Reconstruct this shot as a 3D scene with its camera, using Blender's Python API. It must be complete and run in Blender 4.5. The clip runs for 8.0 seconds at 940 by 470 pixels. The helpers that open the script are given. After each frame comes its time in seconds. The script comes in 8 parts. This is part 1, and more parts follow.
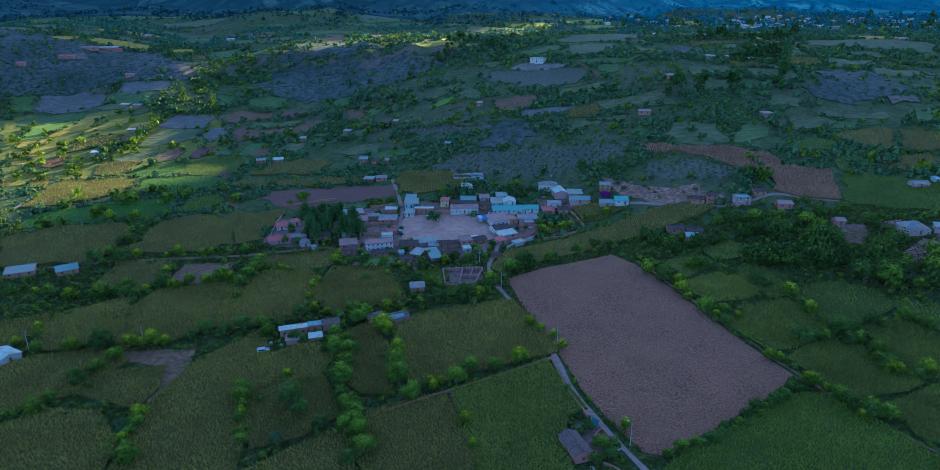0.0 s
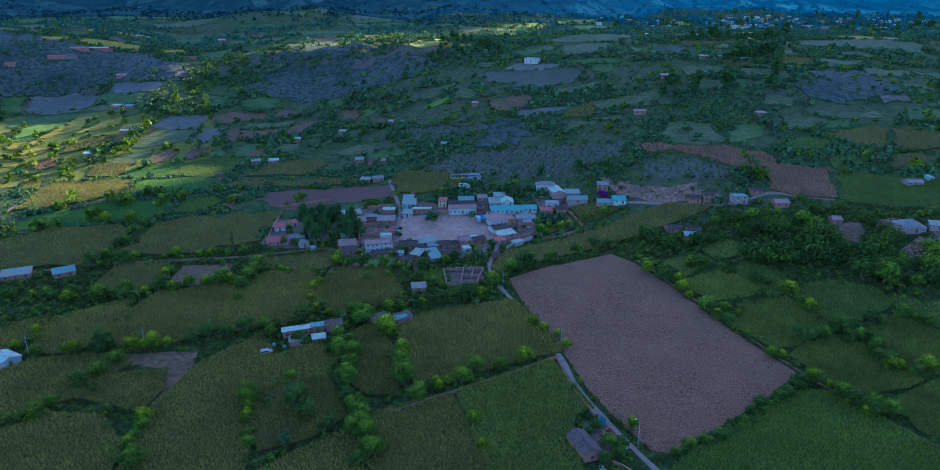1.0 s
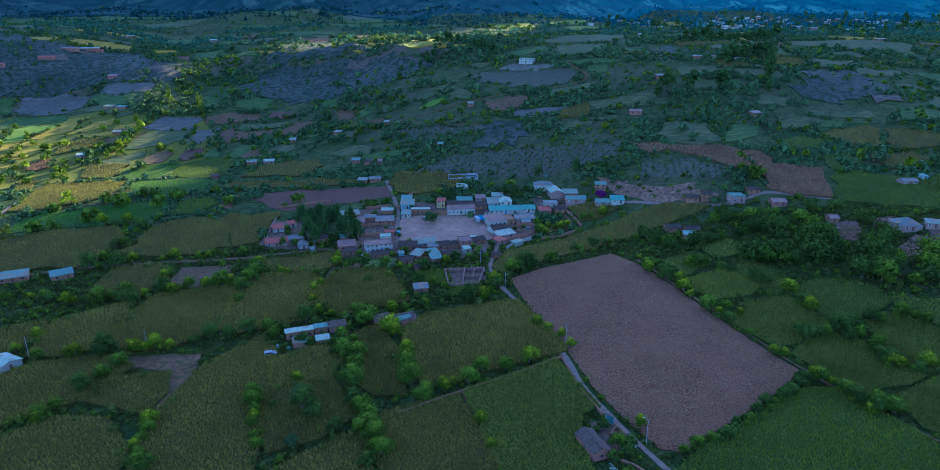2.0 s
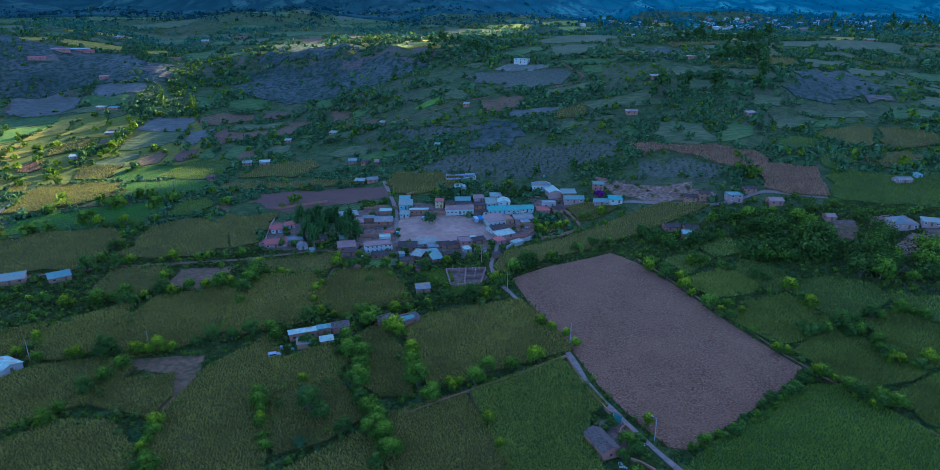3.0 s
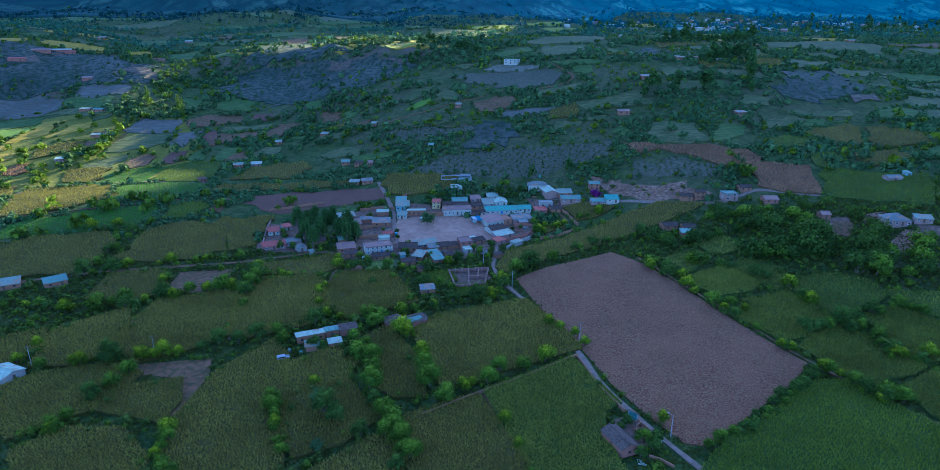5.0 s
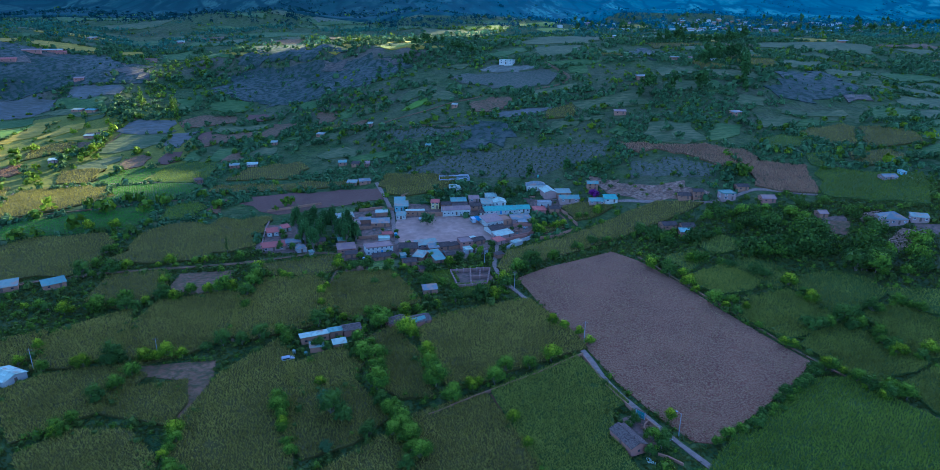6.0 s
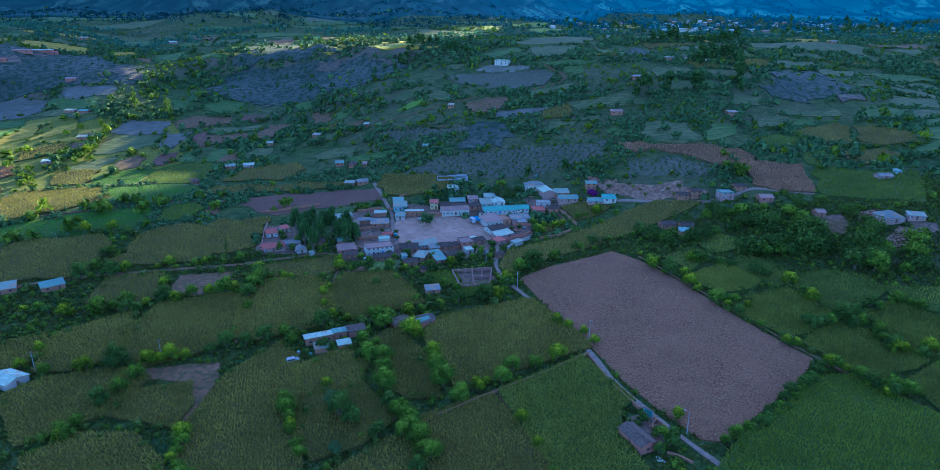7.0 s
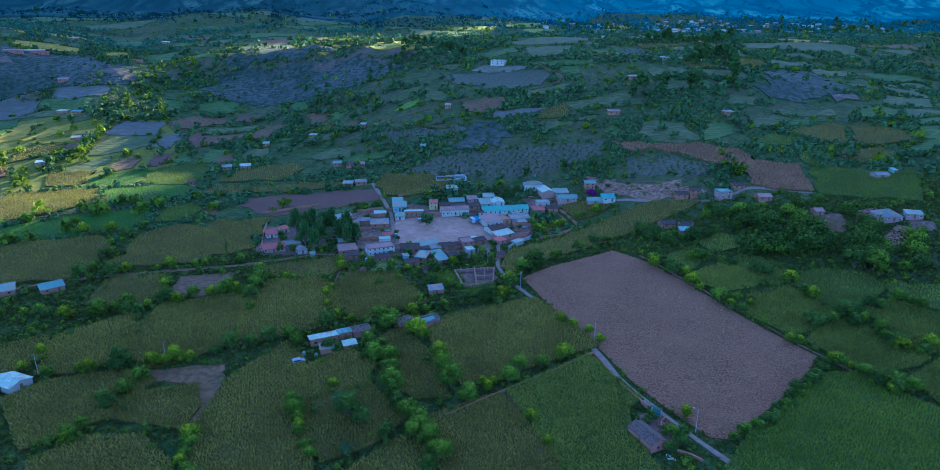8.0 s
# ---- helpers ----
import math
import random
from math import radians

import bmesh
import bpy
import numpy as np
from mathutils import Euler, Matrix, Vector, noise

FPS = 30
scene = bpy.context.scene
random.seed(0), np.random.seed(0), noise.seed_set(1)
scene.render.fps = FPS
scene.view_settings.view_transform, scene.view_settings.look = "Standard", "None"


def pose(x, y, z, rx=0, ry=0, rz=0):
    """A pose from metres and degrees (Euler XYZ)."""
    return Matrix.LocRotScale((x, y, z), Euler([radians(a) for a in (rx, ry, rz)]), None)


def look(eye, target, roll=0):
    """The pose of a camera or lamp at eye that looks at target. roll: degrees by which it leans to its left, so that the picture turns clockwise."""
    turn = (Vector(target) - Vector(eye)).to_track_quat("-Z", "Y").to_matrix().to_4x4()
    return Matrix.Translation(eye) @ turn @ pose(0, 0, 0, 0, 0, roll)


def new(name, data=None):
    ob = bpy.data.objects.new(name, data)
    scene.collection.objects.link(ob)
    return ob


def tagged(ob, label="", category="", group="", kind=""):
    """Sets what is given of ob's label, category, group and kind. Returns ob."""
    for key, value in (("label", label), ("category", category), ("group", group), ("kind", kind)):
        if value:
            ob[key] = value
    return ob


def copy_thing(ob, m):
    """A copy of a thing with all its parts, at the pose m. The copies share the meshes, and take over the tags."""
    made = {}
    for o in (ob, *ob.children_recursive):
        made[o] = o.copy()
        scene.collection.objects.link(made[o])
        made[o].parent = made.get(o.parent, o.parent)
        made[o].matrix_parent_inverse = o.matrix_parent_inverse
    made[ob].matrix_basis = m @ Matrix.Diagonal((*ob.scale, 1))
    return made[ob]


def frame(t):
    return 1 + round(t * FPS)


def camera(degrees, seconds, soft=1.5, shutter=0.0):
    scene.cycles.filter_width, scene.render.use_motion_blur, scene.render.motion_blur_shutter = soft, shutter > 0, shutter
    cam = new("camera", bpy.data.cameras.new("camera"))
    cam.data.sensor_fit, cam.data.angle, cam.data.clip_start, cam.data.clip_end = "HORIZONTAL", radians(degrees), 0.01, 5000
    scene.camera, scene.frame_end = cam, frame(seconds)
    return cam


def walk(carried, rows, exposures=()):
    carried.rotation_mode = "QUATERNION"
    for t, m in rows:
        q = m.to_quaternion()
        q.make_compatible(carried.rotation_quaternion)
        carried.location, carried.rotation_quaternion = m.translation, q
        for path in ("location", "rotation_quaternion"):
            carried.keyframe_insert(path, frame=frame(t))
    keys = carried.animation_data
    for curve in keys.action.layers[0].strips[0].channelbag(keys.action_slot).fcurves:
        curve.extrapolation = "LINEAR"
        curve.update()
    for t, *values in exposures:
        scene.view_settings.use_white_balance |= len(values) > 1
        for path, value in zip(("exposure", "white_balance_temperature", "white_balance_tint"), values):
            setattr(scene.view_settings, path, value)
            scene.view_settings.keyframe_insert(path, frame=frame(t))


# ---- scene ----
# Camera and walk
cam = camera(71.4, 8.0, 0.7)
METRES, EYE, TILT, LEAN, TURN = 40.0, 117.0, -19.3, 0.0, 0.0
ROWS = [
    (0.0, 0.0, 0.0, 0.0, 0.0, 0.0, -0.0),
    (0.5, -0.0617, 0.0005, -0.0025, -0.43, 0.02, 0.14),
    (1.0, -0.1231, 0.0013, -0.0029, -0.88, 0.03, 0.27),
    (1.5, -0.1854, 0.0025, -0.0042, -1.31, 0.05, 0.4),
    (3.0, -0.373, 0.0109, -0.0094, -2.58, 0.11, 0.78),
    (3.5, -0.4347, 0.015, -0.0107, -3.0, 0.14, 0.91),
    (4.0, -0.4964, 0.0196, -0.0116, -3.41, 0.15, 1.03),
    (4.5, -0.5586, 0.0243, -0.0127, -3.83, 0.16, 1.15),
    (6.0, -0.7458, 0.0398, -0.0148, -5.06, 0.19, 1.49),
    (6.5, -0.8076, 0.0465, -0.0168, -5.47, 0.21, 1.59),
    (7.0, -0.8697, 0.0547, -0.0164, -5.86, 0.21, 1.71),
    (7.5, -0.9327, 0.0631, -0.0178, -6.24, 0.22, 1.81),
    (8.0, -0.9965, 0.0708, -0.018, -6.63, 0.22, 1.93),
]
walk(cam, [(t, pose(0, 0, EYE, TILT, LEAN, TURN) @ pose(METRES * x, METRES * y, METRES * z, 90 + pitch, roll, yaw)) for t, x, y, z, yaw, pitch, roll in ROWS],
     exposures=[(0.0, 3.13, 4390, 22), (8.0, 3.44, 4220, 22)])

# Hills: x, y, breadth, rise
HILLS = [
    (180, 560, 120, 41.2),
    (430, 360, 120, 45.7),
    (50, 340, 50, -8.0),
    (-420, 660, 50, -24.3),
    (20, 480, 50, 9.2),
    (-210, 390, 50, 7.7),
    (-140, 640, 70, -18.9),
    (150, 210, 50, -6.7),
    (150, 420, 50, 8.5),
    (230, 280, 50, 6.9),
    (-80, 350, 50, -3.4),
    (350, 530, 50, 8.3),
    (50, 260, 50, 4.5),
    (-40, 560, 50, 6.1),
    (-350, 580, 50, -5.4),
]
# Hills and hollows of the far valley
FAR_HILLS = [
    (-280, 740, 120, -25.2),
    (-120, 1460, 200, 17.2),
    (560, 1660, 120, 16.6),
    (-640, 1340, 200, 20.3),
    (920, 1660, 200, 17.7),
    (0, 980, 50, -10.9),
    (-400, 1020, 50, -16.7),
    (160, 1300, 120, 15.1),
    (440, 1620, 50, 19.3),
    (-80, 660, 50, 13.5),
    (400, 580, 80, 9.1),
    (-320, 1220, 80, 17.3),
    (760, 1380, 50, -12.7),
    (0, 1340, 50, 16.6),
    (-560, 900, 80, 10.8),
    (640, 1660, 120, 15.5),
    (-240, 1300, 50, 11.5),
    (200, 660, 50, -5.7),
    (200, 540, 50, 6.1),
    (-680, 1420, 50, 10.9),
]
SUN_AZ, SUN_EL = radians(30.0), radians(14.5)


def ease(t):
    t = np.clip(t, 0.0, 1.0)
    return t * t * (3 - 2 * t)


def height(x, y):
    """Lie of the land: a level valley floor, terraced hills, and a mountain range whose unseen crest, with one saddle,
    is shaped to shade the valley.
    """
    x, y = np.asarray(x, float), np.asarray(y, float)
    z = 80 * ease((y - 430) / 370)
    for hx, hy, r, h in HILLS + FAR_HILLS:
        z = z + h * np.exp(-((x - hx) ** 2 + (y - hy) ** 2) / (2 * r * r))
    u = x * math.cos(SUN_AZ) - y * math.sin(SUN_AZ)
    v = x * math.sin(SUN_AZ) + y * math.cos(SUN_AZ)
    # crest out of view, its heights set to let sun onto chosen strips
    crest = np.interp(u, [-730, -668, -640, -510, -425, -372, -325], [1076, 831, 795, 726, 663, 806, 1076])
    far = ease((v - 1200 - 700 * ease((x + 100) / 900)) / 1950)
    z = z + crest * far
    z = z + 420 * ease((-x - 900) / 1500) * ease((y - 500) / 900) + 300 * ease((-y - 300) / 1800)
    eroded = np.exp(-((x + 95) ** 2 + (y - 735) ** 2) / 9000) + np.exp(-((x + 400) ** 2 + (y - 730) ** 2) / 9000) + 0.7 * np.exp(-((x - 30) ** 2 + (y - 505) ** 2) / 2500)
    z = z + eroded * 2.6 * np.sin(x / 6.5 + 1.1 * np.sin(y / 17)) * (0.6 + 0.4 * np.sin(y / 11 + x / 23))
    along, across = 0.933 * (x + 140) - 0.36 * (y - 745), 0.36 * (x + 140) + 0.933 * (y - 745)
    z = z + 9 * np.tanh(across / 15) * np.exp(-(across / 75) ** 2) * ease((165 - np.abs(along)) / 60)
    rough = np.clip((z - 8) / 40, 0, 1)
    z = z + rough * (2.2 * np.sin(x / 31 + 1.3 * np.sin(y / 47)) * np.sin(y / 37 + 0.8 * np.sin(x / 53)))
    z = z + far * (12 * np.sin(x / 140 + 2 * np.sin(y / 310)) * np.sin(y / 190 + 1.5 * np.sin(x / 260)) + 5 * np.sin(x / 47 + y / 71) * np.sin(y / 59 - x / 83))
    return z


# World and sun
world = bpy.data.worlds.new("world")
scene.world = world
world.use_nodes = True
wn = world.node_tree.nodes
sky = wn.new("ShaderNodeTexSky")
sky.sky_type, sky.sun_disc = "NISHITA", False
sky.sun_elevation, sky.sun_rotation = SUN_EL, SUN_AZ
sky.air_density, sky.dust_density, sky.ozone_density = 1.0, 0.6, 2.0
wn["Background"].inputs["Strength"].default_value = 0.065
world.node_tree.links.new(sky.outputs[0], wn["Background"].inputs["Color"])
sun_data = bpy.data.lights.new("sun", "SUN")
sun_data.energy, sun_data.angle, sun_data.color = 2.9, radians(0.5), (1.0, 0.80, 0.18)
sun = new("sun", sun_data)
sun_way = Vector((math.sin(SUN_AZ) * math.cos(SUN_EL), math.cos(SUN_AZ) * math.cos(SUN_EL), math.sin(SUN_EL)))
sun.matrix_world = look(sun_way * 4000, (0, 0, 0))


# Materials
def material(name, build, rough=0.85, metal=0.0, spec=0.3):
    """A node material; build(nodes, links, bsdf) wires its colour and relief."""
    mat = bpy.data.materials.new(name)
    mat.use_nodes = True
    nt = mat.node_tree
    bsdf = nt.nodes["Principled BSDF"]
    bsdf.inputs["Roughness"].default_value = rough
    bsdf.inputs["Metallic"].default_value = metal
    bsdf.inputs["Specular IOR Level"].default_value = spec
    build(nt.nodes, nt.links, bsdf)
    return mat


def noise_fac(nodes, links, scale, detail=4.0, lo=0.35, hi=0.65, stretch=None):
    co = nodes.new("ShaderNodeNewGeometry").outputs["Position"]
    if stretch:
        mp = nodes.new("ShaderNodeMapping")
        mp.inputs["Rotation"].default_value = (0, 0, stretch[0])
        mp.inputs["Scale"].default_value = (stretch[1], stretch[2], 1)
        links.new(co, mp.inputs["Vector"])
        co = mp.outputs["Vector"]
    n = nodes.new("ShaderNodeTexNoise")
    n.inputs["Scale"].default_value, n.inputs["Detail"].default_value = scale, detail
    links.new(co, n.inputs["Vector"])
    r = nodes.new("ShaderNodeMapRange")
    r.inputs["From Min"].default_value, r.inputs["From Max"].default_value = lo, hi
    links.new(n.outputs["Fac"], r.inputs["Value"])
    return r.outputs["Result"]


def mix(nodes, links, fac, a, b):
    m = nodes.new("ShaderNodeMix")
    m.data_type = "RGBA"
    if isinstance(fac, float):
        m.inputs["Factor"].default_value = fac
    else:
        links.new(fac, m.inputs["Factor"])
    for key, c in ((6, a), (7, b)):
        if isinstance(c, tuple):
            m.inputs[key].default_value = (*c, 1)
        else:
            links.new(c, m.inputs[key])
    return m.outputs[2]


def relief(nodes, links, bsdf, fac, strength, distance):
    b = nodes.new("ShaderNodeBump")
    b.inputs["Strength"].default_value, b.inputs["Distance"].default_value = strength, distance
    links.new(fac, b.inputs["Height"])
    links.new(b.outputs["Normal"], bsdf.inputs["Normal"])


def earth(name, c1, c2, c3, big=0.05, small=1.2, bump=0.25, stretch=None, soft=0.2):
    """Soil, dust or turf: broad patches, grain and a fine relief."""
    def build(nodes, links, bsdf):
        a = noise_fac(nodes, links, big, 5.0)
        b = noise_fac(nodes, links, small, 6.0, 0.5 - soft, 0.5 + soft, stretch)
        base = mix(nodes, links, a, c1, c2)
        links.new(mix(nodes, links, b, base, c3), bsdf.inputs["Base Color"])
        relief(nodes, links, bsdf, b, 0.8, bump)
    return material(name, build, 0.95, 0.0, 0.15)


def foliage(name, c1, c2, thin=0.3, tips=None):
    """Leaves: every clump takes a shade of its own, every plant too, and light passes through. tips: a lighter colour
    that paints the light on the crown's top.
    """
    def build(nodes, links, bsdf):
        isl = nodes.new("ShaderNodeNewGeometry").outputs["Random Per Island"]
        rnd = nodes.new("ShaderNodeObjectInfo").outputs["Random"]
        patch = noise_fac(nodes, links, 0.06, 3.0)
        base = mix(nodes, links, isl, c1, c2)
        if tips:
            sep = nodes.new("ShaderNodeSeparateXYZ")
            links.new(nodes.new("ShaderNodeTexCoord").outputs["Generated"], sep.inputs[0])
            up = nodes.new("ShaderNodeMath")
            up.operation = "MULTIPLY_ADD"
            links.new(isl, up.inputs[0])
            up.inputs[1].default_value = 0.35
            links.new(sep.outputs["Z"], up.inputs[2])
            # light on the crown's top, put into the colour by height
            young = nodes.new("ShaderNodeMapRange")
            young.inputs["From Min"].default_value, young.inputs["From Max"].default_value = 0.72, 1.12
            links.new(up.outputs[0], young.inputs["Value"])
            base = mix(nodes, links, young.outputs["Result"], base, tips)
        hs = nodes.new("ShaderNodeHueSaturation")
        ad = nodes.new("ShaderNodeMath")
        ad.operation = "ADD"
        links.new(patch, ad.inputs[0])
        links.new(rnd, ad.inputs[1])
        val = nodes.new("ShaderNodeMapRange")
        val.inputs["From Max"].default_value = 2.0
        val.inputs["To Min"].default_value, val.inputs["To Max"].default_value = 0.7, 1.35
        links.new(ad.outputs[0], val.inputs["Value"])
        links.new(val.outputs["Result"], hs.inputs["Value"])
        links.new(base, hs.inputs["Color"])
        links.new(hs.outputs[0], bsdf.inputs["Base Color"])
        tr = nodes.new("ShaderNodeBsdfTranslucent")
        links.new(hs.outputs[0], tr.inputs["Color"])
        mx = nodes.new("ShaderNodeMixShader")
        mx.inputs[0].default_value = thin
        links.new(bsdf.outputs[0], mx.inputs[1])
        links.new(tr.outputs[0], mx.inputs[2])
        links.new(mx.outputs[0], nodes["Material Output"].inputs["Surface"])
    return material(name, build, 0.8, 0.0, 0.1)


def plaster(name, c, dirt=(0.22, 0.17, 0.13)):
    def build(nodes, links, bsdf):
        a = noise_fac(nodes, links, 0.6, 6.0, 0.42, 0.68)
        b = noise_fac(nodes, links, 9.0, 4.0)
        base = mix(nodes, links, a, c, tuple(0.40 * p + 0.42 * q for p, q in zip(c, dirt)))
        links.new(mix(nodes, links, b, base, tuple(0.85 * v for v in c)), bsdf.inputs["Base Color"])
        relief(nodes, links, bsdf, b, 0.3, 0.02)
    return material(name, build, 0.9, 0.0, 0.2)


def sheet_metal(name, c, rust=(0.25, 0.14, 0.08), rusty=0.62):
    """Corrugated roofing with stains and rust."""
    def build(nodes, links, bsdf):
        a = noise_fac(nodes, links, 0.35, 6.0, rusty - 0.08, rusty + 0.12)
        b = noise_fac(nodes, links, 2.5, 3.0)
        rnd = nodes.new("ShaderNodeObjectInfo").outputs["Random"]
        base = mix(nodes, links, b, c, tuple(0.8 * v for v in c))
        base = mix(nodes, links, rnd, base, tuple(0.55 * v for v in c))
        grime = noise_fac(nodes, links, 0.9, 7.0, 0.50, 0.66, (0.0, 1.0, 0.35))
        base = mix(nodes, links, grime, base, tuple(0.45 * v + 0.012 for v in c))
        # one sheet is duller than the next
        lap = nodes.new("ShaderNodeTexBrick")
        lap.inputs["Scale"].default_value, lap.inputs["Brick Width"].default_value, lap.inputs["Row Height"].default_value = 1.0, 0.95, 2.3
        lap.inputs["Color1"].default_value, lap.inputs["Color2"].default_value, lap.inputs["Mortar"].default_value = (0, 0, 0, 1), (1, 1, 1, 1), (1, 1, 1, 1)
        lap.inputs["Mortar Size"].default_value = 0.05
        links.new(nodes.new("ShaderNodeTexCoord").outputs["Object"], lap.inputs["Vector"])
        base = mix(nodes, links, lap.outputs["Color"], base, tuple(0.66 * v for v in c))
        links.new(mix(nodes, links, a, base, rust), bsdf.inputs["Base Color"])
    return material(name, build, 0.7, 0.0, 0.2)


def plain(name, c, rough=0.6, metal=0.0):
    def build(nodes, links, bsdf):
        b = noise_fac(nodes, links, 3.0, 4.0)
        links.new(mix(nodes, links, b, c, tuple(0.8 * v for v in c)), bsdf.inputs["Base Color"])
    return material(name, build, rough, metal)


def ground_surface(nodes, links, bsdf):
    """Grass and scrub, with bare reddish and grey earth where the land is steep or worn."""
    geo = nodes.new("ShaderNodeNewGeometry")
    sep = nodes.new("ShaderNodeSeparateXYZ")
    links.new(geo.outputs["True Normal"], sep.inputs[0])
    steep = nodes.new("ShaderNodeMapRange")
    steep.inputs["From Min"].default_value, steep.inputs["From Max"].default_value = 0.985, 0.90
    links.new(sep.outputs["Z"], steep.inputs["Value"])
    patch = noise_fac(nodes, links, 0.02, 6.0, 0.42, 0.6)
    fine = noise_fac(nodes, links, 0.35, 6.0, 0.3, 0.7)
    grass = mix(nodes, links, fine, (0.028, 0.044, 0.008), (0.064, 0.082, 0.017))
    grass = mix(nodes, links, patch, grass, (0.06, 0.07, 0.022))
    herb = noise_fac(nodes, links, 0.16, 7.0, 0.47, 0.55)
    grass = mix(nodes, links, herb, grass, mix(nodes, links, noise_fac(nodes, links, 1.6, 5.0, 0.38, 0.62), (0.016, 0.032, 0.006), (0.044, 0.068, 0.014)))
    soil = mix(nodes, links, fine, (0.07, 0.056, 0.034), (0.115, 0.088, 0.056))
    mul = nodes.new("ShaderNodeMath")
    mul.operation = "MULTIPLY"
    links.new(steep.outputs["Result"], mul.inputs[0])
    links.new(noise_fac(nodes, links, 0.045, 5.0, 0.35, 0.6), mul.inputs[1])
    links.new(mix(nodes, links, mul.outputs[0], grass, soil), bsdf.inputs["Base Color"])
    relief(nodes, links, bsdf, fine, 1.0, 0.8)


def distance_surface(nodes, links, bsdf, share=1.0):
    """Far slopes: plots, hedge lines and woods, with blue haze put in as emission, the more the nearer to the sun's
    bearing.
    """
    # plots of uneven shape, each of its own tone, with hedges between
    warp = nodes.new("ShaderNodeTexNoise")
    warp.inputs["Scale"].default_value, warp.inputs["Detail"].default_value = 0.008, 5.0
    where = nodes.new("ShaderNodeNewGeometry").outputs["Position"]
    links.new(where, warp.inputs["Vector"])
    bend = nodes.new("ShaderNodeVectorMath")
    bend.operation = "MULTIPLY_ADD"
    bend.inputs[1].default_value = (130, 200, 0)
    links.new(warp.outputs["Color"], bend.inputs[0])
    links.new(where, bend.inputs[2])
    flat = nodes.new("ShaderNodeMapping")
    flat.inputs["Scale"].default_value = (0.016, 0.0075, 0.0)
    flat.inputs["Rotation"].default_value = (0, 0, 0.15)
    links.new(bend.outputs[0], flat.inputs["Vector"])
    cell, rim = nodes.new("ShaderNodeTexVoronoi"), nodes.new("ShaderNodeTexVoronoi")
    rim.feature = "DISTANCE_TO_EDGE"
    for v in (cell, rim):
        v.inputs["Scale"].default_value = 1.0
        links.new(flat.outputs["Vector"], v.inputs["Vector"])
    tone = nodes.new("ShaderNodeSeparateColor")
    links.new(cell.outputs["Color"], tone.inputs[0])
    line = nodes.new("ShaderNodeMapRange")
    line.inputs["From Min"].default_value, line.inputs["From Max"].default_value = 0.15, 0.04
    links.new(rim.outputs["Distance"], line.inputs["Value"])
    a = tone.outputs[0]
    wood = noise_fac(nodes, links, 0.006, 6.0, 0.46, 0.58, (0.1, 1.0, 0.5))
    grain = noise_fac(nodes, links, 0.09, 8.0, 0.40, 0.62, (0.0, 1.0, 0.25))
    base = mix(nodes, links, a, (0.022, 0.036, 0.018), (0.060, 0.074, 0.042))
    base = mix(nodes, links, wood, base, (0.014, 0.030, 0.018))
    base = mix(nodes, links, grain, base, (0.012, 0.028, 0.016))
    links.new(mix(nodes, links, line.outputs["Result"], base, (0.008, 0.020, 0.012)), bsdf.inputs["Base Color"])
    # painted haze: a blue emission that grows towards the sun's bearing
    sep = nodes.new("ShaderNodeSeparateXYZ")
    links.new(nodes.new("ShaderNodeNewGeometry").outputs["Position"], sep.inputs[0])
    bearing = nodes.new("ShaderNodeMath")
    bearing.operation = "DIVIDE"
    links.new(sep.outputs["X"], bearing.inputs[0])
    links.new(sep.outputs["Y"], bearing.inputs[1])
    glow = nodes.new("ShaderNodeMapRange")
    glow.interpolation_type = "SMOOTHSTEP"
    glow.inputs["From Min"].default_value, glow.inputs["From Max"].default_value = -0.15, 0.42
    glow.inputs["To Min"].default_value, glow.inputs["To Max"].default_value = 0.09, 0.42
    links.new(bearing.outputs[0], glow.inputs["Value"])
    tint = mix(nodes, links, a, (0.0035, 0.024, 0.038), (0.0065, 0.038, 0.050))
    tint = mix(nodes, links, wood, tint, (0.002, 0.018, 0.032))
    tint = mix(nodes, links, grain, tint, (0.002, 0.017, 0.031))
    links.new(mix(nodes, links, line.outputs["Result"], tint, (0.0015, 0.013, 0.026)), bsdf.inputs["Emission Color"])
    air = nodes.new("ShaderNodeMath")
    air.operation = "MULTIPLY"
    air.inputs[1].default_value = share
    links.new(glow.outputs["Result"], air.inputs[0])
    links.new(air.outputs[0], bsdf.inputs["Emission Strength"])


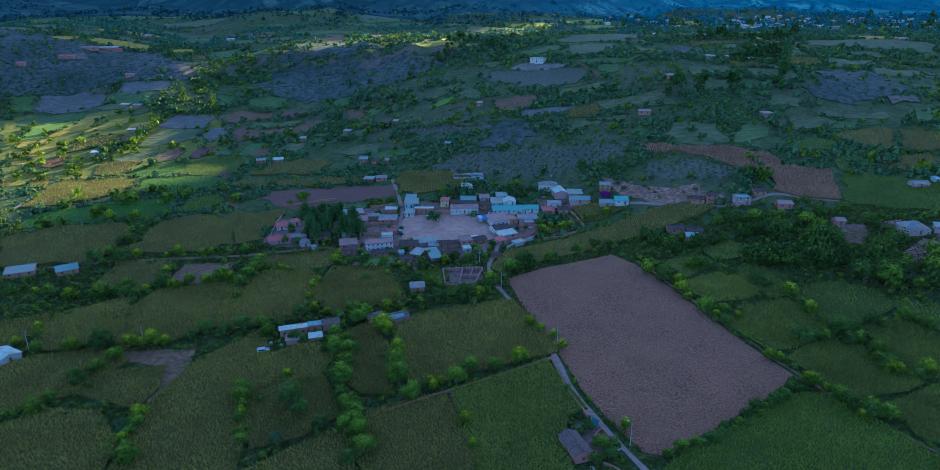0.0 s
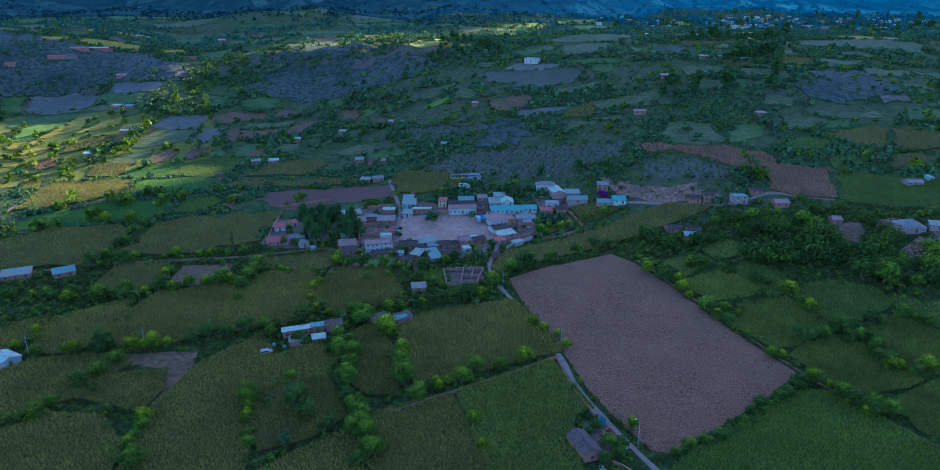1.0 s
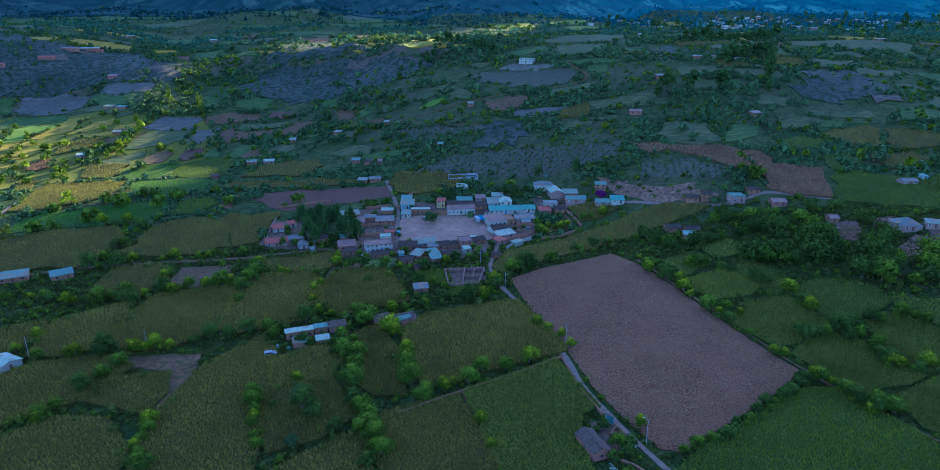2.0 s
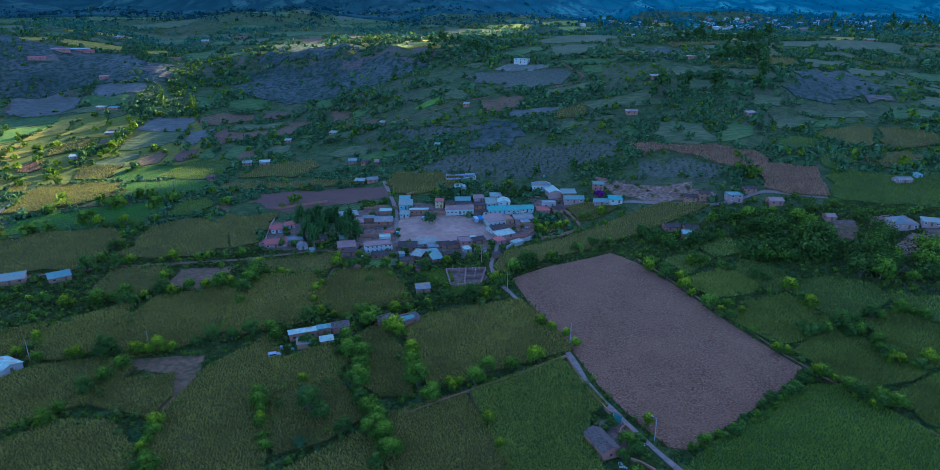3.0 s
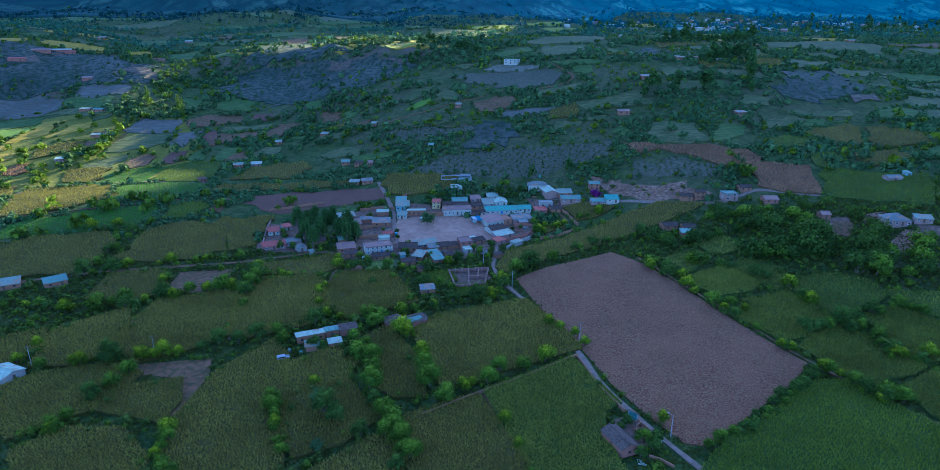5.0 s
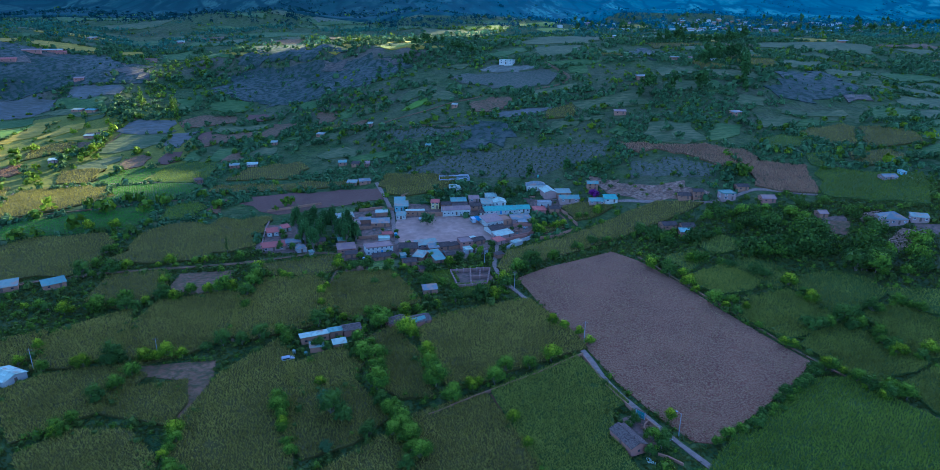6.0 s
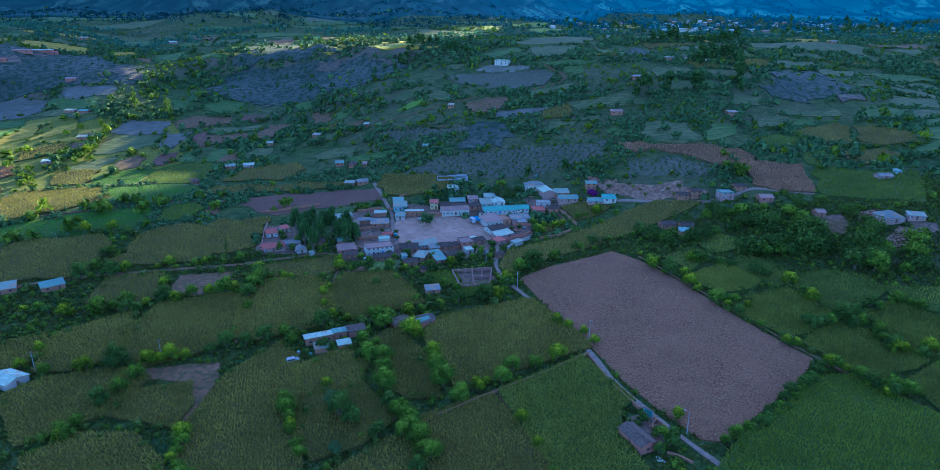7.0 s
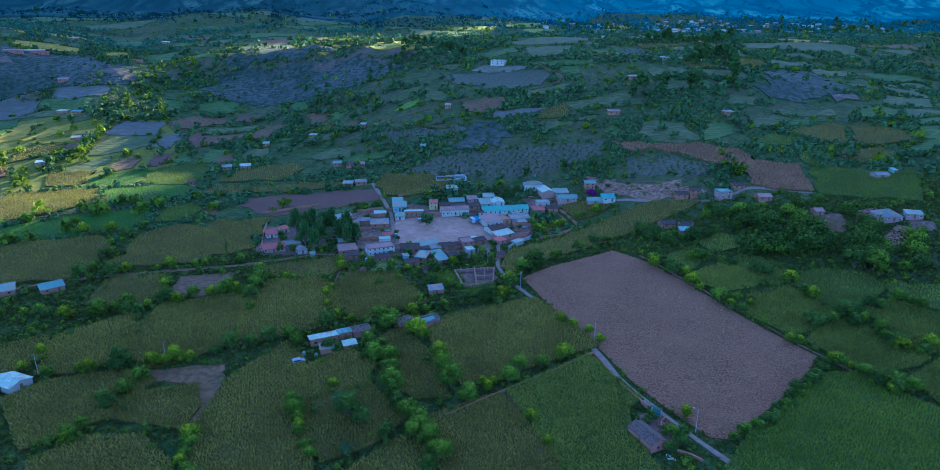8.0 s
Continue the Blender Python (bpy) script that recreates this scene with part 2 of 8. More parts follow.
M = {
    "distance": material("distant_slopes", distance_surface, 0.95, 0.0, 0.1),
    # distant woods carry a share of the same painted haze glow
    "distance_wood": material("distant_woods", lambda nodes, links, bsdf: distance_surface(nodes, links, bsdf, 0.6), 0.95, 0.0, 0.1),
    "ground": material("ground_turf", ground_surface, 0.95, 0.0, 0.1),
    "tilled": earth("tilled_soil", (0.092, 0.027, 0.013), (0.142, 0.052, 0.024), (0.188, 0.106, 0.050), 0.09, 1.7, 0.3, (0.75, 1.0, 1.0), 0.13),
    "ploughed": earth("ploughed_soil", (0.074, 0.034, 0.020), (0.094, 0.045, 0.027), (0.104, 0.054, 0.033), 0.05, 1.0, 0.2, (0.1, 0.3, 2.0)),
    "bare": earth("bare_earth", (0.125, 0.058, 0.028), (0.16, 0.08, 0.040), (0.060, 0.050, 0.016), 0.08, 0.5, 0.4, None, 0.14),
    "grey_earth": earth("grey_earth", (0.092, 0.084, 0.065), (0.122, 0.109, 0.086), (0.070, 0.064, 0.040), 0.05, 0.5, 0.3, (0.2, 0.3, 1.4), 0.13),
    "yard": earth("yard_earth", (0.135, 0.072, 0.048), (0.190, 0.112, 0.080), (0.075, 0.055, 0.032), 0.15, 0.6, 0.15, None, 0.13),
    "grass": earth("dry_grass", (0.17, 0.172, 0.015), (0.23, 0.205, 0.028), (0.09, 0.125, 0.009), 0.06, 0.5, 0.2),
    "heath": earth("heath_slope", (0.042, 0.046, 0.033), (0.082, 0.075, 0.056), (0.020, 0.034, 0.016), 0.018, 0.22, 0.4, None, 0.09),
    "gravel": earth("pale_gravel", (0.12, 0.108, 0.072), (0.155, 0.138, 0.095), (0.085, 0.08, 0.05), 0.06, 0.3, 0.3, None, 0.13),
    "slope": earth("orchard_slope", (0.074, 0.066, 0.041), (0.094, 0.082, 0.052), (0.048, 0.054, 0.026), 0.04, 0.5, 0.3, None, 0.13),
    "dust": earth("plaza_dust", (0.275, 0.160, 0.104), (0.345, 0.213, 0.146), (0.21, 0.123, 0.080), 0.09, 0.35, 0.05),
    "road": earth("dirt_road", (0.180, 0.124, 0.090), (0.220, 0.156, 0.115), (0.125, 0.088, 0.060), 0.08, 0.8, 0.05),
    "gold": earth("stubble", (0.26, 0.170, 0.014), (0.33, 0.215, 0.024), (0.150, 0.120, 0.010), 0.08, 0.5, 0.25, (0.5, 0.3, 1.4), 0.13),
    "meadow": earth("meadow", (0.050, 0.084, 0.015), (0.085, 0.110, 0.024), (0.034, 0.060, 0.010), 0.05, 0.4, 0.25, (-0.3, 0.4, 1.2), 0.12),
    "turf": earth("field_turf", (0.120, 0.108, 0.007), (0.165, 0.135, 0.012), (0.066, 0.080, 0.006), 0.06, 0.5, 0.2),
    "lush": earth("lush_meadow", (0.095, 0.160, 0.014), (0.145, 0.180, 0.022), (0.065, 0.115, 0.010), 0.06, 0.5, 0.25, (-0.3, 0.4, 1.2), 0.2),
    "dull": earth("dry_pasture", (0.066, 0.078, 0.024), (0.106, 0.102, 0.036), (0.044, 0.058, 0.016), 0.05, 0.4, 0.25, (0.3, 0.4, 1.2), 0.12),
    "cliff": earth("eroded_bank", (0.23, 0.122, 0.070), (0.30, 0.180, 0.112), (0.11, 0.064, 0.036), 0.14, 0.7, 1.2, (0.9, 0.7, 1.0), 0.13),
    "scar": earth("eroded_scar", (0.105, 0.072, 0.050), (0.165, 0.118, 0.082), (0.050, 0.046, 0.030), 0.10, 0.4, 1.2, (1.2, 0.4, 1.2), 0.16),
    # Dark sheets below the leaves: shade between the plants put into their colour
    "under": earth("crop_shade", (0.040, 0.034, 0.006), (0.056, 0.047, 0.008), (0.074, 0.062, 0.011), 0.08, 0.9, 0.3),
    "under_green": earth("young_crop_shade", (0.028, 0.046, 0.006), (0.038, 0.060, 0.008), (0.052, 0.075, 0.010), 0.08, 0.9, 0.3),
    "maize": foliage("maize_leaf", (0.122, 0.104, 0.014), (0.245, 0.205, 0.036)),
    "maize_green": foliage("young_maize_leaf", (0.078, 0.104, 0.008), (0.168, 0.195, 0.018)),
    "maize_mid": foliage("green_maize_leaf", (0.102, 0.112, 0.014), (0.235, 0.230, 0.034)),
    "maize_dry": foliage("dry_maize_leaf", (0.165, 0.086, 0.042), (0.30, 0.172, 0.092)),
    "alfalfa": foliage("alfalfa_leaf", (0.045, 0.145, 0.005), (0.09, 0.21, 0.009)),
    "leaf": foliage("dark_leaf", (0.036, 0.056, 0.008), (0.084, 0.106, 0.013), 0.22),
    "leaf_lime": foliage("lime_leaf", (0.075, 0.112, 0.003), (0.20, 0.245, 0.005), 0.3),
    "leaf_mid": foliage("mid_leaf", (0.040, 0.070, 0.005), (0.132, 0.182, 0.010), 0.25),
    # Crown leaves whose lit top is painted into the colour
    "leaf_tip": foliage("dark_leaf_lit_top", (0.030, 0.056, 0.008), (0.072, 0.108, 0.014), 0.22, (0.085, 0.125, 0.012)),
    "leaf_lime_tip": foliage("lime_leaf_lit_top", (0.050, 0.085, 0.004), (0.130, 0.180, 0.006), 0.3, (0.30, 0.335, 0.004)),
    "leaf_mid_tip": foliage("mid_leaf_lit_top", (0.036, 0.068, 0.006), (0.105, 0.155, 0.010), 0.25, (0.155, 0.215, 0.010)),
    "leaf_tall": foliage("gum_leaf", (0.028, 0.056, 0.010), (0.068, 0.115, 0.022), 0.2),
    "weed": foliage("weed_leaf", (0.040, 0.047, 0.007), (0.085, 0.090, 0.013), 0.25),
    "leaf_grey": foliage("grey_leaf", (0.06, 0.105, 0.032), (0.11, 0.165, 0.05)),
    # Leaves of farther trees: haze of distance put into bluer, paler colours
    "leaf_hill": foliage("hill_tree_leaf", (0.032, 0.062, 0.019), (0.085, 0.130, 0.040), 0.2),
    "leaf_far": foliage("hazed_far_leaf", (0.022, 0.056, 0.030), (0.062, 0.122, 0.066)),
    "straw": foliage("straw", (0.18, 0.108, 0.048), (0.37, 0.245, 0.118), 0.1),
    "flower": foliage("bougainvillea", (0.10, 0.012, 0.10), (0.17, 0.024, 0.15)),
    "bark": plain("bark", (0.13, 0.10, 0.075), 0.95),
    "white_wall": plaster("white_plaster", (0.41, 0.385, 0.305)),
    "adobe": plaster("adobe", (0.275, 0.138, 0.076), (0.15, 0.085, 0.05)),
    "ruin_wall": plaster("weathered_adobe", (0.24, 0.135, 0.095), (0.12, 0.075, 0.055)),
    "brick": plaster("brick_wall", (0.29, 0.125, 0.08)),
    "pink_wall": plaster("pink_plaster", (0.29, 0.18, 0.14)),
    "yellow_wall": plaster("yellow_plaster", (0.451, 0.344, 0.131)),
    "teal_wall": plaster("teal_plaster", (0.22, 0.35, 0.32)),
    "grey_wall": plaster("cement", (0.29, 0.265, 0.22)),
    "zinc": sheet_metal("zinc_sheet", (0.23, 0.275, 0.195), rusty=0.57),
    "white_roof": sheet_metal("pale_roof_sheet", (0.42, 0.47, 0.325), rusty=0.62),
    "blue_roof": sheet_metal("blue_roof_sheet", (0.17, 0.27, 0.20), rusty=0.62),
    "teal_roof": sheet_metal("teal_roof_sheet", (0.13, 0.31, 0.215), rusty=0.7),
    "grey_roof": sheet_metal("weathered_sheet", (0.175, 0.185, 0.16), rusty=0.55),
    "pink_roof": sheet_metal("faded_red_sheet", (0.29, 0.165, 0.13), rusty=0.6),
    "red_roof": sheet_metal("red_roof_sheet", (0.36, 0.08, 0.05), rusty=0.72),
    "green_roof": sheet_metal("green_roof_sheet", (0.082, 0.295, 0.213), rusty=0.75),
    "tile_roof": earth("clay_tile", (0.055, 0.034, 0.024), (0.098, 0.060, 0.042), (0.034, 0.028, 0.022), 0.4, 1.5, 0.1),
    "old_tile": earth("old_clay_tile", (0.050, 0.031, 0.022), (0.080, 0.050, 0.036), (0.135, 0.095, 0.070), 0.6, 2.6, 0.15, None, 0.12),
    "wood": plain("dark_wood", (0.11, 0.07, 0.045), 0.8),
    "blue_door": plain("blue_door", (0.06, 0.16, 0.32), 0.5),
    "frame": plain("window_frame", (0.55, 0.54, 0.5), 0.6),
    "pane": plain("window_pane", (0.025, 0.03, 0.035), 0.08),
    "concrete": plain("concrete", (0.27, 0.26, 0.25), 0.9),
    "white_paint": plain("white_car_paint", (0.26, 0.275, 0.27), 0.45),
    "teal_paint": plain("teal_car_paint", (0.03, 0.16, 0.17), 0.3),
    "teal_paint_old": sheet_metal("weathered_teal_paint", (0.09, 0.25, 0.22), rusty=0.66),
    "rubber": plain("rubber", (0.02, 0.02, 0.02), 0.8),
    "tarp": plain("blue_tarp", (0.02, 0.12, 0.22), 0.7),
    "wire": plain("wire", (0.03, 0.03, 0.03), 0.6),
    "water": plain("pond_water", (0.05, 0.07, 0.05), 0.1),
}


# Mesh helpers
def mesh_object(name, verts, faces, mat, parent=None, label="", smooth=False):
    me = bpy.data.meshes.new(name)
    me.from_pydata([tuple(v) for v in verts] if not isinstance(verts, np.ndarray) else verts.tolist(), [], faces.tolist() if isinstance(faces, np.ndarray) else faces)
    for m in mat if isinstance(mat, (list, tuple)) else [mat]:
        me.materials.append(M[m])
    if smooth:
        me.shade_smooth()
    ob = new(name, me)
    if parent:
        ob.parent = parent
    if label:
        tagged(ob, label)
    return ob


def part(name, bm, mat, parent=None, label=""):
    """Links a bmesh as one mesh object under a thing or a part."""
    me = bpy.data.meshes.new(name)
    bm.to_mesh(me)
    bm.free()
    me.materials.append(M[mat])
    ob = new(name, me)
    if parent:
        ob.parent = parent
    if label:
        tagged(ob, label)
    return ob


def box(bm, x0, y0, z0, x1, y1, z1, bevel=0.0):
    r = bmesh.ops.create_cube(bm, size=1.0, matrix=Matrix.Translation(((x0 + x1) / 2, (y0 + y1) / 2, (z0 + z1) / 2)) @ Matrix.Diagonal((x1 - x0, y1 - y0, z1 - z0, 1)))
    if bevel:
        edges = {e for v in r["verts"] for e in v.link_edges}
        bmesh.ops.bevel(bm, geom=list(edges), offset=bevel, segments=1, affect="EDGES")


def boxed(*args, bevel=0.0):
    bm = bmesh.new()
    box(bm, *args, bevel=bevel)
    return bm


def prism(bm, outline, z0, z1, axis="z"):
    """A solid from an outline of (a, b) pairs drawn out along an axis."""
    put = {"z": lambda a, b, c: (a, b, c), "x": lambda a, b, c: (c, a, b), "y": lambda a, b, c: (a, c, b)}[axis]
    lo = [bm.verts.new(put(a, b, z0)) for a, b in outline]
    hi = [bm.verts.new(put(a, b, z1)) for a, b in outline]
    n = len(outline)
    bm.faces.new(lo[::-1])
    bm.faces.new(hi)
    for i in range(n):
        bm.faces.new((lo[i], lo[(i + 1) % n], hi[(i + 1) % n], hi[i]))
    bmesh.ops.recalc_face_normals(bm, faces=bm.faces)


def inside(px, py, poly):
    """Which of the points lie in the outline."""
    px, py = np.asarray(px, float), np.asarray(py, float)
    hit = np.zeros(px.shape, bool)
    for (x0, y0), (x1, y1) in zip(poly, poly[1:] + poly[:1]):
        if y0 != y1:
            hit ^= ((y0 > py) != (y1 > py)) & (px < (x1 - x0) * (py - y0) / (y1 - y0) + x0)
    return hit


def clip(poly, axis, value, keep_less):
    """The part of an outline on one side of a straight cut."""
    out = []
    for p, q in zip(poly, poly[1:] + poly[:1]):
        a, b = (p[axis] <= value) == keep_less, (q[axis] <= value) == keep_less
        if a:
            out.append(p)
        if a != b and p[axis] != q[axis]:
            s = (value - p[axis]) / (q[axis] - p[axis])
            out.append((p[0] + s * (q[0] - p[0]), p[1] + s * (q[1] - p[1])))
    return out


def draped(poly, cell, lift, skirt=0.0, wave=0.0):
    """Verts and faces of an outline laid over the land, cut into cells, with its edges brought down."""
    xs, ys = [p[0] for p in poly], [p[1] for p in poly]
    verts, faces, seen = [], [], {}

    def vert(x, y):
        key = (round(x, 2), round(y, 2))
        if key not in seen:
            seen[key] = len(verts)
            verts.append(key)
        return seen[key]
    for i in range(int((max(xs) - min(xs)) / cell) + 1):
        x0 = min(xs) + i * cell
        strip = clip(clip(poly, 0, x0, False), 0, x0 + cell, True)
        if len(strip) < 3:
            continue
        for j in range(int((max(ys) - min(ys)) / cell) + 1):
            y0 = min(ys) + j * cell
            bit = clip(clip(strip, 1, y0, False), 1, y0 + cell, True)
            ids = []
            for p in bit:
                k = vert(*p)
                if k not in ids:
                    ids.append(k)
            if len(ids) > 2:
                faces.append(ids)
    flat = np.array(verts)
    z = height(flat[:, 0], flat[:, 1]) + lift
    if wave:
        z = z + np.random.uniform(-wave, wave, len(z))
    top = [(x, y, h) for (x, y), h in zip(verts, z)]
    if skirt:
        once = {}
        for f in faces:
            for a, b in zip(f, f[1:] + f[:1]):
                once[(a, b)] = True
        for a, b in [e for e in once if (e[1], e[0]) not in once]:
            k = len(top)
            top += [(*top[a][:2], top[a][2] - skirt), (*top[b][:2], top[b][2] - skirt)]
            faces.append([b, a, k, k + 1])
    return top, faces


# The land
def lines(stops):
    """Grid lines between stops, each given with its step."""
    out = []
    for (a, step), (b, _) in zip(stops, stops[1:]):
        out += list(np.arange(a, b, step))
    return np.array(out + [stops[-1][0]])


gx = lines([(-4200, 120), (-1500, 30), (-600, 9), (-400, 5), (400, 9), (700, 30), (1500, 120), (4200, 1)])
gy = lines([(-2600, 150), (-200, 30), (40, 4.5), (700, 9), (1300, 25), (2200, 60), (4300, 1)])
X, Y = np.meshgrid(gx, gy)
nx, ny = len(gx), len(gy)
idx = np.arange(nx * ny).reshape(ny, nx)
quads = np.stack([idx[:-1, :-1], idx[:-1, 1:], idx[1:, 1:], idx[1:, :-1]], -1).reshape(-1, 4)
tagged(mesh_object("ground", np.stack([X, Y, height(X, Y)], -1).reshape(-1, 3), quads, "ground", smooth=True),
       "green and brown valley land rising to scrubby hills and mountains", "ground", kind="structure")

# The far mountain range, a plain backdrop of distance with haze in its emission
bx, by = np.meshgrid(np.arange(-3600, 3601, 40.0), np.arange(1180, 4300, 30.0))
edge = 1215 + 330 * ease((bx + 60) / 620)
bz = height(bx, by) + 3 - 60 * ease((edge + 60 - by) / 60)
bn, bm_ = bx.shape[1], bx.shape[0]
bi = np.arange(bn * bm_).reshape(bm_, bn)
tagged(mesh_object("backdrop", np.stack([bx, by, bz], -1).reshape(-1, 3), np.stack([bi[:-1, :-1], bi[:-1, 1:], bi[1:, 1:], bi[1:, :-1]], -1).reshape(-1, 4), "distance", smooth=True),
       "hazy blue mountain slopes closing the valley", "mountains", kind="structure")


# Fields and tracks
PLOTS = []          # outlines that stay clear of scrub
THIN = []           # barren outlines where scrub grows thinly
BLADE = {}          # leaf bunch shapes


def bunch(n, spread, reach, broad, lean, seed):
    """A bunch of n leaf blades: verts (n, 4, 3) round the origin."""
    rng = np.random.default_rng(seed)
    out = []
    for i in range(n):
        a = rng.uniform(0, 2 * math.pi)
        t = lean * rng.uniform(0.5, 1.3)
        d = np.array([math.cos(a) * math.sin(t), math.sin(a) * math.sin(t), math.cos(t)])
        s = np.cross(d, [math.cos(a + 1.9), math.sin(a + 1.9), 0.2])
        s = s / np.linalg.norm(s) * broad * rng.uniform(0.7, 1.2)
        o = np.array([rng.uniform(-spread, spread), rng.uniform(-spread, spread), 0])
        ln = reach * rng.uniform(0.75, 1.2)
        out.append([o - s * 0.5, o + s * 0.5, o + d * ln + s * 0.28, o + d * ln - s * 0.28])
    return np.array(out)


def scattered(shapes, pos, scale, rng):
    """Leaf quads of one of the shapes at each place, turned and scaled: verts and faces of one mesh."""
    pick = rng.integers(len(shapes), size=len(pos))
    vs = []
    for k, s in enumerate(shapes):
        m = pick == k
        if not m.any():
            continue
        a = rng.uniform(0, 2 * math.pi, m.sum())
        c, sn = np.cos(a)[:, None], np.sin(a)[:, None]
        q = s.reshape(-1, 3)
        sc = scale[m][:, None]
        x = (q[None, :, 0] * c - q[None, :, 1] * sn) * sc + pos[m][:, 0:1]
        y = (q[None, :, 0] * sn + q[None, :, 1] * c) * sc + pos[m][:, 1:2]
        z = q[None, :, 2] * sc + pos[m][:, 2:3]
        vs.append(np.stack([x, y, z], -1).reshape(-1, 3))
    v = np.concatenate(vs)
    return v, np.arange(len(v)).reshape(-1, 4)


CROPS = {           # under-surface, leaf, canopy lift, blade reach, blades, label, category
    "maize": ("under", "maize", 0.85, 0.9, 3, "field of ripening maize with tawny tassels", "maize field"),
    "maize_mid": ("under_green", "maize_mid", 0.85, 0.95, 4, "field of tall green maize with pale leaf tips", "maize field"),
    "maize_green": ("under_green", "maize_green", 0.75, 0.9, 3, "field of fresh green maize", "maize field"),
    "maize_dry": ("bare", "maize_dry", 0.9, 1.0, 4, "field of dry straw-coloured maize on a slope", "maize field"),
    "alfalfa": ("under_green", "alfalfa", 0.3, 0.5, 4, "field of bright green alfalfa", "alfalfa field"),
    "orchard": ("slope", "leaf", 0.12, 0.0, 0, "brown slope with rows of young fruit bushes", "orchard"),
}
SOILS = {
    "tilled": "large harvested field of reddish tilled soil with straw",
    "ploughed": "field of dark freshly ploughed soil",
    "bare": "patch of bare trodden earth",
    "grey_earth": "field of dry grey earth",
    "gold": "field of golden stubble",
    "meadow": "plot of green pasture",
    "slope": "brown sloping field of dry earth on a hill",
    "turf": "rough turf between sunlit field strips",
    "lush": "plot of bright green pasture",
    "dull": "plot of dull dry pasture",
    "cliff": "eroded bank of bare reddish earth",
    "scar": "worn scar of pale earth on a hillside",
    "yard": "trodden earth yard between village houses",
    "grass": "strips of dry yellow-green pasture",
    "heath": "barren slope of grey-brown earth dotted with scrub",
    "water": "still dark water in a long concrete tank",
    "dust": "dusty earthen village square",
    "gravel": "cleared platform of pale gravel on a hilltop",
}


def worn(outline, sway, seed):
    """The outline with its straight sides bent a little, as hand-made borders are."""
    rng, out = random.Random(seed), []
    for (x0, y0), (x1, y1) in zip(outline, outline[1:] + outline[:1]):
        n = max(1, int(math.hypot(x1 - x0, y1 - y0) / 8))
        for i in range(n):
            k = sway if i else 0.0
            out.append((x0 + (x1 - x0) * i / n + rng.gauss(0, k), y0 + (y1 - y0) * i / n + rng.gauss(0, k)))
    return out


def field(kind, *outline):
    """A plot of crop or soil with the given corners."""
    outline = list(outline)
    if min(math.hypot(x, y) for x, y in outline) > 400 and kind not in ("heath", "cliff", "scar", "water", "gravel", "grass", "turf"):
        for p, q in zip(outline, outline[1:] + outline[:1]):
            if tree_rng.random() < 0.32:
                hedge(["dark", "dark", "dark", "mid"], 4.6 + 0.004 * p[1], 0.5 + 0.0002 * p[1], p, q)
    if math.hypot(*outline[0]) > 330:
        outline = worn(outline, 5.0 if kind in ("heath", "cliff", "scar") else 2.4, len(PLOTS))
    (THIN if kind in ("heath", "cliff", "scar") else PLOTS).append(outline)
    rng = np.random.default_rng(len(PLOTS) + len(THIN))
    far = min(math.hypot(x, y) for x, y in outline)
    if kind not in CROPS:
        v, f = draped(outline, 3.0 if far < 330 else 4.0 if kind in ("heath", "cliff", "scar") else 6.0, {"yard": 0.12, "heath": 0.7, "grass": 0.12, "turf": 0.1}.get(kind, 0.22 if far < 400 else 1.1 if kind in ("cliff", "scar") else 0.6), 0.8)
        name = {"dust": "plaza", "cliff": "earth_bank", "scar": "earth_bank", "water": "water", "yard": "yard", "heath": "heath"}.get(kind, "pasture" if kind in ("meadow", "lush", "dull", "grass", "turf") else "soil_field")
        base = tagged(mesh_object(name, v, f, kind), SOILS[kind], name.replace("_", " "), kind="structure")
        if kind == "tilled":
            xs, ys = [p[0] for p in outline], [p[1] for p in outline]
            px, py = rng.uniform(min(xs), max(xs), 26000), rng.uniform(min(ys), max(ys), 26000)
            row = np.round((0.80 * px - 0.60 * py) / 1.3) * 1.3
            along = 0.60 * px + 0.80 * py
            px, py = 0.80 * row + 0.60 * along + rng.normal(0, 0.22, px.size), -0.60 * row + 0.80 * along + rng.normal(0, 0.22, px.size)
            mx, my = sum(xs) / len(xs), sum(ys) / len(ys)
            ok = inside(px, py, [(mx + 0.955 * (x - mx), my + 0.955 * (y - my)) for x, y in outline]) & (rng.random(px.size) < 0.42 + 0.65 * np.sin(px / 6 + np.sin(py / 14)) * np.sin(py / 11))
            px, py = px[ok], py[ok]
            pv, pf = scattered([bunch(2, 0.3, 0.7, 0.12, 1.5, 91 + k) for k in range(4)], np.stack([px, py, height(px, py) + 0.2], -1), rng.uniform(0.6, 1.3, len(px)), rng)
            tagged(mesh_object("straw", pv, pf, "straw"), "straw and cut stalks strewn over tilled soil", "straw", kind="stuff")
        return base
    if far < 330 and kind.startswith("maize"):
        # crops grow right up to the hedges
        mx, my = sum(p[0] for p in outline) / len(outline), sum(p[1] for p in outline) / len(outline)
        grown = 4.0 if mx < -25 else 2.3
        outline = [(x + grown * (x - mx) / max(1.0, math.hypot(x - mx, y - my)), y + grown * (y - my) / max(1.0, math.hypot(x - mx, y - my))) for x, y in outline]
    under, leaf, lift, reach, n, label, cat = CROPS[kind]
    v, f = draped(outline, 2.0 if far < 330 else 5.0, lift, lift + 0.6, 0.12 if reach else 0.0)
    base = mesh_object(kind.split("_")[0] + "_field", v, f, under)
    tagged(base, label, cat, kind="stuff")
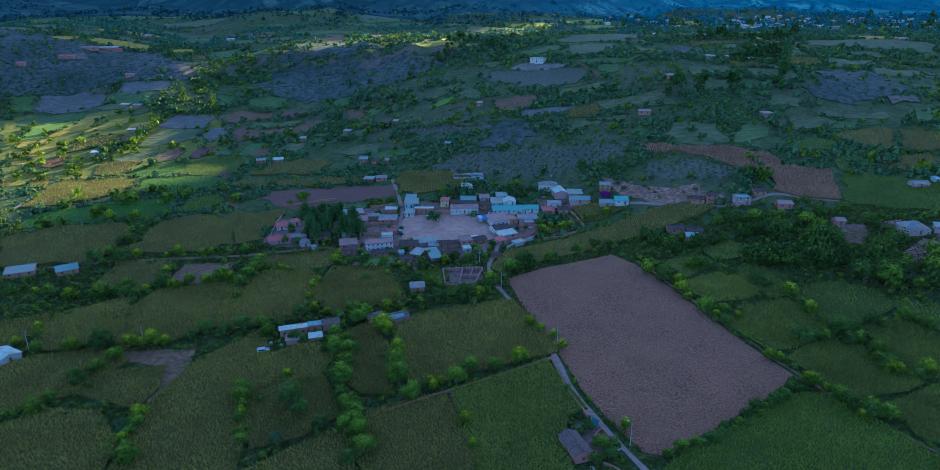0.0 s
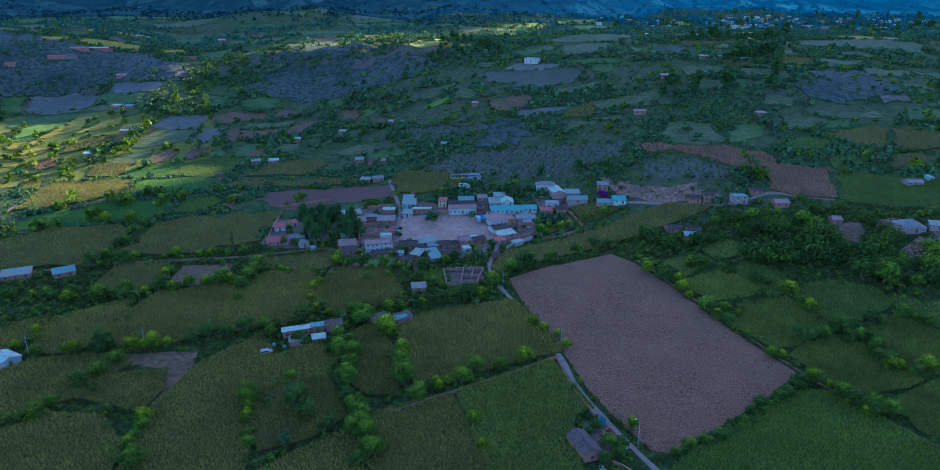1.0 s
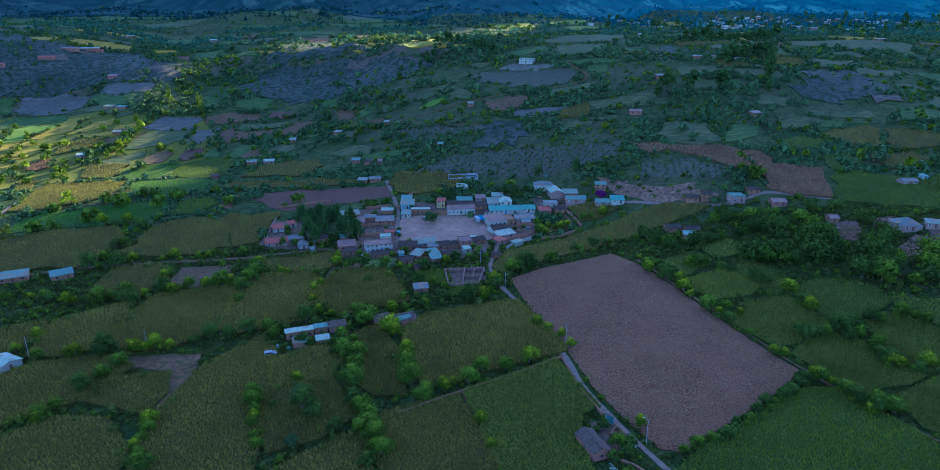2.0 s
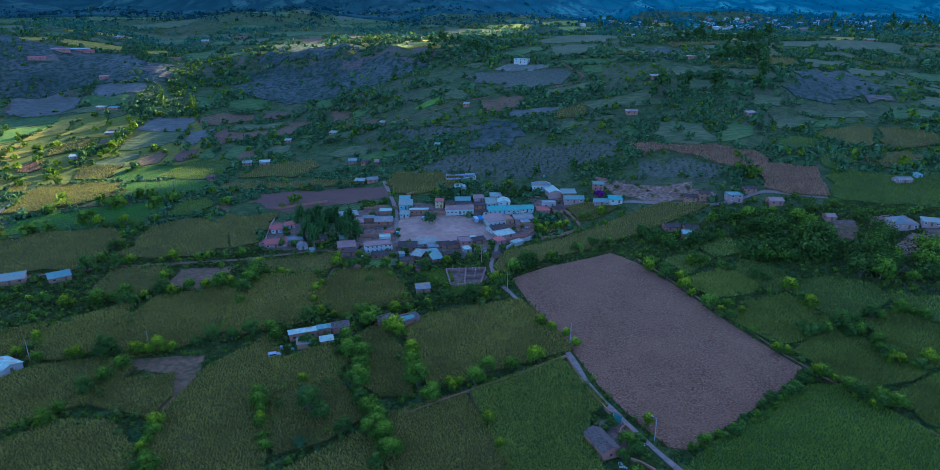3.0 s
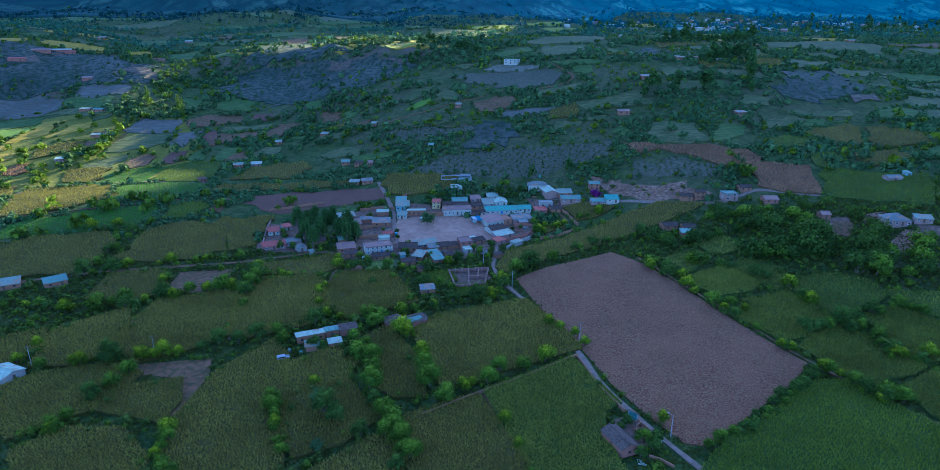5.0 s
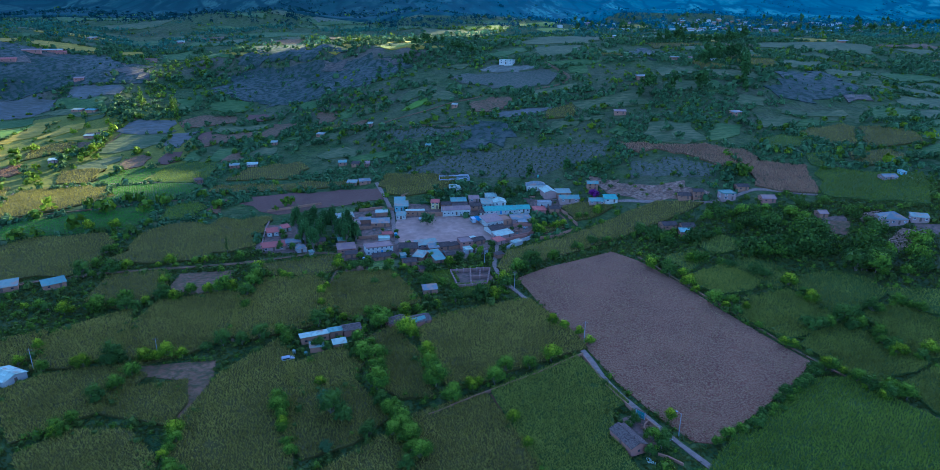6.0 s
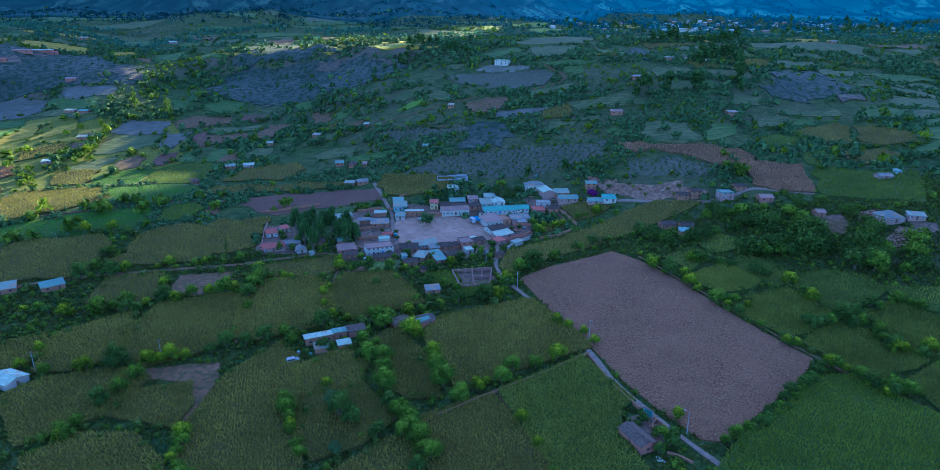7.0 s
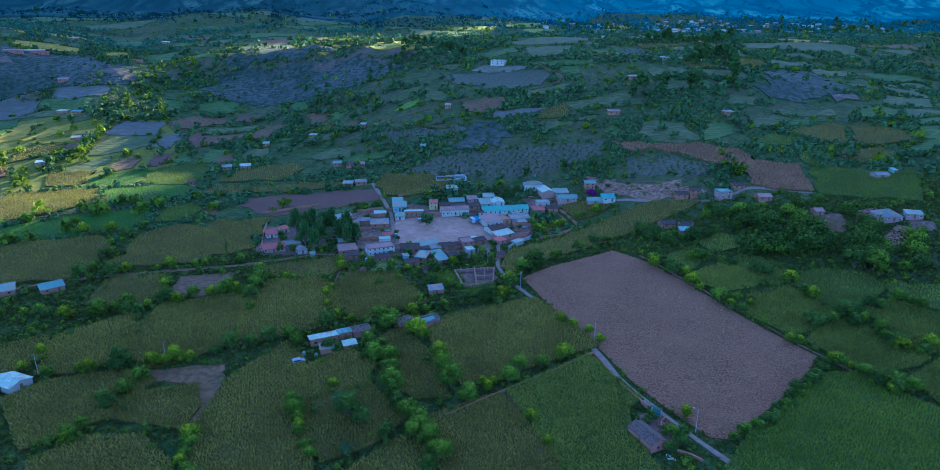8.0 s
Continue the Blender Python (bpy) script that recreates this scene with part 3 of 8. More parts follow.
    if kind == "orchard":
        step, row = 3.6, 4.0
    elif far < 270:
        step, row = 0.44, 0.9
    elif far < 420:
        step, row = 0.85, 1.0
    elif far < 650:
        step, row = 1.25, 1.4
    else:
        step, row = 2.4, 2.6
    grow = max(1.0, row / 0.9) ** 0.3
    (x0, y0), (x1, y1) = outline[0], outline[1]
    a = math.atan2(y1 - y0, x1 - x0)
    c, s = math.cos(a), math.sin(a)
    w = np.array([(x * c + y * s, -x * s + y * c) for x, y in outline])
    gu, gv = np.meshgrid(np.arange(w[:, 0].min(), w[:, 0].max(), step), np.arange(w[:, 1].min(), w[:, 1].max(), row))
    gu = gu.ravel() + rng.normal(0, step * 0.25, gu.size)
    gv = gv.ravel() + rng.normal(0, row * 0.12, gv.size)
    px, py = gu * c - gv * s, gu * s + gv * c
    # thin patches where fewer plants came up
    gap = np.sin(px / 7.1 + 2 * np.sin(py / 9.3)) * np.sin(py / 6.3 + 1.7 * np.sin(px / 11.7))
    ok = inside(px, py, outline) & (rng.random(px.size) < 0.95 - 0.25 * (gap > 0.8))
    px, py = px[ok], py[ok]
    if kind == "orchard":
        shapes = [leafy(14, 0.75, 0.6, 31 + k, 0.8, 0) for k in range(3)]
        pos = np.stack([px, py, height(px, py) + 0.5], -1)
    else:
        shapes = [bunch(n, 0.17, reach, 0.19, 0.55, 7 + k) for k in range(5)]
        pos = np.stack([px, py, height(px, py) + lift - 0.15], -1)
    pv, pf = scattered(shapes, pos, grow * rng.uniform(0.75, 1.25, len(px)), rng)
    mesh_object("crop_plants", pv, pf, leaf, base)
    return base


def leafy(n, r, size, seed, squash=0.8, heart=0.36):
    """Leaf quads over an uneven ball: verts (n, 4, 3)."""
    rng = np.random.default_rng(seed)
    d = rng.normal(size=(n, 3))
    d /= np.linalg.norm(d, axis=1)[:, None]
    lump = 1 + 0.28 * np.sin(3 * d[:, 0] + seed) * np.cos(2.6 * d[:, 1] - seed) + 0.15 * rng.normal(size=n)
    c = d * (r * lump * rng.uniform(0.75, 1.05, n))[:, None]
    c[:, 2] *= squash
    nrm = d + 0.26 * rng.normal(size=(n, 3))
    nrm /= np.linalg.norm(nrm, axis=1)[:, None]
    a = np.cross(nrm, rng.normal(size=(n, 3)))
    a /= np.linalg.norm(a, axis=1)[:, None]
    b = np.cross(nrm, a)
    s = size * rng.uniform(0.6, 1.25, (n, 1))
    out = np.stack([c - a * s * 0.5, c + b * s * 0.36, c + a * s * 0.5, c - b * s * 0.36], 1)
    if not heart:
        return out
    # the dense heart of the clump
    k = r * heart
    corner = np.array([(x, y, -k * squash) if z < 0 else (0.55 * (x - y), 0.55 * (x + y), 1.25 * k * squash) for x in (-k, k) for y in (-k, k) for z in (-1, 1)]) * rng.uniform(0.65, 1.2, (8, 1))
    return np.concatenate([out, corner[[[0, 1, 3, 2], [4, 6, 7, 5], [0, 4, 5, 1], [2, 3, 7, 6], [1, 5, 7, 3]]]])


def strip(name, label, width, mat, pts, lift=0.3, cat="road", edge=0.5):
    """A track of even width along a line of points, laid over the land."""
    p = np.array(pts, float)
    seg = np.hypot(*np.diff(p, axis=0).T)
    at = np.concatenate([[0], np.cumsum(seg)])
    t = np.linspace(0, at[-1], max(3, int(at[-1] / 4)))
    cx, cy = np.interp(t, at, p[:, 0]), np.interp(t, at, p[:, 1])
    for _ in range(2):
        cx[1:-1], cy[1:-1] = (cx[:-2] + 2 * cx[1:-1] + cx[2:]) / 4, (cy[:-2] + 2 * cy[1:-1] + cy[2:]) / 4
    dx, dy = np.gradient(cx), np.gradient(cy)
    ln = np.hypot(dx, dy)
    ox, oy = -dy / ln, dx / ln
    w = width / 2 * (1 + 0.12 * np.sin(t / 5.3) + 0.08 * np.sin(t / 2.1))
    cols = []
    for k, drop in ((-1, edge), (-1, 0), (0, -0.03), (1, 0), (1, edge)):
        x, y = cx + ox * w * k, cy + oy * w * k
        cols.append(np.stack([x, y, height(x, y) + lift - drop], -1))
    n = len(t)
    v = np.concatenate(cols)
    f = [[k * n + i, k * n + i + 1, (k + 1) * n + i + 1, (k + 1) * n + i] for k in range(4) for i in range(n - 1)]
    left = [(x + a * (b + 0.8), y + c * (b + 0.8)) for x, y, a, c, b in zip(cx, cy, ox, oy, w)]
    right = [(x - a * (b + 0.8), y - c * (b + 0.8)) for x, y, a, c, b in zip(cx, cy, ox, oy, w)]
    PLOTS.append(left + right[::-1])
    return tagged(mesh_object(name, v, f, mat), label, cat, kind="structure")


def taken(px, py):
    hit = np.zeros(px.shape, bool)
    for o in PLOTS:
        xs, ys = [p[0] for p in o], [p[1] for p in o]
        m = (px > min(xs)) & (px < max(xs)) & (py > min(ys)) & (py < max(ys)) & ~hit
        if m.any():
            hit[m] = inside(px[m], py[m], o)
    return hit


# Trees and scrub
CROWNS = {}         # crown shapes by tree
GROVES = {}         # far trees, to be joined by leaf


def limb(bm, p, q, r0, r1, sides=6):
    p, q = Vector(p), Vector(q)
    m = Matrix.Translation((p + q) / 2) @ (q - p).to_track_quat("Z", "Y").to_matrix().to_4x4()
    bmesh.ops.create_cone(bm, segments=sides, radius1=r0, radius2=r1, depth=(q - p).length, cap_ends=True, matrix=m)


def thinned(lobes, step, grow, heart):
    """The same crown with fewer, larger leaves, for trees far off."""
    out = []
    for c in lobes:
        mid = c[:-5:step].mean(axis=1, keepdims=True)
        out.append(mid + (c[:-5:step] - mid) * grow)
        if heart:
            out.append(c[-5:])
    return np.concatenate(out)


def tree(name, label, tall, wide, leaf, seed, leaves=900, size=0.47, bole=0.16, lobes=13, squash=0.85, group=""):
    """A tree: tapered trunk with limbs, and a crown of leaf clumps in uneven lobes."""
    rng = np.random.default_rng(seed)
    root = tagged(new(name), label, "tree", group)
    bm = bmesh.new()
    top = tall * 0.62
    limb(bm, (0, 0, -0.4), (0.08 * wide, 0.03 * wide, tall * bole), 0.035 * tall, 0.025 * tall)
    crown = []
    for i in range(lobes):
        a = 2.4 * i + rng.uniform(-0.4, 0.4)
        rr = wide * 0.5 * math.sqrt((i + 0.3) / lobes) * rng.uniform(0.55, 0.85)
        hz = tall * (bole + (1 - bole) * rng.uniform(0.25, 0.8) * (1.05 - 0.55 * rr / (wide * 0.5)))
        c = np.array([math.cos(a) * rr, math.sin(a) * rr, hz])
        limb(bm, (0.08 * wide, 0.03 * wide, tall * bole * 0.9), c, 0.02 * tall, 0.006 * tall, 4)
        lr = wide * rng.uniform(0.19, 0.29)
        crown.append(leafy(int(leaves / lobes), lr, size, seed * 31 + i, squash, 0.4) + c)
    part("trunk", bm, "bark", root)
    v = np.concatenate(crown).reshape(-1, 3)
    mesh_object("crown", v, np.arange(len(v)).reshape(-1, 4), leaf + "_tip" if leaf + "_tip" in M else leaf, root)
    CROWNS[root.name] = (leaf, thinned(crown, 2, 1.4, False), thinned(crown, 26, 4.6, False))
    root.location = (0, 0, -500)
    return root


def column_tree(name, label, tall, wide, leaf, seed, leaves=420, size=0.6):
    """A slender upright tree, such as a poplar or a cypress."""
    rng = np.random.default_rng(seed)
    root = tagged(new(name), label, "tree")
    bm = bmesh.new()
    limb(bm, (0, 0, -0.4), (0, 0, tall * 0.9), 0.018 * tall, 0.004 * tall)
    crown = []
    for i in range(12):
        h = tall * (0.12 + 0.84 * i / 11)
        r = wide * 0.5 * (math.sin(math.pi * min(1, (i + 1.5) / 13.5)) ** 0.7) * rng.uniform(0.8, 1.15)
        o = np.array([rng.normal(0, 0.12 * wide), rng.normal(0, 0.12 * wide), h])
        limb(bm, (0, 0, h * 0.85), tuple(o), 0.006 * tall, 0.002 * tall, 4)
        crown.append(leafy(leaves // 12, max(0.3, r), size, seed * 17 + i, 1.5) + o)
    part("trunk", bm, "bark", root)
    v = np.concatenate(crown).reshape(-1, 3)
    mesh_object("crown", v, np.arange(len(v)).reshape(-1, 4), leaf, root)
    CROWNS[root.name] = (leaf, thinned(crown, 2, 1.4, False), thinned(crown, 26, 4.6, False))
    root.location = (0, 0, -500)
    return root


tree_rng = random.Random(5)
LIME = "tree with yellow-green crown in a hedgerow"
DARK = "dark green broad-crowned tree in a hedgerow"
MID = "mid-green bushy tree at a field edge"
def kinds(leaves, size):
    """One set of tree models, at a given fineness of leaf."""
    return {
        "lime": [tree("tree", LIME, 5.6, 5.2, "leaf_lime", 3 + k, leaves, size, group="hedgerow trees") for k in range(3)],
        "dark": [tree("tree", DARK, 6.6, 6.4, "leaf", 23 + k, leaves, size, group="hedgerow trees") for k in range(3)],
        "mid": [tree("tree", MID, 5.4, 5.6, "leaf_mid", 43 + k, leaves, size, group="hedgerow trees") for k in range(3)],
        "grey": [tree("tree", "grey-green feathery tree beside a field", 5.2, 5.6, "leaf_grey", 63, leaves, size, group="hedgerow trees")],
    }


KINDS = kinds(780, 0.5)
for name, models in kinds(2100, 0.3).items():
    KINDS[name + "_near"] = models
KINDS["tall"] = [tree("tree", "tall dark eucalyptus among the houses", 15.0, 5.8, "leaf_tall", 71 + k, 1700, 0.6, 0.2, 22, 1.7) for k in range(2)]
KINDS["poplar"] = [column_tree("tree", "slender upright poplar with green crown", 17.0, 4.2, "leaf_mid", 81)]
KINDS["cypress"] = [column_tree("tree", "dark narrow cypress beside a field", 10.0, 2.2, "leaf", 91, 300, 0.4)]
KINDS["flower"] = [tree("tree", "purple flowering bougainvillea by a house", 5.5, 7.0, "flower", 95, 420, 0.6, 0.25)]
USED = set()


def plant(kind, x, y, scale=1.0):
    """One tree of a kind at a place."""
    if y < 232 and kind + "_near" in KINDS:
        kind += "_near"
    pick = tree_rng.randrange(len(KINDS[kind]))
    src = KINDS[kind][pick]
    if (y > 365 or abs(x) > 190 or (x > 95 and y > 262)) and kind in ("lime", "dark", "mid", "grey", "lime_near", "dark_near", "mid_near", "grey_near", "tall"):
        GROVES.setdefault((kind, pick), []).append((x, y, float(height(x, y)) - 0.8, scale * tree_rng.uniform(0.8, 1.25)))
        return None
    m = Matrix.LocRotScale((x, y, float(height(x, y)) - 0.1), Euler((0, 0, tree_rng.uniform(0, 6.28))), None)
    k = scale * tree_rng.uniform(0.88, 1.14)
    size = (k * tree_rng.uniform(0.92, 1.08), k * tree_rng.uniform(0.92, 1.08), k * tree_rng.uniform(0.92, 1.08))
    if (kind, pick) in USED:
        ob = copy_thing(src, m)
    else:
        USED.add((kind, pick))
        ob = src
        ob.matrix_basis = m
    ob.scale = size
    return ob


def hedge(kinds, gap, scale, *pts):
    """Trees along a line, of mixed kinds, with uneven spacing."""
    for (x0, y0), (x1, y1) in zip(pts, pts[1:]):
        full = 1.28 if max(y0, y1) < 300 else 1.0
        n = max(1, round(full * math.hypot(x1 - x0, y1 - y0) / gap / 1.1))
        for i in range(n):
            if tree_rng.random() < 0.12:
                continue
            s = (i + tree_rng.uniform(-0.1, 1.1)) / n
            plant(tree_rng.choice(kinds), x0 + s * (x1 - x0) + tree_rng.gauss(0, 0.8), y0 + s * (y1 - y0) + tree_rng.gauss(0, 0.8), full * scale * tree_rng.uniform(0.6, 1.3))


# Houses
BUILT = []


def shared(name, bm):
    me = bpy.data.meshes.new(name)
    bm.to_mesh(me)
    bm.free()
    return me


def window_meshes():
    bm = bmesh.new()
    for a in ((-0.55, -0.06, 0, -0.45, 0.02, 1.2), (0.45, -0.06, 0, 0.55, 0.02, 1.2), (-0.45, -0.06, 1.1, 0.45, 0.02, 1.2), (-0.6, -0.12, -0.08, 0.6, 0.02, 0.0), (-0.03, -0.05, 0, 0.03, 0.0, 1.1)):
        box(bm, *a)
    fr = shared("window_frame", bm)
    fr.materials.append(M["frame"])
    pn = shared("pane", boxed(-0.45, -0.02, 0, 0.45, 0.015, 1.1))
    pn.materials.append(M["pane"])
    return fr, pn


FRAME_MESH, PANE_MESH = window_meshes()
WOOD_FRAME = FRAME_MESH.copy()
WOOD_FRAME.materials.clear()
WOOD_FRAME.materials.append(M["wood"])
HOUSES = []


def window(parent, m, sx=1.0, sz=1.0, plain_wall=True):
    w = new("window", FRAME_MESH if plain_wall else WOOD_FRAME)
    w.parent = parent
    w.matrix_basis = m @ Matrix.Diagonal((sx, 1, sz, 1))
    p = new("pane", PANE_MESH)
    p.parent = w


def roof_mesh(kind, w, d, h, rise, over):
    """Roof slabs over a w by d house whose walls are h high."""
    bm = bmesh.new()
    t = 0.14
    a, b = w / 2 + over, d / 2 + over
    if kind == "gable":
        k = rise * b / (d / 2)
        for s in (-1, 1):
            prism(bm, [(s * b, h + rise - k), (0, h + rise), (0, h + rise + t), (s * b, h + rise - k + t)], -a, a, "x")
        box(bm, -a, -0.14, h + rise + t - 0.05, a, 0.14, h + rise + t + 0.07)
    elif kind == "gable_deep":
        k = rise * a / (w / 2)
        for s in (-1, 1):
            prism(bm, [(s * a, h + rise - k), (0, h + rise), (0, h + rise + t), (s * a, h + rise - k + t)], -b, b, "y")
        box(bm, -0.14, -b, h + rise + t - 0.05, 0.14, b, h + rise + t + 0.07)
    elif kind == "shed":
        k = rise / d
        prism(bm, [(-b, h - over * k), (b, h + rise + over * k), (b, h + rise + over * k + t), (-b, h - over * k + t)], -a, a, "x")
    elif kind == "shed_back":
        k = rise / d
        prism(bm, [(-b, h + rise + over * k), (b, h - over * k), (b, h - over * k + t), (-b, h + rise + over * k + t)], -a, a, "x")
    elif kind == "hip":
        r = max(0.2, w / 2 - d / 2)
        lo = [bm.verts.new(p) for p in ((-a, -b, h), (a, -b, h), (a, b, h), (-a, b, h))]
        hi = [bm.verts.new((-r, 0, h + rise)), bm.verts.new((r, 0, h + rise))]
        bm.faces.new((lo[0], lo[1], hi[1], hi[0]))
        bm.faces.new((lo[1], lo[2], hi[1]))
        bm.faces.new((lo[2], lo[3], hi[0], hi[1]))
        bm.faces.new((lo[3], lo[0], hi[0]))
        bm.faces.new(lo[::-1])
    else:
        box(bm, -w / 2 - 0.1, -d / 2 - 0.1, h - 0.12, w / 2 + 0.1, d / 2 + 0.1, h + 0.1)
        for s in (-1, 1):
            box(bm, -w / 2 - 0.1, s * d / 2 - 0.1, h + 0.1, w / 2 + 0.1, s * d / 2 + 0.1, h + 0.45)
            box(bm, s * w / 2 - 0.1, -d / 2 + 0.1, h + 0.1, s * w / 2 + 0.1, d / 2 - 0.1, h + 0.45)
    return bm


def house(label, x, y, turn, w, d, h, roof="gable", wall="adobe", cover="zinc", storeys=1, openings=2, name="house", rise=None, over=0.35, door="wood", patch=""):
    """A house whose front looks along -y before turning; walls, roof, door and windows are its parts."""
    BUILT.append((x, y, 0.5 * math.hypot(w, d) + 0.6))
    root = tagged(new(name), label, name.replace("_", " "))
    z = float(height(x, y))
    root.matrix_basis = pose(x, y, z + 0.1, 0, 0, turn)
    c, s = math.cos(radians(turn)), math.sin(radians(turn))
    PLOTS.append([(x + c * p - s * q, y + s * p + c * q) for p, q in ((-w / 2 - 0.8, -d / 2 - 0.8), (w / 2 + 0.8, -d / 2 - 0.8), (w / 2 + 0.8, d / 2 + 0.8), (-w / 2 - 0.8, d / 2 + 0.8))])
    HOUSES.append((x, y, max(w, d)))
    if rise is None:
        rise = {"gable": 0.17 * d, "gable_deep": 0.15 * w, "shed": 0.13 * d, "shed_back": 0.13 * d, "hip": 0.28 * d}.get(roof, 0)
    bm = bmesh.new()
    foot = -1.6
    if roof == "gable":
        prism(bm, [(-d / 2, foot), (d / 2, foot), (d / 2, h), (0, h + rise - 0.02), (-d / 2, h)], -w / 2, w / 2, "x")
    elif roof == "gable_deep":
        prism(bm, [(-w / 2, foot), (w / 2, foot), (w / 2, h), (0, h + rise - 0.02), (-w / 2, h)], -d / 2, d / 2, "y")
    elif roof == "shed":
        prism(bm, [(-d / 2, foot), (d / 2, foot), (d / 2, h + rise - 0.02), (-d / 2, h - 0.02)], -w / 2, w / 2, "x")
    elif roof == "shed_back":
        prism(bm, [(-d / 2, foot), (d / 2, foot), (d / 2, h - 0.02), (-d / 2, h + rise - 0.02)], -w / 2, w / 2, "x")
    else:
        box(bm, -w / 2, -d / 2, foot, w / 2, d / 2, h - 0.13)
    part("wall", bm, wall, root)
    part("roof", roof_mesh(roof, w, d, h, rise, over), cover, root)
    if patch and roof == "gable":
        k = rise / (d / 2)
        bm = bmesh.new()
        for i, (a0, a1) in enumerate(((-0.32, -0.12), (-0.11, 0.1), (0.11, 0.3))):
            q0, q1 = -d / 2 * (0.95 - 0.1 * i), -d / 2 * 0.18
            prism(bm, [(q0, h + rise + q0 * k + 0.17), (q1, h + rise + q1 * k + 0.17), (q1, h + rise + q1 * k + 0.21), (q0, h + rise + q0 * k + 0.21)], a0 * w, a1 * w, "x")
        part("roof_sheet", bm, patch, root, "loose blue metal sheet")
    if openings:
        each = h / storeys
        neat = 0.72 if wall in ("adobe", "brick") else 1.0
        for k in range(storeys):
            n = openings
            for i in range(n):
                px = w * ((i + 0.5) / n - 0.5)
                if k == 0 and i == n // 2:
                    dr = part("door", boxed(-0.5, -0.05, 0, 0.5, 0.02, min(2.05, h - 0.2), bevel=0.015), door, root)
                    dr.matrix_basis = pose(px, -d / 2 - 0.01, 0)
                else:
                    window(root, pose(px, -d / 2 - 0.01, k * each + 0.9), min(1.3, 0.4 * w / n) * neat, 0.8 * neat, neat == 1.0)
            for sd in (-1, 1):
                window(root, pose(sd * (w / 2 + 0.01), 0, k * each + 0.9, 0, 0, 90 * sd), neat, 0.8 * neat, neat == 1.0)
    return root


def yard_wall(label, mat, tall, *pts, thick=0.35, posts=0.0):
    """A free-standing wall along a line of points, one length to each part."""
    root = tagged(new("yard_wall"), label, "wall")
    root.location = (*pts[0], float(height(*pts[0])))
    z0 = root.location.z
    for (x0, y0), (x1, y1) in zip(pts, pts[1:]):
        n = max(1, int(math.hypot(x1 - x0, y1 - y0) / 6))
        bm = bmesh.new()
        ln, a = math.hypot(x1 - x0, y1 - y0) / n, math.atan2(y1 - y0, x1 - x0)
        for i in range(n):
            mx, my = x0 + (x1 - x0) * (i + 0.5) / n, y0 + (y1 - y0) * (i + 0.5) / n
            up = tall * tree_rng.uniform(0.9, 1.06)
            g = float(height(mx, my)) - z0
            bit = bmesh.ops.create_cube(bm, size=1.0, matrix=Matrix.Translation((mx - pts[0][0], my - pts[0][1], g + up / 2 - 0.4)) @ Matrix.Rotation(a, 4, "Z") @ Matrix.Diagonal((ln + (0.02 if i else 0.0), thick - 0.01 * (i % 2), up + 0.8, 1)))
        part("wall_length", bm, mat, root)
        # buttresses along the wall
        count = int(math.hypot(x1 - x0, y1 - y0) / posts) if posts else 0
        for i in range(1, count):
            mx, my = x0 + (x1 - x0) * i / count, y0 + (y1 - y0) * i / count
            g = float(height(mx, my)) - z0
            bm = bmesh.new()
            bmesh.ops.create_cube(bm, size=1.0, matrix=Matrix.Translation((mx - pts[0][0], my - pts[0][1], g + tall / 2 - 0.3)) @ Matrix.Rotation(a, 4, "Z") @ Matrix.Diagonal((0.5, thick + 0.3, tall + 0.9, 1)))
            part("buttress", bm, "pink_wall", root)
    return root


def utility_pole(x, y, tall=8.5):
    root = tagged(new("utility_pole"), "tall grey concrete utility pole with crossarm and insulators", "utility pole", "utility poles")
    root.location = (x, y, float(height(x, y)))
    bm = bmesh.new()
    limb(bm, (0, 0, -0.5), (0, 0, tall), 0.14, 0.08, 8)
    part("pole", bm, "concrete", root)
    part("crossarm", boxed(-0.9, -0.06, tall - 0.7, 0.9, 0.06, tall - 0.55), "wood", root)
    for s in (-0.8, 0, 0.8):
        bm = bmesh.new()
        limb(bm, (s, 0, tall - 0.55), (s, 0, tall - 0.3), 0.06, 0.04, 6)
        part("insulator", bm, "white_paint", root)
    return root


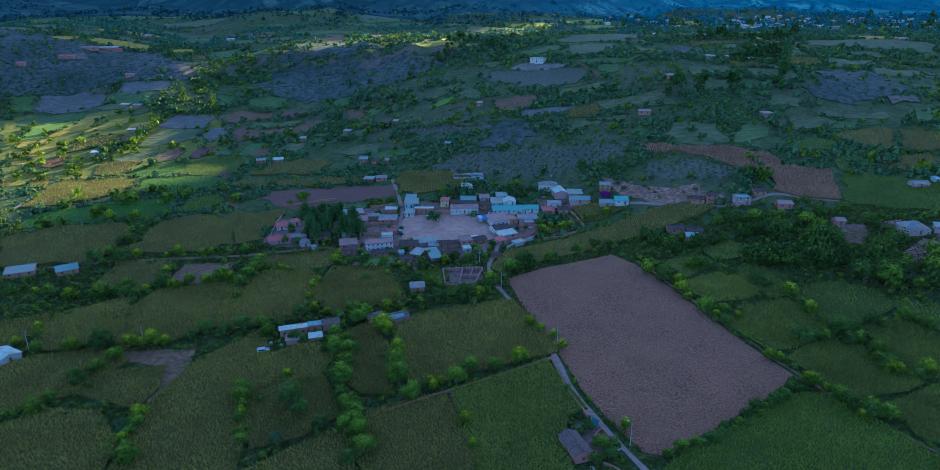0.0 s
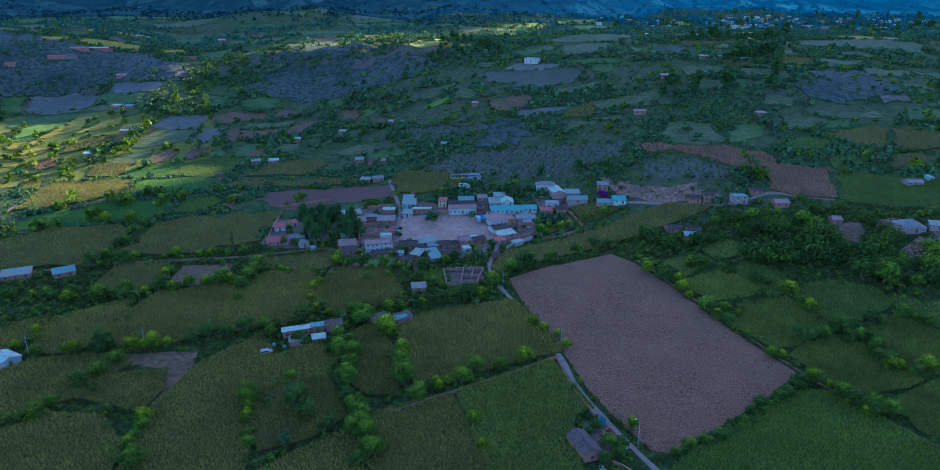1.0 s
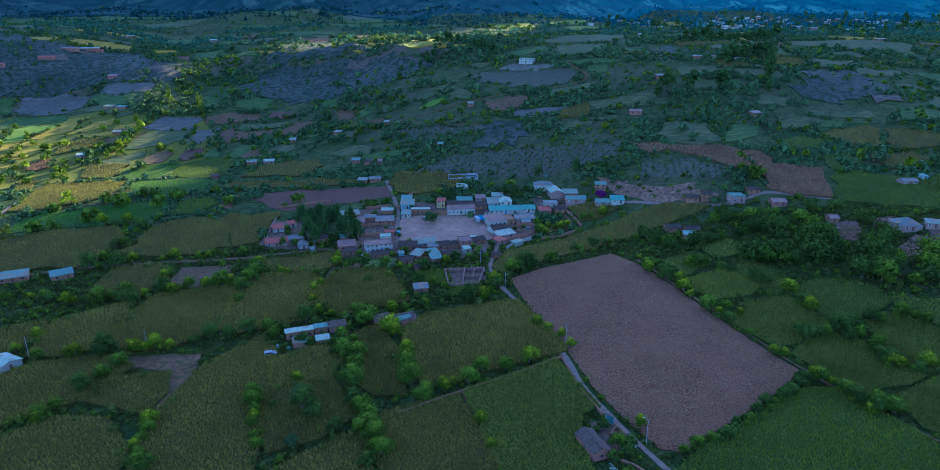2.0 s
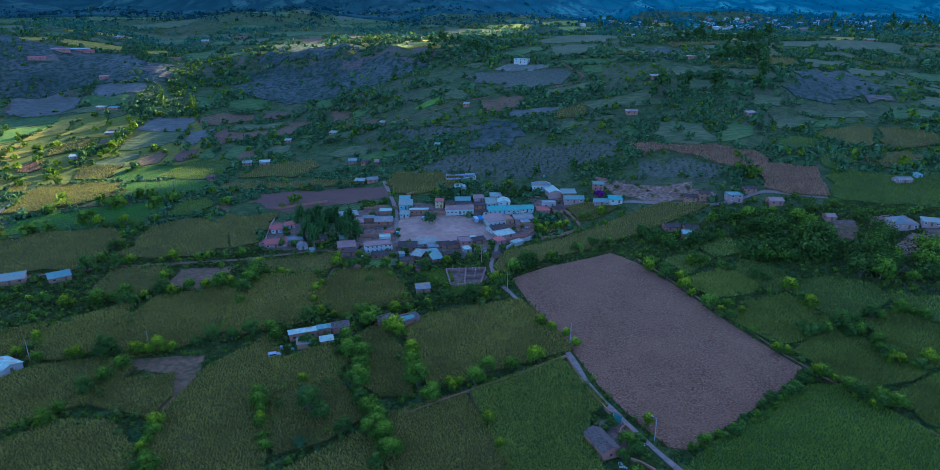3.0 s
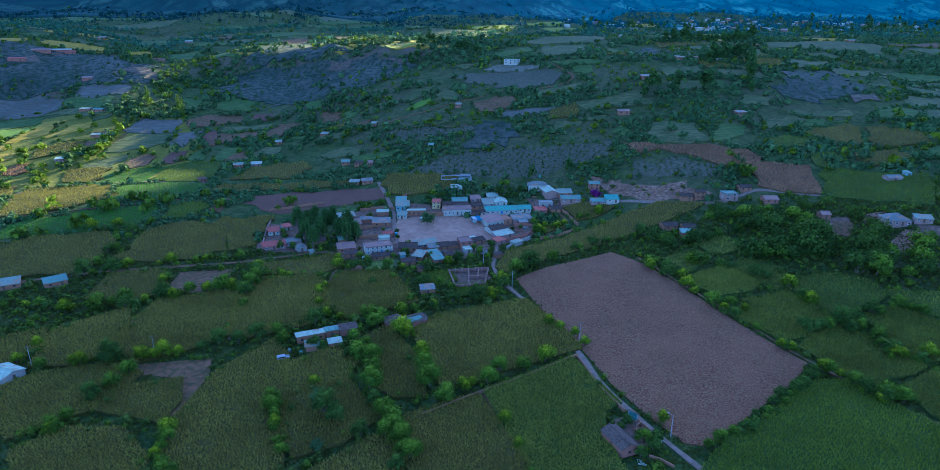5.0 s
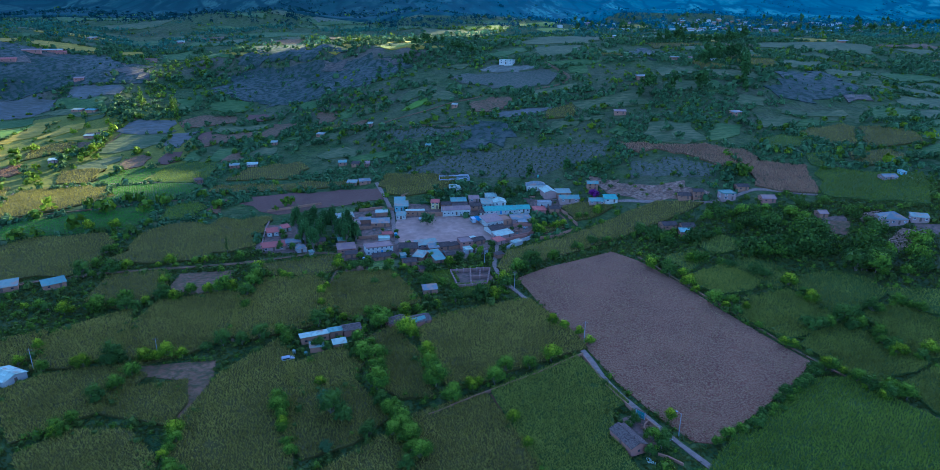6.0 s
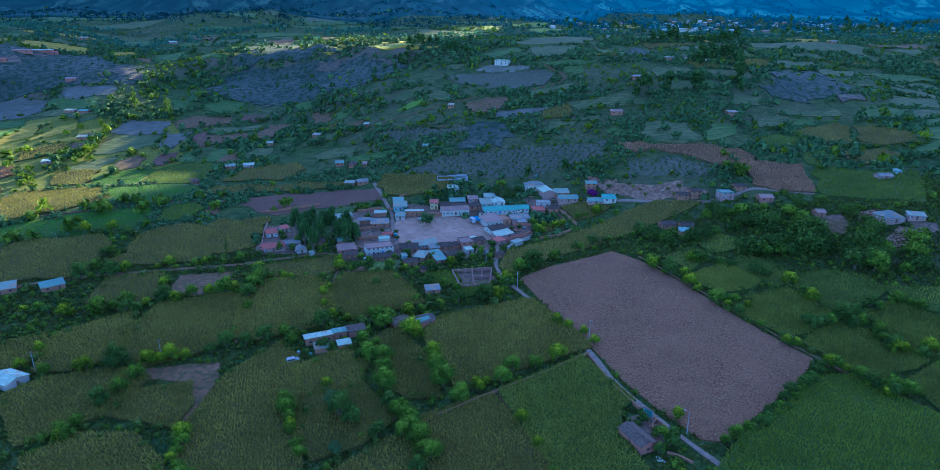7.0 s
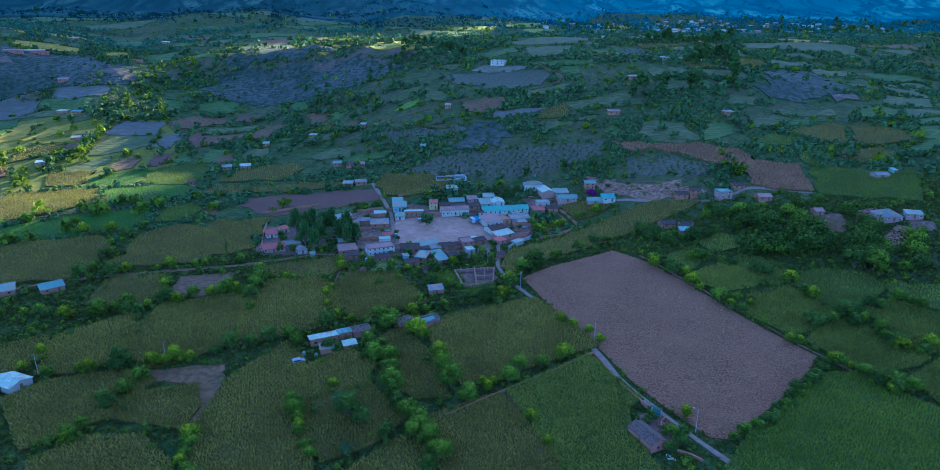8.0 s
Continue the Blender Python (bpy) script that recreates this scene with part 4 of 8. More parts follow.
def vehicle(label, name, x, y, turn, ln, wd, ht, paint, band):
    """A road vehicle, its nose along +x before turning."""
    root = tagged(new(name), label, name)
    root.matrix_basis = pose(x, y, float(height(x, y)) + 0.28, 0, 0, turn)
    bm = bmesh.new()
    nose = 0.28 if name == "car" else 0.06
    prism(bm, [(-ln / 2, 0.35), (ln / 2, 0.35), (ln / 2, 0.35 + ht * 0.38), (ln / 2 - ln * nose, 0.35 + ht * 0.5), (ln / 2 - ln * (nose + 0.1), ht), (-ln / 2 + 0.15, ht), (-ln / 2, ht * 0.6)], -wd / 2, wd / 2, "y")
    bmesh.ops.bevel(bm, geom=bm.edges[:], offset=0.06, segments=2, affect="EDGES")
    body = part("body", bm, paint, root)
    part("window_band", boxed(-ln * 0.42, -wd / 2 - 0.012, ht * 0.62, ln * (0.36 - nose), wd / 2 + 0.012, ht * 0.88), "pane", root)
    part("windscreen", boxed(ln * (0.42 - nose), -wd * 0.42, ht * 0.6, ln * (0.45 - nose) + 0.1, wd * 0.42, ht * 0.9), "pane", root)
    part("side_stripe", boxed(-ln * 0.46, -wd / 2 - 0.015, ht * 0.3, ln * 0.44, wd / 2 + 0.015, ht * 0.46), band, root)
    for px in (-ln * 0.32, ln * 0.32):
        for s in (-1, 1):
            bm = bmesh.new()
            limb(bm, (px, s * (wd / 2 - 0.2), 0.33), (px, s * (wd / 2 + 0.02), 0.33), 0.33, 0.33, 14)
            tyre = part("wheel", bm, "rubber", root)
            bm = bmesh.new()
            limb(bm, (px, s * (wd / 2), 0.33), (px, s * (wd / 2 + 0.04), 0.33), 0.18, 0.16, 10)
            part("rim", bm, "concrete", tyre)
    return root


def street_lamp(x, y, turn, tall=7.5):
    root = tagged(new("street_lamp"), "slim grey street lamp with a curved arm beside the road", "street lamp")
    root.matrix_basis = pose(x, y, float(height(x, y)), 0, 0, turn)
    bm = bmesh.new()
    limb(bm, (0, 0, -0.5), (0, 0, tall), 0.14, 0.08, 8)
    part("pole", bm, "concrete", root)
    bm = bmesh.new()
    limb(bm, (0, 0, tall - 0.1), (0.7, 0, tall + 0.25), 0.05, 0.04, 6)
    limb(bm, (0.7, 0, tall + 0.25), (1.3, 0, tall + 0.3), 0.04, 0.04, 6)
    part("arm", bm, "concrete", root)
    head = part("lamp_head", boxed(1.0, -0.16, tall + 0.24, 1.7, 0.16, tall + 0.4, bevel=0.04), "white_paint", root)
    part("lens", boxed(1.08, -0.12, tall + 0.2, 1.62, 0.12, tall + 0.245), "frame", head)
    return root


def market_stall(x, y, turn, w, d):
    root = tagged(new("market_stall"), "open stall under a sloping bright blue tarpaulin by the plaza", "market stall")
    root.matrix_basis = pose(x, y, float(height(x, y)) + 0.2, 0, 0, turn)
    for px in (-w / 2, w / 2):
        for py, h in ((-d / 2, 1.9), (d / 2, 2.5)):
            bm = bmesh.new()
            limb(bm, (px, py, -0.3), (px, py, h), 0.05, 0.05, 6)
            part("post", bm, "wood", root)
    n = 8
    v, f = [], []
    for i in range(n + 1):
        for j in range(n + 1):
            a, b = i / n - 0.5, j / n - 0.5
            v.append((a * (w + 0.6), b * (d + 0.6), 2.22 + 0.6 * b - 0.14 * math.cos(a * math.pi) * math.cos(b * math.pi) + 0.03 * math.sin(7 * a + 5 * b)))
    for i in range(n):
        for j in range(n):
            k = i * (n + 1) + j
            f.append([k, k + n + 1, k + n + 2, k + 1])
    top = mesh_object("tarpaulin", v, f, "tarp", root)
    top.modifiers.new("thickness", "SOLIDIFY").thickness = 0.02
    return root


def water_tank(label, x, y, z, mat):
    """A round plastic tank on a roof or stand."""
    root = tagged(new("water_tank"), label, "water tank")
    root.location = (x, y, z)
    bm = bmesh.new()
    limb(bm, (0, 0, 0), (0, 0, 1.3), 0.62, 0.62, 20)
    limb(bm, (0, 0, 1.3), (0, 0, 1.6), 0.62, 0.25, 20)
    part("tank", bm, mat, root)
    bm = bmesh.new()
    limb(bm, (0, 0, 1.6), (0, 0, 1.7), 0.26, 0.26, 14)
    part("lid", bm, mat, root)
    return root


def farm_gate(x0, y0, x1, y1):
    """A two-leaved sheet metal gate between posts, facing the road."""
    root = tagged(new("gate"), "closed teal sheet metal gate of a farmyard", "gate")
    ln = math.hypot(x1 - x0, y1 - y0)
    root.matrix_basis = pose(x0, y0, float(height(x0, y0)), 0, 0, math.degrees(math.atan2(y1 - y0, x1 - x0)))
    for px in (-0.12, ln + 0.12):
        part("post", boxed(px - 0.14, -0.14, -0.5, px + 0.14, 0.14, 2.5, bevel=0.02), "concrete", root)
    part("lintel", boxed(-0.3, -0.16, 2.5, ln + 0.3, 0.16, 2.68, bevel=0.02), "wood", root)
    for k in range(2):
        a, b = ln * k / 2 + 0.03, ln * (k + 1) / 2 - 0.03
        leaf = part("gate_leaf", boxed(a, -0.03, 0.1, b, 0.03, 2.4), "teal_paint_old", root)
        bm = bmesh.new()
        for z in (0.15, 1.2, 2.25):
            box(bm, a, -0.07, z, b, -0.03, z + 0.08)
        part("rail", bm, "concrete", leaf)
    return root


def sheet_pile(label, x, y, turn, mat, count):
    """Roofing sheets dropped on one another, each askew."""
    root = tagged(new("roof_sheets"), label, "roof sheets")
    root.matrix_basis = pose(x, y, float(height(x, y)) + 0.12, 0, 0, turn)
    rng = random.Random(int(abs(x * 13 + y)))
    for k in range(count):
        v, f, n = [], [], 12
        for i in range(n + 1):
            for j in (-1.1, 1.1):
                v.append((0.9 * (i / n - 0.5), j, 0.03 * (i % 2)))
        for i in range(n):
            f.append([2 * i, 2 * i + 2, 2 * i + 3, 2 * i + 1])
        ob = mesh_object("sheet", v, f, mat, root)
        ob.matrix_basis = pose(rng.uniform(-0.9, 0.9), rng.uniform(-0.8, 0.8), 0.05 + 0.09 * k, rng.uniform(-3, 3), rng.uniform(-5, 5), rng.uniform(0, 180))
        ob.modifiers.new("thickness", "SOLIDIFY").thickness = 0.01
    return root


def rock_pile(label, x, y, spread, count, mat="adobe"):
    """Loose stones heaped on the ground."""
    rng = np.random.default_rng(int(abs(x * 7 + y)))
    bm = bmesh.new()
    for _ in range(count):
        px, py, r = rng.normal(0, spread), rng.normal(0, spread), rng.uniform(0.15, 0.45)
        bmesh.ops.create_icosphere(bm, subdivisions=1, radius=r, matrix=Matrix.Translation((px, py, r * 0.4 + 0.2)) @ Matrix.Diagonal((1.2, rng.uniform(0.7, 1.1), 0.7, 1)))
    for vert in bm.verts:
        vert.co += Vector(rng.normal(0, 0.04, 3))
    ob = part("rubble", bm, mat)
    ob.location = (x, y, float(height(x, y)))
    return tagged(ob, label, "rubble", kind="stuff")



# Fields on the valley floor
field("tilled", (16.6, 268.7), (33.9, 283.4), (70.3, 303.6), (78.2, 286.9), (94.5, 234.9), (111.2, 196.2), (100.2, 184.4), (75.3, 164.9), (53.9, 149.6), (48.2, 150.9), (42.0, 164.0), (35.8, 180.6), (31.9, 199.4), (27.1, 218.5), (21.2, 238.3))
field("maize_green", (47.6, 137.7), (62.6, 151.6), (105.7, 181.9), (117.1, 183.1), (126.7, 159.9), (130.1, 142.7), (117.2, 124.7), (43.9, 123.7))
field("maize_mid", (135.9, 178.7), (168.0, 195.9), (140.0, 156.3), (133.2, 163.7))
field("maize_mid", (115.5, 206.2), (124.3, 214.0), (141.6, 221.6), (146.9, 207.0), (152.3, 193.0), (143.2, 188.8), (133.5, 187.5), (124.1, 178.1), (119.8, 198.1))
field("maize_mid", (155.8, 228.0), (168.4, 230.8), (172.6, 222.7), (180.0, 213.8), (168.7, 196.9), (155.2, 196.5), (151.5, 213.8))
field("maize_mid", (101.1, 228.1), (111.7, 242.0), (132.3, 249.6), (140.1, 229.1), (120.3, 216.5), (111.5, 213.0))
field("maize_mid", (135.9, 253.3), (145.7, 259.7), (159.5, 259.4), (169.9, 250.6), (168.9, 239.9), (150.0, 231.1), (143.7, 231.5), (140.2, 246.1))
field("maize_mid", (96.8, 265.3), (115.8, 275.5), (123.0, 258.1), (115.6, 252.2), (101.5, 248.3), (96.5, 254.7))
field("maize_mid", (116.6, 270.1), (127.8, 280.6), (137.3, 273.7), (140.9, 258.8), (128.9, 253.5), (124.0, 259.1))
field("maize_mid", (172.7, 243.3), (192.9, 233.8), (184.4, 220.5), (173.8, 227.7))
field("maize_mid", (93.0, 287.6), (108.7, 294.1), (113.1, 285.9), (97.7, 271.8))
field("maize_mid", (114.1, 306.4), (128.9, 306.5), (136.0, 292.3), (117.4, 289.5))
field("maize", (11.3, 286.5), (20.3, 313.3), (53.6, 331.5), (93.1, 350.9), (111.1, 356.1), (134.4, 345.7), (124.7, 340.6), (87.5, 326.0), (43.3, 301.6), (15.9, 276.2))
field("maize", (59.8, 371.3), (71.8, 373.7), (88.8, 362.0), (73.6, 353.4), (64.0, 353.1))
field("maize", (41.7, 354.1), (58.1, 356.8), (57.8, 347.4), (43.6, 340.3))
field("maize_mid", (-4.6, 179.7), (25.6, 196.4), (33.9, 169.3), (27.6, 165.5), (24.9, 156.2), (26.3, 147.7), (28.0, 138.0), (8.4, 131.5), (2.6, 149.7))
field("maize", (-26.5, 223.4), (-19.4, 233.5), (16.1, 242.6), (26.3, 215.0), (29.1, 203.5), (22.1, 200.9), (1.2, 193.5), (-8.3, 186.6), (-17.9, 184.4), (-24.6, 204.6))
field("maize", (-29.7, 168.7), (-8.7, 177.9), (-1.3, 153.6), (3.4, 137.5), (-19.8, 129.5), (-29.2, 148.7))
field("maize", (-44.5, 217.7), (-38.4, 226.5), (-29.7, 200.8), (-26.2, 182.2), (-34.9, 183.0), (-42.3, 193.3))
field("maize", (-65.2, 258.0), (-62.6, 284.9), (-40.7, 285.4), (-29.7, 250.2), (-45.4, 244.7), (-54.3, 239.4))
field("maize", (-96.9, 229.5), (-100.3, 258.5), (-95.8, 280.5), (-73.0, 282.0), (-66.1, 251.6), (-70.3, 235.5), (-88.8, 226.4))
field("maize", (-101.1, 290.7), (-101.6, 301.7), (-70.8, 312.4), (-65.7, 297.7), (-75.3, 288.5))
field("maize", (-134.2, 214.9), (-135.2, 234.7), (-133.7, 257.4), (-106.7, 267.1), (-103.8, 250.9), (-100.0, 228.0), (-110.8, 218.2), (-122.7, 211.3))
field("maize", (-163.1, 265.1), (-165.0, 286.9), (-146.4, 293.4), (-138.9, 272.5), (-147.2, 256.5))
field("maize", (-157.0, 210.4), (-161.9, 233.5), (-144.0, 250.5), (-136.6, 220.6), (-144.5, 211.3))
field("maize", (-169.0, 208.2), (-181.3, 226.3), (-168.8, 233.5), (-163.8, 220.5))
field("maize", (-92.8, 138.1), (-96.3, 172.2), (-93.0, 197.0), (-79.9, 218.5), (-72.8, 205.0), (-69.5, 172.8), (-63.7, 140.4), (-84.6, 123.7))
field("maize", (-64.6, 166.6), (-66.0, 182.0), (-50.5, 187.2), (-41.5, 169.5), (-49.7, 161.3), (-59.9, 155.8))
field("maize", (-70.5, 200.8), (-57.6, 211.2), (-50.7, 201.3), (-53.3, 192.4), (-65.5, 187.0))
field("maize", (-158.8, 193.2), (-151.3, 200.7), (-132.9, 205.2), (-122.3, 199.4), (-127.6, 182.9), (-142.9, 169.7))
field("maize", (-121.1, 190.1), (-106.5, 193.1), (-104.1, 183.6), (-104.6, 174.2), (-123.8, 181.2))
field("maize", (-135.9, 159.4), (-127.4, 168.2), (-113.6, 166.1), (-103.6, 154.8), (-99.5, 140.4), (-118.5, 133.8))
field("maize", (-60.5, 140.4), (-44.3, 153.1), (-36.0, 161.2), (-33.1, 137.6), (-55.3, 125.6))
field("bare", (-125.3, 207.1), (-98.8, 209.5), (-96.6, 198.1), (-97.8, 185.6), (-100.1, 175.4), (-105.5, 175.8), (-105.2, 187.8), (-107.3, 197.0), (-122.0, 201.0))
field("bare", (-136.8, 274.0), (-136.8, 292.5), (-114.0, 296.7), (-109.9, 276.4), (-123.1, 266.8))
field("maize", (-222.2, 287.0), (-243.3, 318.5), (-224.7, 334.7), (-188.8, 340.6), (-180.9, 330.9), (-179.2, 297.8), (-205.3, 287.1))
field("maize", (-175.8, 309.3), (-171.8, 340.6), (-152.4, 361.1), (-111.9, 378.9), (-111.0, 331.4), (-122.1, 321.3), (-155.8, 304.2))
field("maize", (-157.5, 457.3), (-148.3, 489.8), (-112.6, 494.5), (-103.3, 478.2), (-109.9, 460.3))
hedge(["dark", "dark", "mid"], 5.5, 0.52, (-157.5, 457.3), (-109.9, 460.3))
field("maize", (-160.8, 422.7), (-159.6, 442.8), (-94.7, 448.8), (-60.4, 438.9), (-75.2, 432.3), (-124.0, 430.9))
field("maize", (-45.2, 410.4), (-50.9, 443.4), (-13.8, 433.0), (0.4, 423.4), (-3.5, 408.8), (-32.2, 403.7))
field("meadow", (-84.9, 387.4), (-69.2, 393.8), (-63.0, 390.1), (-67.3, 381.4))
field("dull", (-49.7, 308.9), (-36.1, 309.2), (-36.0, 294.5), (-50.4, 293.6))
field("lush", (-52.9, 308.0), (-38.7, 305.8), (-38.8, 286.5), (-52.2, 288.7))
field("bare", (-62.0, 298.7), (-52.9, 299.0), (-52.7, 287.1), (-61.3, 288.5))
field("maize_green", (-23.2, 282.0), (-12.6, 281.7), (-11.3, 270.1), (-19.7, 264.4), (-24.6, 269.7))
field("maize_green", (-9.2, 263.7), (2.7, 264.1), (0.1, 254.8), (-9.2, 252.1))

# Sunlit plots and strips by the western hills
field("turf", (-429.4, 597.8), (-426.7, 646.3), (-306.7, 631.8), (-270.2, 611.9), (-239.8, 620.4), (-200.4, 542.5), (-204.0, 459.8), (-291.8, 452.3), (-323.3, 435.6))
field("grey_earth", (-439.3, 677.9), (-411.4, 690.2), (-375.4, 689.3), (-364.9, 660.0), (-397.2, 652.2), (-409.3, 647.6), (-432.9, 654.5))
field("meadow", (-458.2, 661.1), (-441.4, 676.6), (-437.9, 661.9), (-451.9, 649.8))
field("meadow", (-450.7, 647.6), (-437.6, 659.2), (-430.8, 644.8), (-442.0, 632.7))
field("meadow", (-373.3, 687.6), (-321.5, 671.8), (-318.3, 647.2), (-365.7, 661.7))
field("dull", (-360.3, 656.6), (-308.7, 634.1), (-325.8, 627.2), (-382.4, 652.2), (-395.7, 653.8))
field("meadow", (-421.5, 643.7), (-376.0, 645.7), (-368.0, 625.1), (-395.3, 600.3), (-409.7, 589.3), (-422.7, 609.9))
field("lush", (-393.4, 595.4), (-365.9, 620.2), (-365.2, 594.7), (-369.6, 561.1), (-380.1, 547.9), (-388.9, 564.0))
field("gold", (-365.2, 625.4), (-342.1, 622.9), (-346.1, 605.0), (-347.6, 577.1), (-365.2, 558.0), (-363.8, 592.3))
field("gold", (-376.3, 543.4), (-356.2, 555.4), (-356.1, 542.2), (-372.7, 529.6))
field("gold", (-331.8, 606.3), (-315.7, 609.8), (-311.5, 595.7), (-330.0, 578.5), (-341.1, 571.7))
field("gold", (-330.4, 569.0), (-303.6, 578.4), (-307.2, 592.2), (-288.4, 598.7), (-288.0, 591.4), (-295.6, 566.7), (-317.8, 564.5))
field("dull", (-322.6, 627.6), (-303.8, 629.2), (-304.1, 619.2), (-315.9, 612.8))
field("ploughed", (-303.7, 584.4), (-290.2, 590.2), (-290.1, 581.2), (-301.4, 573.6))
field("maize", (-329.1, 547.0), (-320.0, 558.6), (-300.8, 561.2), (-297.4, 548.7), (-301.8, 537.2), (-314.0, 527.6), (-323.8, 519.1))
field("bare", (-299.7, 561.1), (-286.6, 558.2), (-284.9, 543.1), (-298.8, 544.3))
field("gold", (-370.1, 517.7), (-357.4, 527.9), (-338.2, 536.4), (-340.5, 519.4), (-346.0, 508.8), (-363.1, 506.6))
field("gold", (-356.2, 495.5), (-341.7, 501.6), (-343.8, 490.2), (-350.1, 485.8))
field("maize_dry", (-327.5, 493.0), (-326.6, 507.4), (-316.6, 508.5), (-310.6, 491.1), (-314.0, 481.3), (-323.9, 483.0))
field("grey_earth", (-279.9, 584.7), (-275.8, 608.0), (-239.8, 614.3), (-230.8, 587.7), (-236.1, 580.3), (-258.4, 576.9))
field("dull", (-271.0, 569.4), (-255.2, 575.5), (-233.1, 579.2), (-232.3, 555.4), (-242.4, 542.4), (-262.0, 530.4), (-273.5, 532.2), (-274.9, 554.5))
field("grey_earth", (-232.1, 579.3), (-212.0, 590.2), (-215.0, 563.8), (-215.8, 543.9), (-229.1, 549.3), (-231.5, 558.6))
field("dull", (-280.0, 505.3), (-267.7, 516.1), (-252.2, 524.4), (-249.7, 512.8), (-252.3, 495.4), (-278.0, 493.8))
field("maize", (-282.1, 491.1), (-251.9, 492.4), (-247.2, 466.9), (-251.0, 457.0), (-271.9, 460.3), (-278.9, 477.9))
field("bare", (-245.7, 498.0), (-246.8, 517.1), (-236.6, 527.5), (-229.0, 520.1), (-228.4, 500.6), (-238.5, 491.8))
field("ploughed", (-222.6, 515.7), (-221.0, 531.0), (-210.1, 534.6), (-206.8, 511.2), (-212.8, 502.0), (-219.5, 505.1))
field("alfalfa", (-246.3, 456.1), (-248.1, 483.1), (-242.4, 490.4), (-226.5, 496.0), (-212.1, 494.2), (-214.9, 472.9), (-213.4, 453.7), (-224.7, 446.3))
field("maize_green", (-210.9, 457.7), (-210.5, 472.7), (-209.3, 498.8), (-199.9, 505.0), (-176.5, 504.6), (-173.7, 480.9), (-174.5, 457.0), (-193.6, 451.6))
field("meadow", (-204.4, 511.2), (-204.2, 531.6), (-199.6, 539.9), (-191.2, 509.6))
field("ploughed", (-206.3, 552.9), (-208.4, 583.8), (-201.9, 592.1), (-190.5, 554.0))
field("meadow", (-285.2, 625.0), (-283.2, 641.9), (-263.2, 641.7), (-267.3, 622.0))
field("meadow", (-245.2, 642.4), (-253.7, 673.9), (-238.3, 672.4), (-234.7, 645.4))
field("bare", (-236.1, 611.7), (-228.6, 622.4), (-215.8, 635.6), (-190.1, 635.2), (-188.9, 619.7), (-207.6, 607.7), (-228.4, 596.5))
field("meadow", (-221.9, 666.8), (-206.9, 678.2), (-181.4, 672.1), (-187.7, 648.7), (-201.0, 643.9), (-219.9, 649.9))
field("ploughed", (-182.3, 627.1), (-180.0, 641.1), (-165.3, 640.1), (-153.3, 625.1), (-166.6, 620.5))
field("dull", (-199.3, 588.8), (-198.3, 603.9), (-155.7, 610.0), (-160.8, 595.9), (-176.4, 593.0), (-196.3, 587.4))
field("bare", (-206.3, 575.3), (-195.2, 583.9), (-175.4, 589.3), (-160.5, 590.2), (-164.1, 576.3), (-174.7, 566.7), (-196.8, 546.8))
field("bare", (-158.6, 582.2), (-152.2, 606.8), (-127.6, 594.7), (-136.5, 584.0), (-143.5, 566.8), (-153.9, 566.6))
field("meadow", (-133.9, 645.3), (-128.4, 648.4), (-117.8, 637.6), (-113.8, 622.6), (-128.8, 632.6))
field("bare", (-112.1, 607.9), (-101.8, 606.6), (-92.4, 597.9), (-94.9, 576.6), (-108.7, 579.1), (-107.7, 590.5))
field("meadow", (-94.2, 590.7), (-81.1, 595.1), (-72.2, 588.4), (-78.6, 573.3), (-89.5, 575.4))
field("bare", (-84.2, 554.3), (-69.2, 558.4), (-64.1, 558.0), (-68.1, 546.8))
field("dull", (-101.1, 502.3), (-90.6, 510.2), (-78.6, 509.4), (-66.9, 497.2), (-71.4, 488.2), (-94.9, 492.8))
field("meadow", (-186.1, 512.7), (-184.3, 530.3), (-173.4, 543.4), (-165.7, 542.6), (-169.0, 527.9), (-177.0, 506.1))
field("bare", (-173.7, 506.0), (-171.1, 526.5), (-161.4, 532.0), (-157.6, 512.4))
field("dull", (-157.5, 525.0), (-150.0, 539.8), (-136.6, 536.0), (-135.3, 518.8), (-152.7, 511.7))
field("dull", (-36.9, 577.1), (-29.7, 598.8), (-16.3, 604.8), (-3.8, 608.1), (-13.5, 589.4), (-29.1, 579.4))
field("lush", (-36.1, 561.2), (-23.7, 574.5), (-10.7, 580.2), (-15.8, 567.2), (-28.4, 560.1))
field("dull", (-10.2, 581.3), (-2.8, 587.8), (7.7, 583.3), (7.2, 561.4), (-10.1, 570.8))
hedge(["dark", "mid"], 4.5, 0.62, (-383.9, 554.1), (-391.8, 577.2), (-401.2, 606.4))
hedge(["dark", "mid"], 4.0, 0.42, (-339.7, 565.1), (-341.3, 585.0), (-339.0, 596.3), (-335.5, 607.0))
hedge(["mid", "dark"], 4.0, 0.45, (-331.5, 561.2), (-317.0, 562.9), (-299.1, 564.0))
hedge(["mid", "dark", "lime"], 4.2, 0.95, (-277.9, 528.1), (-280.1, 545.8), (-281.8, 562.3), (-280.8, 574.3), (-281.0, 584.8))
hedge(["mid", "dark", "lime"], 4.5, 0.90, (-340.1, 519.4), (-339.5, 530.2), (-336.6, 538.0), (-335.0, 550.5))
hedge(["dark", "mid", "lime"], 5.0, 0.90, (-298.6, 472.0), (-298.1, 480.6), (-294.6, 489.0), (-287.6, 492.9))
hedge(["mid", "dark"], 5.0, 0.90, (-328.0, 464.6), (-321.0, 467.3), (-309.5, 463.9))
hedge(["dark", "mid"], 4.0, 0.55, (-243.6, 473.2), (-241.9, 484.2), (-238.4, 494.8))
